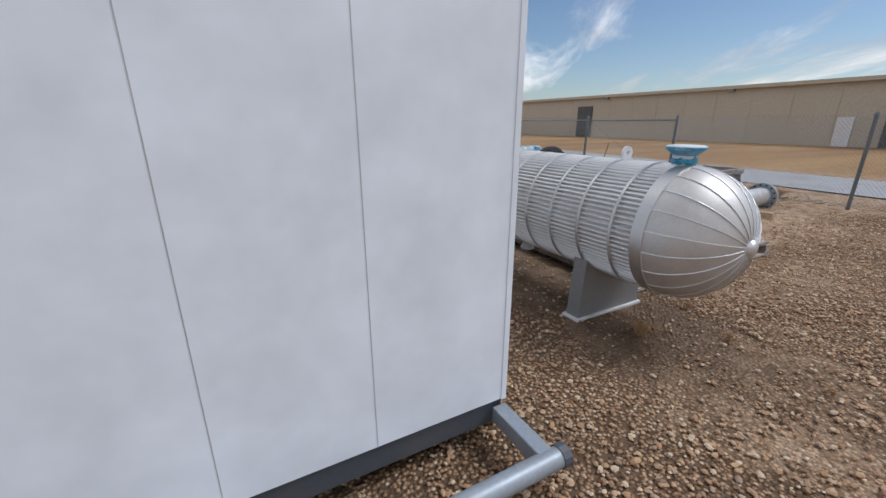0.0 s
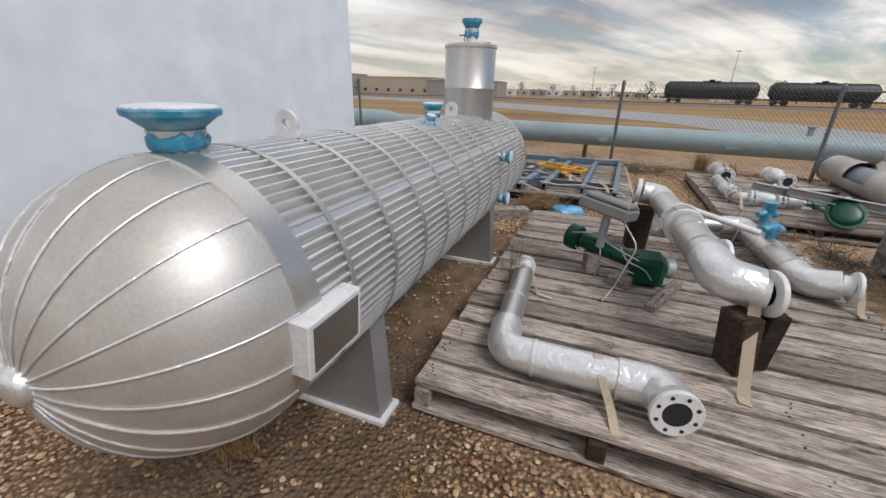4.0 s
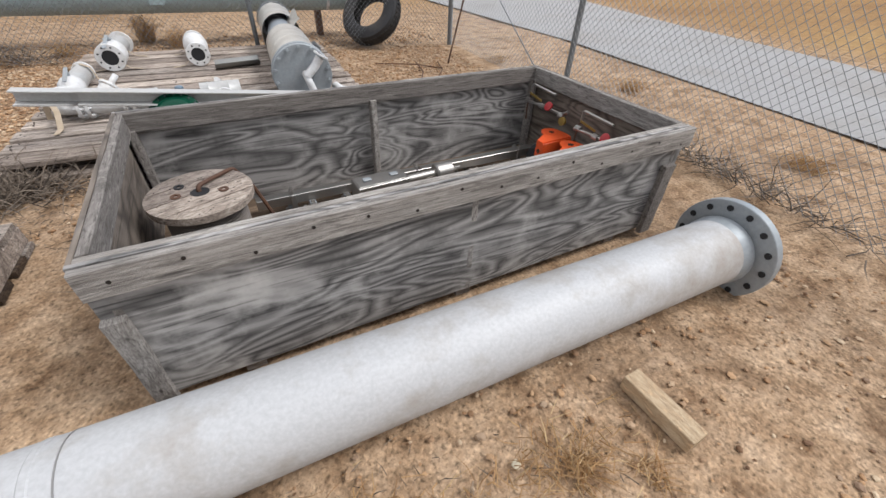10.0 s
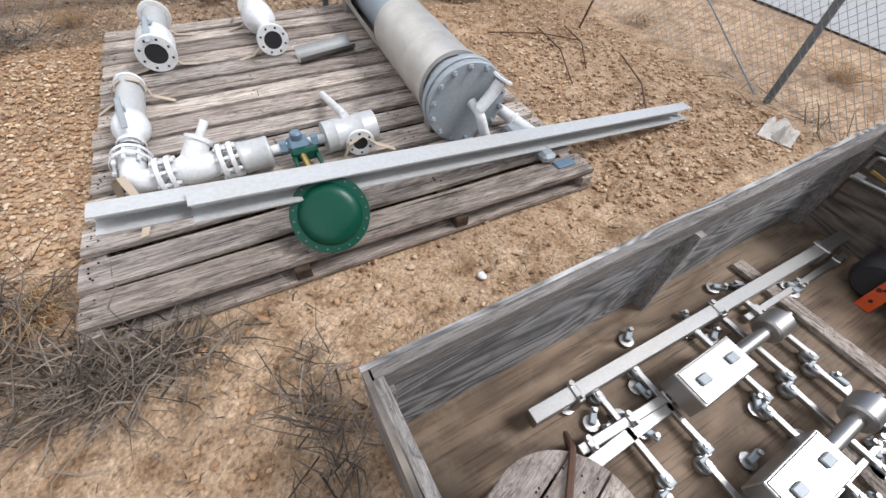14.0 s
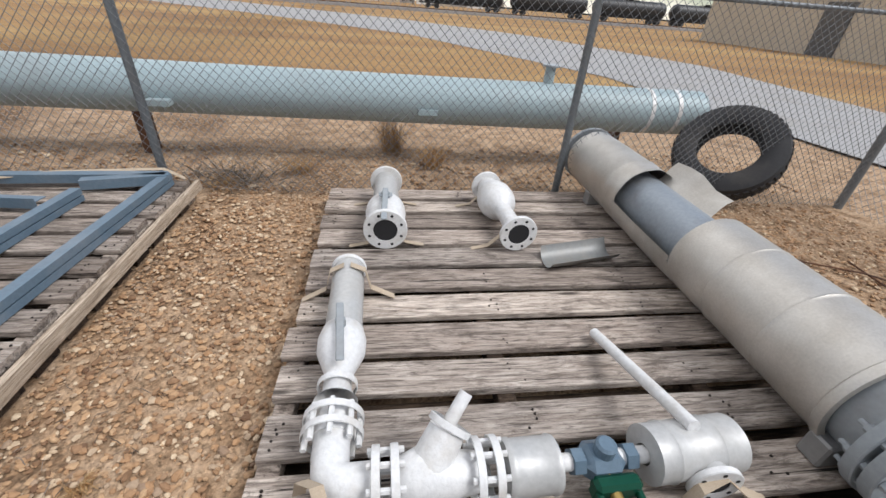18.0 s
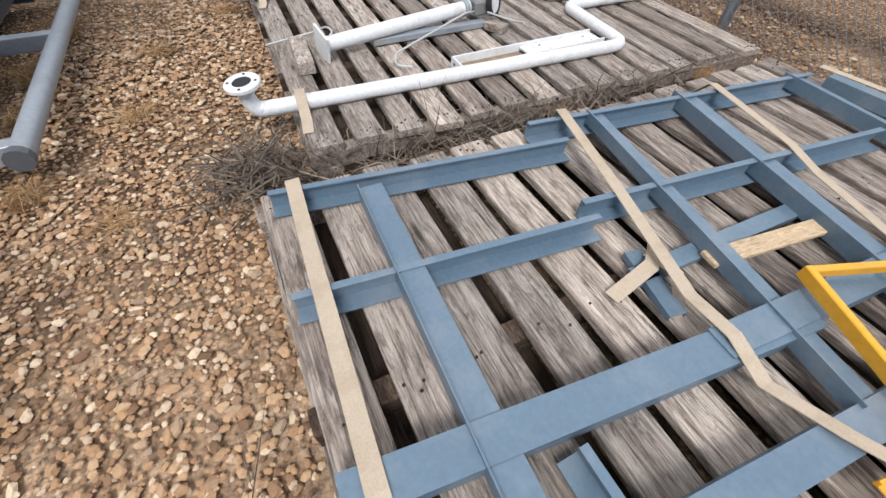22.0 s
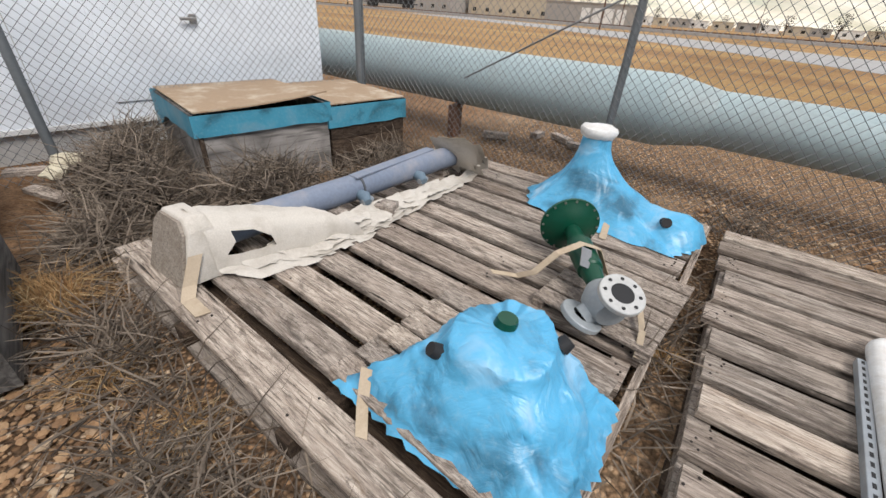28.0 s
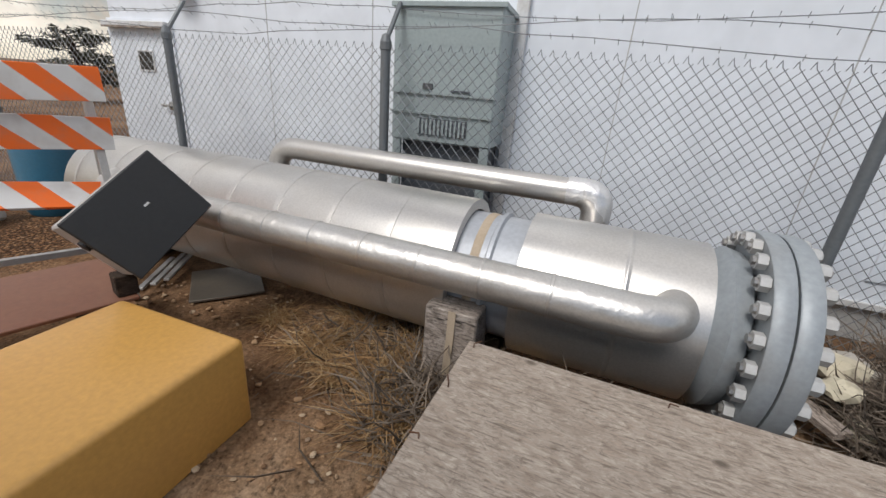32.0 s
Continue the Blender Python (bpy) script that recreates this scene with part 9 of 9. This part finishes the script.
    # broken foam and boards beside the flange
    for k, (x, y, s) in enumerate(((-10.75, 7.10, 0.13), (-10.55, 6.95, 0.09), (-10.95, 7.3, 0.17), (-10.45, 7.05, 0.07))):
        bm = B()
        bmesh.ops.create_icosphere(bm, subdivisions=2, radius=s)
        for v in bm.verts:
            kk = 1 + 0.5 * noise.noise(v.co * 14 + Vector((k, 0, 0)))
            v.co = Vector((v.co.x * kk, v.co.y * kk, max(-s * 0.4, v.co.z * 0.6 * kk)))
        solid("foam_lump", bm, M_HUSK if k != 2 else M_CANVAS, "broken lump of yellowed foam on the ground", "foam", pose(x, y, 0.30 if k < 2 else s * 0.4 + 0.1), "foam lumps", smooth=20)
    for x, y, z, rz, l in ((-10.85, 6.95, 0.22, 60, 0.5), (-10.55, 6.85, 0.14, 15, 0.4)):
        solid("loose_board", box(B(), (-l / 2, -0.05, 0), (l / 2, 0.05, 0.04), None, 0.003), M_WOOD, "short broken board by the flange", "board", pose(x, y, z, 4, 0, rz), "loose boards")


launcher()


# ---- boxes, panel and barricade at the end of the walk ----
def end_things():
    t = thing("plywood_box", "large box with weathered plywood lid and dark plywood sides", "box", pose(-10.02, 5.09, 0, 0, 0, -13))
    lx, ly, h = 1.12, 1.40, 0.57
    part("lid", box(B(), (-0.012, -0.012, h - 0.02), (lx + 0.012, ly + 0.012, h), None, 0.003), M_PLYTOP, t, "rough grained plywood lid")
    for lo, hi in (((0, 0, 0.05), (lx, 0.02, h - 0.02)), ((0, ly - 0.02, 0.05), (lx, ly, h - 0.02)), ((0, 0.02, 0.05), (0.02, ly - 0.02, h - 0.02)), ((lx - 0.02, 0.02, 0.05), (lx, ly - 0.02, h - 0.02))):
        part("side", box(B(), lo, hi), M_PLYDARK, t, "dark weathered plywood side")
    for x in (0.1, lx - 0.2):
        part("runner", box(B(), (x, 0, 0), (x + 0.1, ly, 0.05)), M_WOOD, t)
    for k, (x, y) in enumerate(((0.03, 0.02), (0.30, 0.015), (0.55, 0.02), (0.03, 0.75), (0.02, 1.37), (0.5, 1.385), (0.9, 1.38))):
        a = 2.0 + k * 1.7
        part("bent_nail", sweep(B(), [(x, y, h - 0.002), (x, y, h + 0.02), (x + 0.03 * math.cos(a), y + 0.03 * math.sin(a), h + 0.032)], 0.0028, 6), M_RUST, t)
    c = thing("ochre_cabinet", "ochre yellow sheet-metal cabinet lying on the gravel", "cabinet", pose(-9.94, 4.08, 0, 0, 0, -10.5))
    bm = box(B(), (0, -0.79, 0.0), (1.3, 0.0, 0.45))
    bmesh.ops.bevel(bm, geom=[e for e in bm.edges if max(v.co.z for v in e.verts) > 0.1], offset=0.032, segments=4, affect="EDGES", profile=0.5)
    part("body", bm, M_YELBOX, c, "", 50)
    part("base_lip", box(B(), (0.01, -0.78, 0.0), (1.29, -0.01, 0.012)), M_SKID, c)
    # red-brown sheet and the tilted black panel on it
    ms = pose(-10.21, 3.26, 0.365, 0, 0, -30)
    solid("brown_sheet", box(B(), (0, -0.7, 0), (1.1, 0.0, 0.022), None, 0.004), M_REDBROWN, "red-brown painted steel sheet lying on timber", "steel sheet", ms)
    for x in (0.15, 0.95):
        solid("timber_block", box(B(), (x - 0.07, -0.65, -0.365), (x + 0.07, -0.06, -0.003), None, 0.006), M_TIMBER, "dark timber bearer under the brown sheet", "timber block", ms, "timber blocks")
    o, ux, uy = Vector((-10.105, 3.407, 0.558)), Vector((-0.813, 0.19, 0.551)), Vector((0.417, -0.469, 0.778))
    ux.normalize()
    uy = (uy - ux * uy.dot(ux)).normalized()
    nz = ux.cross(uy)
    mp = Matrix(((ux.x, uy.x, nz.x, o.x), (ux.y, uy.y, nz.y, o.y), (ux.z, uy.z, nz.z, o.z), (0, 0, 0, 1)))
    p = thing("black_panel", "black-faced equipment panel tilted up on its corner", "panel", mp)
    s = 1 if nz.dot(Vector((-8.6, 5.1, 1.5)) - o) > 0 else -1
    part("face", box(B(), (0, 0, min(0, s * 0.02)), (0.523, 0.40, max(0, s * 0.02)), None, 0.006), M_PANEL, p, "matt black face")
    part("frame", box(B(), (0.012, 0.012, min(-s * 0.002, -s * 0.25)), (0.511, 0.388, max(-s * 0.002, -s * 0.25)), None, 0.01), M_PALE, p, "grey metal back")
    part("sticker", box(B(), (0.29, 0.22, min(s * 0.0205, s * 0.022)), (0.32, 0.231, max(s * 0.0205, s * 0.022))), M_WHITE, p, "small white label")
    part("latch", cyl(B(), (0.012, 0.26, -s * 0.05), (-0.008, 0.26, -s * 0.05), 0.03, 12), M_BLACK, p)
    solid("timber_block", box(B(), (-0.05, -0.05, 0), (0.05, 0.05, 0.12), None, 0.006), M_TIMBER, "dark timber block propping the tilted panel", "timber block", pose(-10.22, 3.17, 0.388, 0, 0, -30), "timber blocks")
    solid("floor_plate", box(B(), (-0.27, -0.25, 0), (0.27, 0.25, 0.02), None, 0.004), M_DARKPLATE, "dark brown-grey steel plate lying on the dirt", "steel plate", pose(-11.12, 3.06, 0.0, 0, 0, 38))
    for k in range(3):
        solid("steel_strip", box(B(), (-0.3, -0.02, 0), (0.3, 0.02, 0.02), None, 0.002), M_PALE, "short grey steel strip on the ground", "steel strip", pose(-11.1 - k * 0.06, 2.45 + k * 0.06, 0.0 + 0.021 * k, 0, 0, 22), "steel strips")
    # barricade
    b = thing("barricade", "road barricade with three orange and white striped boards", "barricade", pose(-10.95, 2.46, 0, 0, 0, -37))
    for k, z in enumerate((1.43, 1.13, 0.72)):
        part("striped_board", box(B(), (0.0, -0.012, -0.10), (1.25, 0.012, 0.10), pose(0, 0.17 - 0.03 * k, z, (5, 5, 48)[k], (1, -2, -5)[k], 0), 0.003), M_STRIPE, b, "orange and white striped board")
    for x in (0.08, 1.1):
        for q in (-1, 1):
            part("leg", box(B(), (x - 0.022, -0.022, 0.0), (x + 0.022, 0.022, 1.52), pose(0, q * 0.30, 0, q * 9.5, 0, 0), 0.003), M_PALE, b, "grey steel leg")
    part("cross_bar", box(B(), (0.06, -0.02, 0.3), (1.12, 0.02, 0.34)), M_PALE, b)
    d = thing("plastic_drum", "blue plastic drum behind the barricade", "drum", pose(-12.1, 0.3, 0))
    part("shell", lathe(B(), [(0, 0), (0.26, 0), (0.28, 0.05), (0.28, 0.3), (0.29, 0.32), (0.28, 0.34), (0.28, 0.82), (0.24, 0.88), (0, 0.88)], 28), M_TEAL, d, "", 40)
    solid("white_tub", box(B(), (-0.35, -0.25, 0), (0.35, 0.25, 0.32), None, 0.03), M_WHITE, "low white plastic tub behind the barricade", "tub", pose(-11.3, 0.0, 0, 0, 0, 10))
    # pine behind
    t = thing("pine_tree", "dark wind-blown pine tree behind the yard", "tree", pose(-24.6, -13.6, 0) @ Matrix.Diagonal((1.25, 1.25, 0.72, 1)))
    bm = cyl(B(), (0, 0, 0), (0.3, 0, 3.6), 0.16, 9, 0.07)
    rng = random.Random(5)
    verts, faces = [], []
    for i in range(34):
        z = 0.8 + 3.0 * i / 34
        a, l = rng.uniform(0, 6.28), rng.uniform(0.6, 1.6)
        e = Vector((0.3 * z / 3.6 + math.cos(a) * l, math.sin(a) * l, z + rng.uniform(0.0, 0.5)))
        cyl(bm, (0.3 * z / 3.6, 0, z), e, 0.035, 5, 0.012)
        for k in range(70):
            q = Vector((0.3 * z / 3.6, 0, z)).lerp(e, rng.uniform(0.35, 1.08)) + Vector((rng.gauss(0, 0.12), rng.gauss(0, 0.12), rng.gauss(0, 0.09)))
            o = len(verts)
            for _ in range(3):
                verts.append(q + Vector((rng.uniform(-1, 1), rng.uniform(-1, 1), rng.uniform(-0.8, 0.8))) * 0.15)
            faces.append((o, o + 1, o + 2))
    part("trunk", bm, M_TIMBER, t)
    me = bpy.data.meshes.new("crown")
    me.from_pydata([tuple(v) for v in verts], [], faces)
    me.materials.append(M_LEAF)
    new("crown", me).parent = t


M_PANEL = paint("matt_black_face", (0.022, 0.024, 0.027), 0.55, 0, (0.05, 0.05, 0.05), 0.3)
end_things()


# ---- loose things, plants and stones ----
drape("wrapped_parcel", [(-1.12, 5.30), (-0.85, 5.22), (-0.62, 5.4), (-0.62, 5.86), (-0.85, 5.92), (-1.08, 5.72)], (-0.86, 5.56, 0.22), 0.10, 0.005, M_FILM, "flat parcel wrapped in blue plastic film on the dirt", 14, 60, 8, 2.6, 0.02)
solid("timber_block", box(B(), (-0.3, -0.09, 0), (0.3, 0.09, 0.16), None, 0.008), M_WOOD, "weathered squared timber lying by the pallet", "timber block", pose(-1.66, 5.02, 0, 0, 0, 25), "timber blocks")
for k, (x0, y0, x1, y1) in enumerate(((5.85, 8.4, 5.35, 7.1), (6.2, 8.3, 5.7, 7.3), (5.2, 8.5, 6.1, 7.9), (6.3, 7.4, 5.5, 6.2))):
    solid("rusty_rod", sweep(B(), [(x0, y0, 0.012), ((x0 + x1) / 2 + 0.1, (y0 + y1) / 2, 0.03), (x1, y1, 0.012)], 0.008, 6), M_RUST, "thin rusty rod lying on the gravel", "rod", group="rusty rods")
for x, y, s, c in ((3.3, 5.42, 0.028, M_WHITE), (-1.62, 5.33, 0.03, M_WHITE), (3.72, 2.42, 0.02, M_HUSK), (-2.0, 4.9, 0.025, M_HUSK)):
    bm = B()
    bmesh.ops.create_icosphere(bm, subdivisions=2, radius=s)
    for v in bm.verts:
        v.co = v.co * (1 + 0.4 * noise.noise(v.co * 40))
        v.co.z *= 0.55
    solid("pale_stone", bm, c, "single pale stone on the dirt", "stone", pose(x, y, s * 0.3), "pale stones")

bm, rows = B(), []
for j in range(9):
    rows.append([bm.verts.new(((i - 4) * 0.06 * (1 + 0.4 * noise.noise(Vector((i, j, 1)))), (j - 4) * 0.05 * (1 + 0.4 * noise.noise(Vector((i, j, 5)))), max(0.004, 0.05 + 0.13 * noise.noise(Vector((i * 0.7, j * 0.8, 3))) - 0.0035 * ((i - 4) ** 2 + (j - 4) ** 2)))) for i in range(9)])
for a, b in zip(rows, rows[1:]):
    for i in range(8):
        bm.faces.new((a[i], a[i + 1], b[i + 1], b[i]))
solid("torn_rag", bm, M_CANVAS, "crumpled pale rag lying on the dirt by the fence", "rag", pose(6.55, 5.64, 0, 0, 0, 20) @ Matrix.Diagonal((0.75, 0.7, 1.3, 1)), smooth=40)

# dry grass tufts and brush
for x, y, n, h, s in ((-2.05, 0.42, 90, 0.16, 0.16), (-1.44, 0.0, 60, 0.08, 0.1), (-1.6, -0.75, 40, 0.06, 0.08), (-1.96, 0.46, 60, 0.14, 0.14), (-1.14, 0.56, 50, 0.07, 0.09), (1.91, 11.2, 260, 0.6, 0.5), (2.4, 10.6, 160, 0.4, 0.4), (0.9, 10.4, 120, 0.25, 0.35),
                      (1.72, 2.98, 140, 0.16, 0.13), (1.80, 2.84, 320, 0.27, 0.11), (1.78, 2.75, 260, 0.2, 0.14), (1.87, 2.70, 220, 0.26, 0.13), (2.0, 2.6, 190, 0.12, 0.24), (2.4, 2.52, 240, 0.13, 0.24), (2.62, 2.6, 200, 0.11, 0.22), (3.05, 2.42, 260, 0.10, 0.22), (3.3, 2.3, 80, 0.06, 0.2), (3.95, 2.3, 100, 0.06, 0.22), (4.2, 2.15, 60, 0.05, 0.2),
                      (-4.6, 4.75, 160, 0.16, 0.25), (-5.2, 4.7, 160, 0.18, 0.3), (-6.0, 4.8, 160, 0.16, 0.3), (-3.75, 4.85, 120, 0.12, 0.25), (-3.4, 5.3, 90, 0.06, 0.25), (-4.4, 5.35, 120, 0.06, 0.3), (-5.4, 5.5, 90, 0.06, 0.3), (-3.5, 6.3, 90, 0.1, 0.2), (-6.1, 6.1, 90, 0.08, 0.25), (-1.25, 5.66, 320, 0.42, 0.4), (-1.5, 5.6, 160, 0.3, 0.3), (1.0, 6.2, 160, 0.2, 0.3), (-10.55, 4.75, 420, 0.2, 0.5), (-10.9, 4.3, 300, 0.14, 0.5), (-10.45, 5.35, 300, 0.2, 0.4), (-9.15, 6.45, 420, 0.3, 0.45), (-9.35, 6.2, 260, 0.25, 0.4), (-10.2, 5.2, 420, 0.22, 0.5), (-10.0, 4.75, 420, 0.25, 0.45), (-10.35, 4.6, 340, 0.2, 0.4), (-10.5, 4.1, 300, 0.12, 0.4), (-10.75, 3.7, 220, 0.08, 0.35), (-10.3, 4.35, 300, 0.14, 0.3),
                      (8.2, 6.0, 160, 0.2, 0.5), (7.9, 3.5, 160, 0.18, 0.5), (7.2, 8.0, 100, 0.16, 0.4), (-6.4, 6.85, 90, 0.14, 0.2), (-3.2, 7.9, 160, 0.16, 0.25), (-3.2, 9.2, 160, 0.2, 0.25), (-6.35, 8.2, 120, 0.14, 0.2), (0.6, 7.0, 60, 0.06, 0.1), (-3.9, 9.95, 140, 0.2, 0.25), (0.2, 10.0, 90, 0.12, 0.3), (-7.9, 6.5, 120, 0.14, 0.3), (-8.4, 6.4, 160, 0.18, 0.3)):
    tuft((x, y, 0.0), n, h, s, STRAWS)
for x, y, sx, sy, h, n in ((1.25, 5.72, 0.5, 0.35, 0.07, 420), (-10.6, 4.6, 0.6, 0.6, 0.03, 300), (-3.3, 7.0, 0.22, 1.5, 0.04, 300), (0.85, 6.15, 0.3, 0.45, 0.1, 300), (1.5, 5.6, 0.5, 0.2, 0.06, 200), (2.2, 4.9, 0.2, 0.8, 0.05, 160),
                           (-3.42, 6.0, 0.25, 0.35, 0.18, 300), (-3.18, 7.8, 0.2, 1.3, 0.14, 420), (-6.42, 6.6, 0.3, 0.5, 0.14, 420), (-6.9, 6.45, 0.5, 0.3, 0.08, 300), (-6.4, 8.3, 0.15, 1.3, 0.12, 260), (-7.7, 6.4, 0.7, 0.3, 0.1, 420), (-8.6, 6.5, 0.6, 0.25, 0.12, 320),
                           (-10.2, 7.3, 0.75, 0.45, 0.48, 2600), (-10.75, 7.6, 0.5, 0.4, 0.5, 1200), (-9.55, 8.0, 0.4, 0.7, 0.34, 1500), (-9.3, 9.2, 0.3, 0.8, 0.28, 700), (-9.6, 6.85, 0.5, 0.3, 0.22, 700), (-10.15, 4.9, 0.5, 0.35, 0.18, 700), (-10.1, 5.7, 0.3, 0.5, 0.16, 400), (-6.0, 10.1, 0.4, 0.3, 0.3, 160), (-1.3, 5.75, 0.5, 0.25, 0.14, 220), (0.3, 10.1, 0.6, 0.3, 0.1, 160), (6.9, 4.0, 0.2, 2.5, 0.1, 420)):
    thicket((x, y, 0.0), sx, sy, h, n, TWIGS)
for x, y, sx, sy, n in ((1.75, 2.5, 0.45, 0.3, 420), (2.2, 2.45, 0.5, 0.25, 300), (1.9, 5.2, 1.0, 0.5, 240), (3.6, 5.35, 1.3, 0.4, 200), (5.2, 6.6, 0.9, 1.2, 220), (3.2, 2.35, 1.3, 0.5, 160), (0.5, 7.5, 0.4, 1.5, 120), (-10.6, 4.4, 0.6, 0.8, 300)):
    thicket((x, y, 0.0), sx, sy, 0.012, n, TWIGS, 0.075, 0.0022)
for x, y, sx, sy, n in ((1.7, 2.5, 0.4, 0.3, 420), (2.1, 2.55, 0.4, 0.25, 380), (2.6, 2.5, 0.5, 0.2, 300), (3.1, 2.42, 0.3, 0.2, 260), (3.8, 2.35, 0.6, 0.2, 240)):
    thicket((x, y, 0.0), sx, sy, 0.05, n, STRAWS, 0.13, 0.0024)
stalks("dry_brush", TWIGS, M_TWIG, "heaps of grey dry twigs between pallets and crates")
stalks("dry_grass", STRAWS, M_STRAW, "tufts of straw-coloured dry grass on the dirt")
for x0, y0, z0, x1, y1, z1 in ((-10.7, 6.9, 0.1, -9.2, 7.35, 0.42), (-10.4, 7.6, 0.3, -9.6, 6.9, 0.2), (-10.3, 4.7, 0.02, -9.95, 4.95, 0.28), (-8.0, 6.2, 0.01, -6.9, 6.25, 0.03)):
    solid("dead_branch", sweep(B(), [(x0, y0, z0), ((x0 + x1) / 2, (y0 + y1) / 2 + 0.08, (z0 + z1) / 2 + 0.05), (x1, y1, z1)], [0.012, 0.009, 0.004], 6), M_TWIG, "long bare dead branch in the brush", "branch", group="dead branches")


def pebbles():
    """Loose stones on the walked ground: denser in the gravel patches."""
    rng = random.Random(21)
    phi = (1 + 5 ** 0.5) / 2
    base = [Vector(p).normalized() for p in ((-1, phi, 0), (1, phi, 0), (-1, -phi, 0), (1, -phi, 0), (0, -1, phi), (0, 1, phi), (0, -1, -phi), (0, 1, -phi), (phi, 0, -1), (phi, 0, 1), (-phi, 0, -1), (-phi, 0, 1))]
    tris = ((0, 11, 5), (0, 5, 1), (0, 1, 7), (0, 7, 10), (0, 10, 11), (1, 5, 9), (5, 11, 4), (11, 10, 2), (10, 7, 6), (7, 1, 8), (3, 9, 4), (3, 4, 2), (3, 2, 6), (3, 6, 8), (3, 8, 9), (4, 9, 5), (2, 4, 11), (6, 2, 10), (8, 6, 7), (9, 8, 1))
    # patches: x0, x1, y0, y1, stones per square metre, size
    areas = ((-4.5, 2.2, -2.6, 1.0, 620, 0.0135), (-3.8, -1.4, 1.0, 5.0, 700, 0.0135), (1.6, 6.4, 1.8, 3.0, 130, 0.012), (2.2, 6.4, -2.6, 1.8, 420, 0.0145), (0.1, 1.25, 5.6, 10.0, 1150, 0.0135), (-3.9, 0.3, 4.4, 6.0, 1250, 0.0145), (-9.0, -3.4, 4.6, 6.5, 1350, 0.0145), (1.6, 6.6, 4.9, 5.95, 140, 0.013), (4.5, 6.8, 5.4, 9.6, 560, 0.014), (-6.4, 7.0, 9.9, 11.3, 150, 0.02), (-11.2, -9.6, 2.6, 5.2, 150, 0.013), (2.2, 9.0, -6.0, -1.0, 170, 0.018), (-9.0, -8.0, 2.5, 4.7, 200, 0.018))
    vs, fs, k = [], [], 0
    for x0, x1, y0, y1, dens, size in areas:
        for _ in range(int((x1 - x0) * (y1 - y0) * dens)):
            x, y = rng.uniform(x0, x1), rng.uniform(y0, y1)
            p = noise.noise(Vector((x * 0.9, y * 0.9, 3))) * 0.5 + 0.5
            if rng.random() > 0.35 + p:
                continue
            # few stones lie on the packed soil below the vessel
            if abs(x + 1.95) < 0.75 and -0.5 < y < 4.4 and rng.random() < 0.75:
                continue
            s = size * rng.choice((0.5, 0.6, 0.7, 0.8, 0.9, 1.0, 1.2, 1.6))
            ax, ay, az = s * rng.uniform(0.8, 1.5), s * rng.uniform(0.7, 1.1), s * rng.uniform(0.35, 0.7)
            a = rng.uniform(0, 6.28)
            ca, sa = math.cos(a), math.sin(a)
            o = len(vs)
            for b in base:
                j = rng.uniform(0.8, 1.15)
                u, v = b.x * ax * j, b.y * ay * j
                vs.append((x + u * ca - v * sa, y + u * sa + v * ca, az * 0.35 + b.z * az * j))
            fs.extend([(o + p0, o + p1, o + p2) for p0, p1, p2 in tris])
    me = bpy.data.meshes.new("pebbles")
    me.from_pydata(vs, [], fs)
    me.materials.append(M_STONE)
    tagged(new("pebbles", me), "scattered rounded tan and brown pebbles on the dirt", "pebbles", "", "stuff")


pebbles()
vs, fs = [], []
for p in NAILS:
    o = len(vs)
    for i in range(6):
        a = i * math.pi / 3
        vs.append((p.x + 0.0058 * math.cos(a), p.y + 0.0058 * math.sin(a), p.z + 0.0025))
    for i in range(6):
        a = i * math.pi / 3
        vs.append((p.x + 0.0066 * math.cos(a), p.y + 0.0066 * math.sin(a), p.z - 0.003))
    fs.append(tuple(range(o, o + 6)))
    fs.extend([(o + i, o + 6 + i, o + 6 + (i + 1) % 6, o + (i + 1) % 6) for i in range(6)])
me = bpy.data.meshes.new("nail_heads")
me.from_pydata(vs, [], fs)
me.materials.append(M_NAIL)
tagged(new("nail_heads", me), "rusty nail heads in the pallet planks", "nails", "", "stuff")
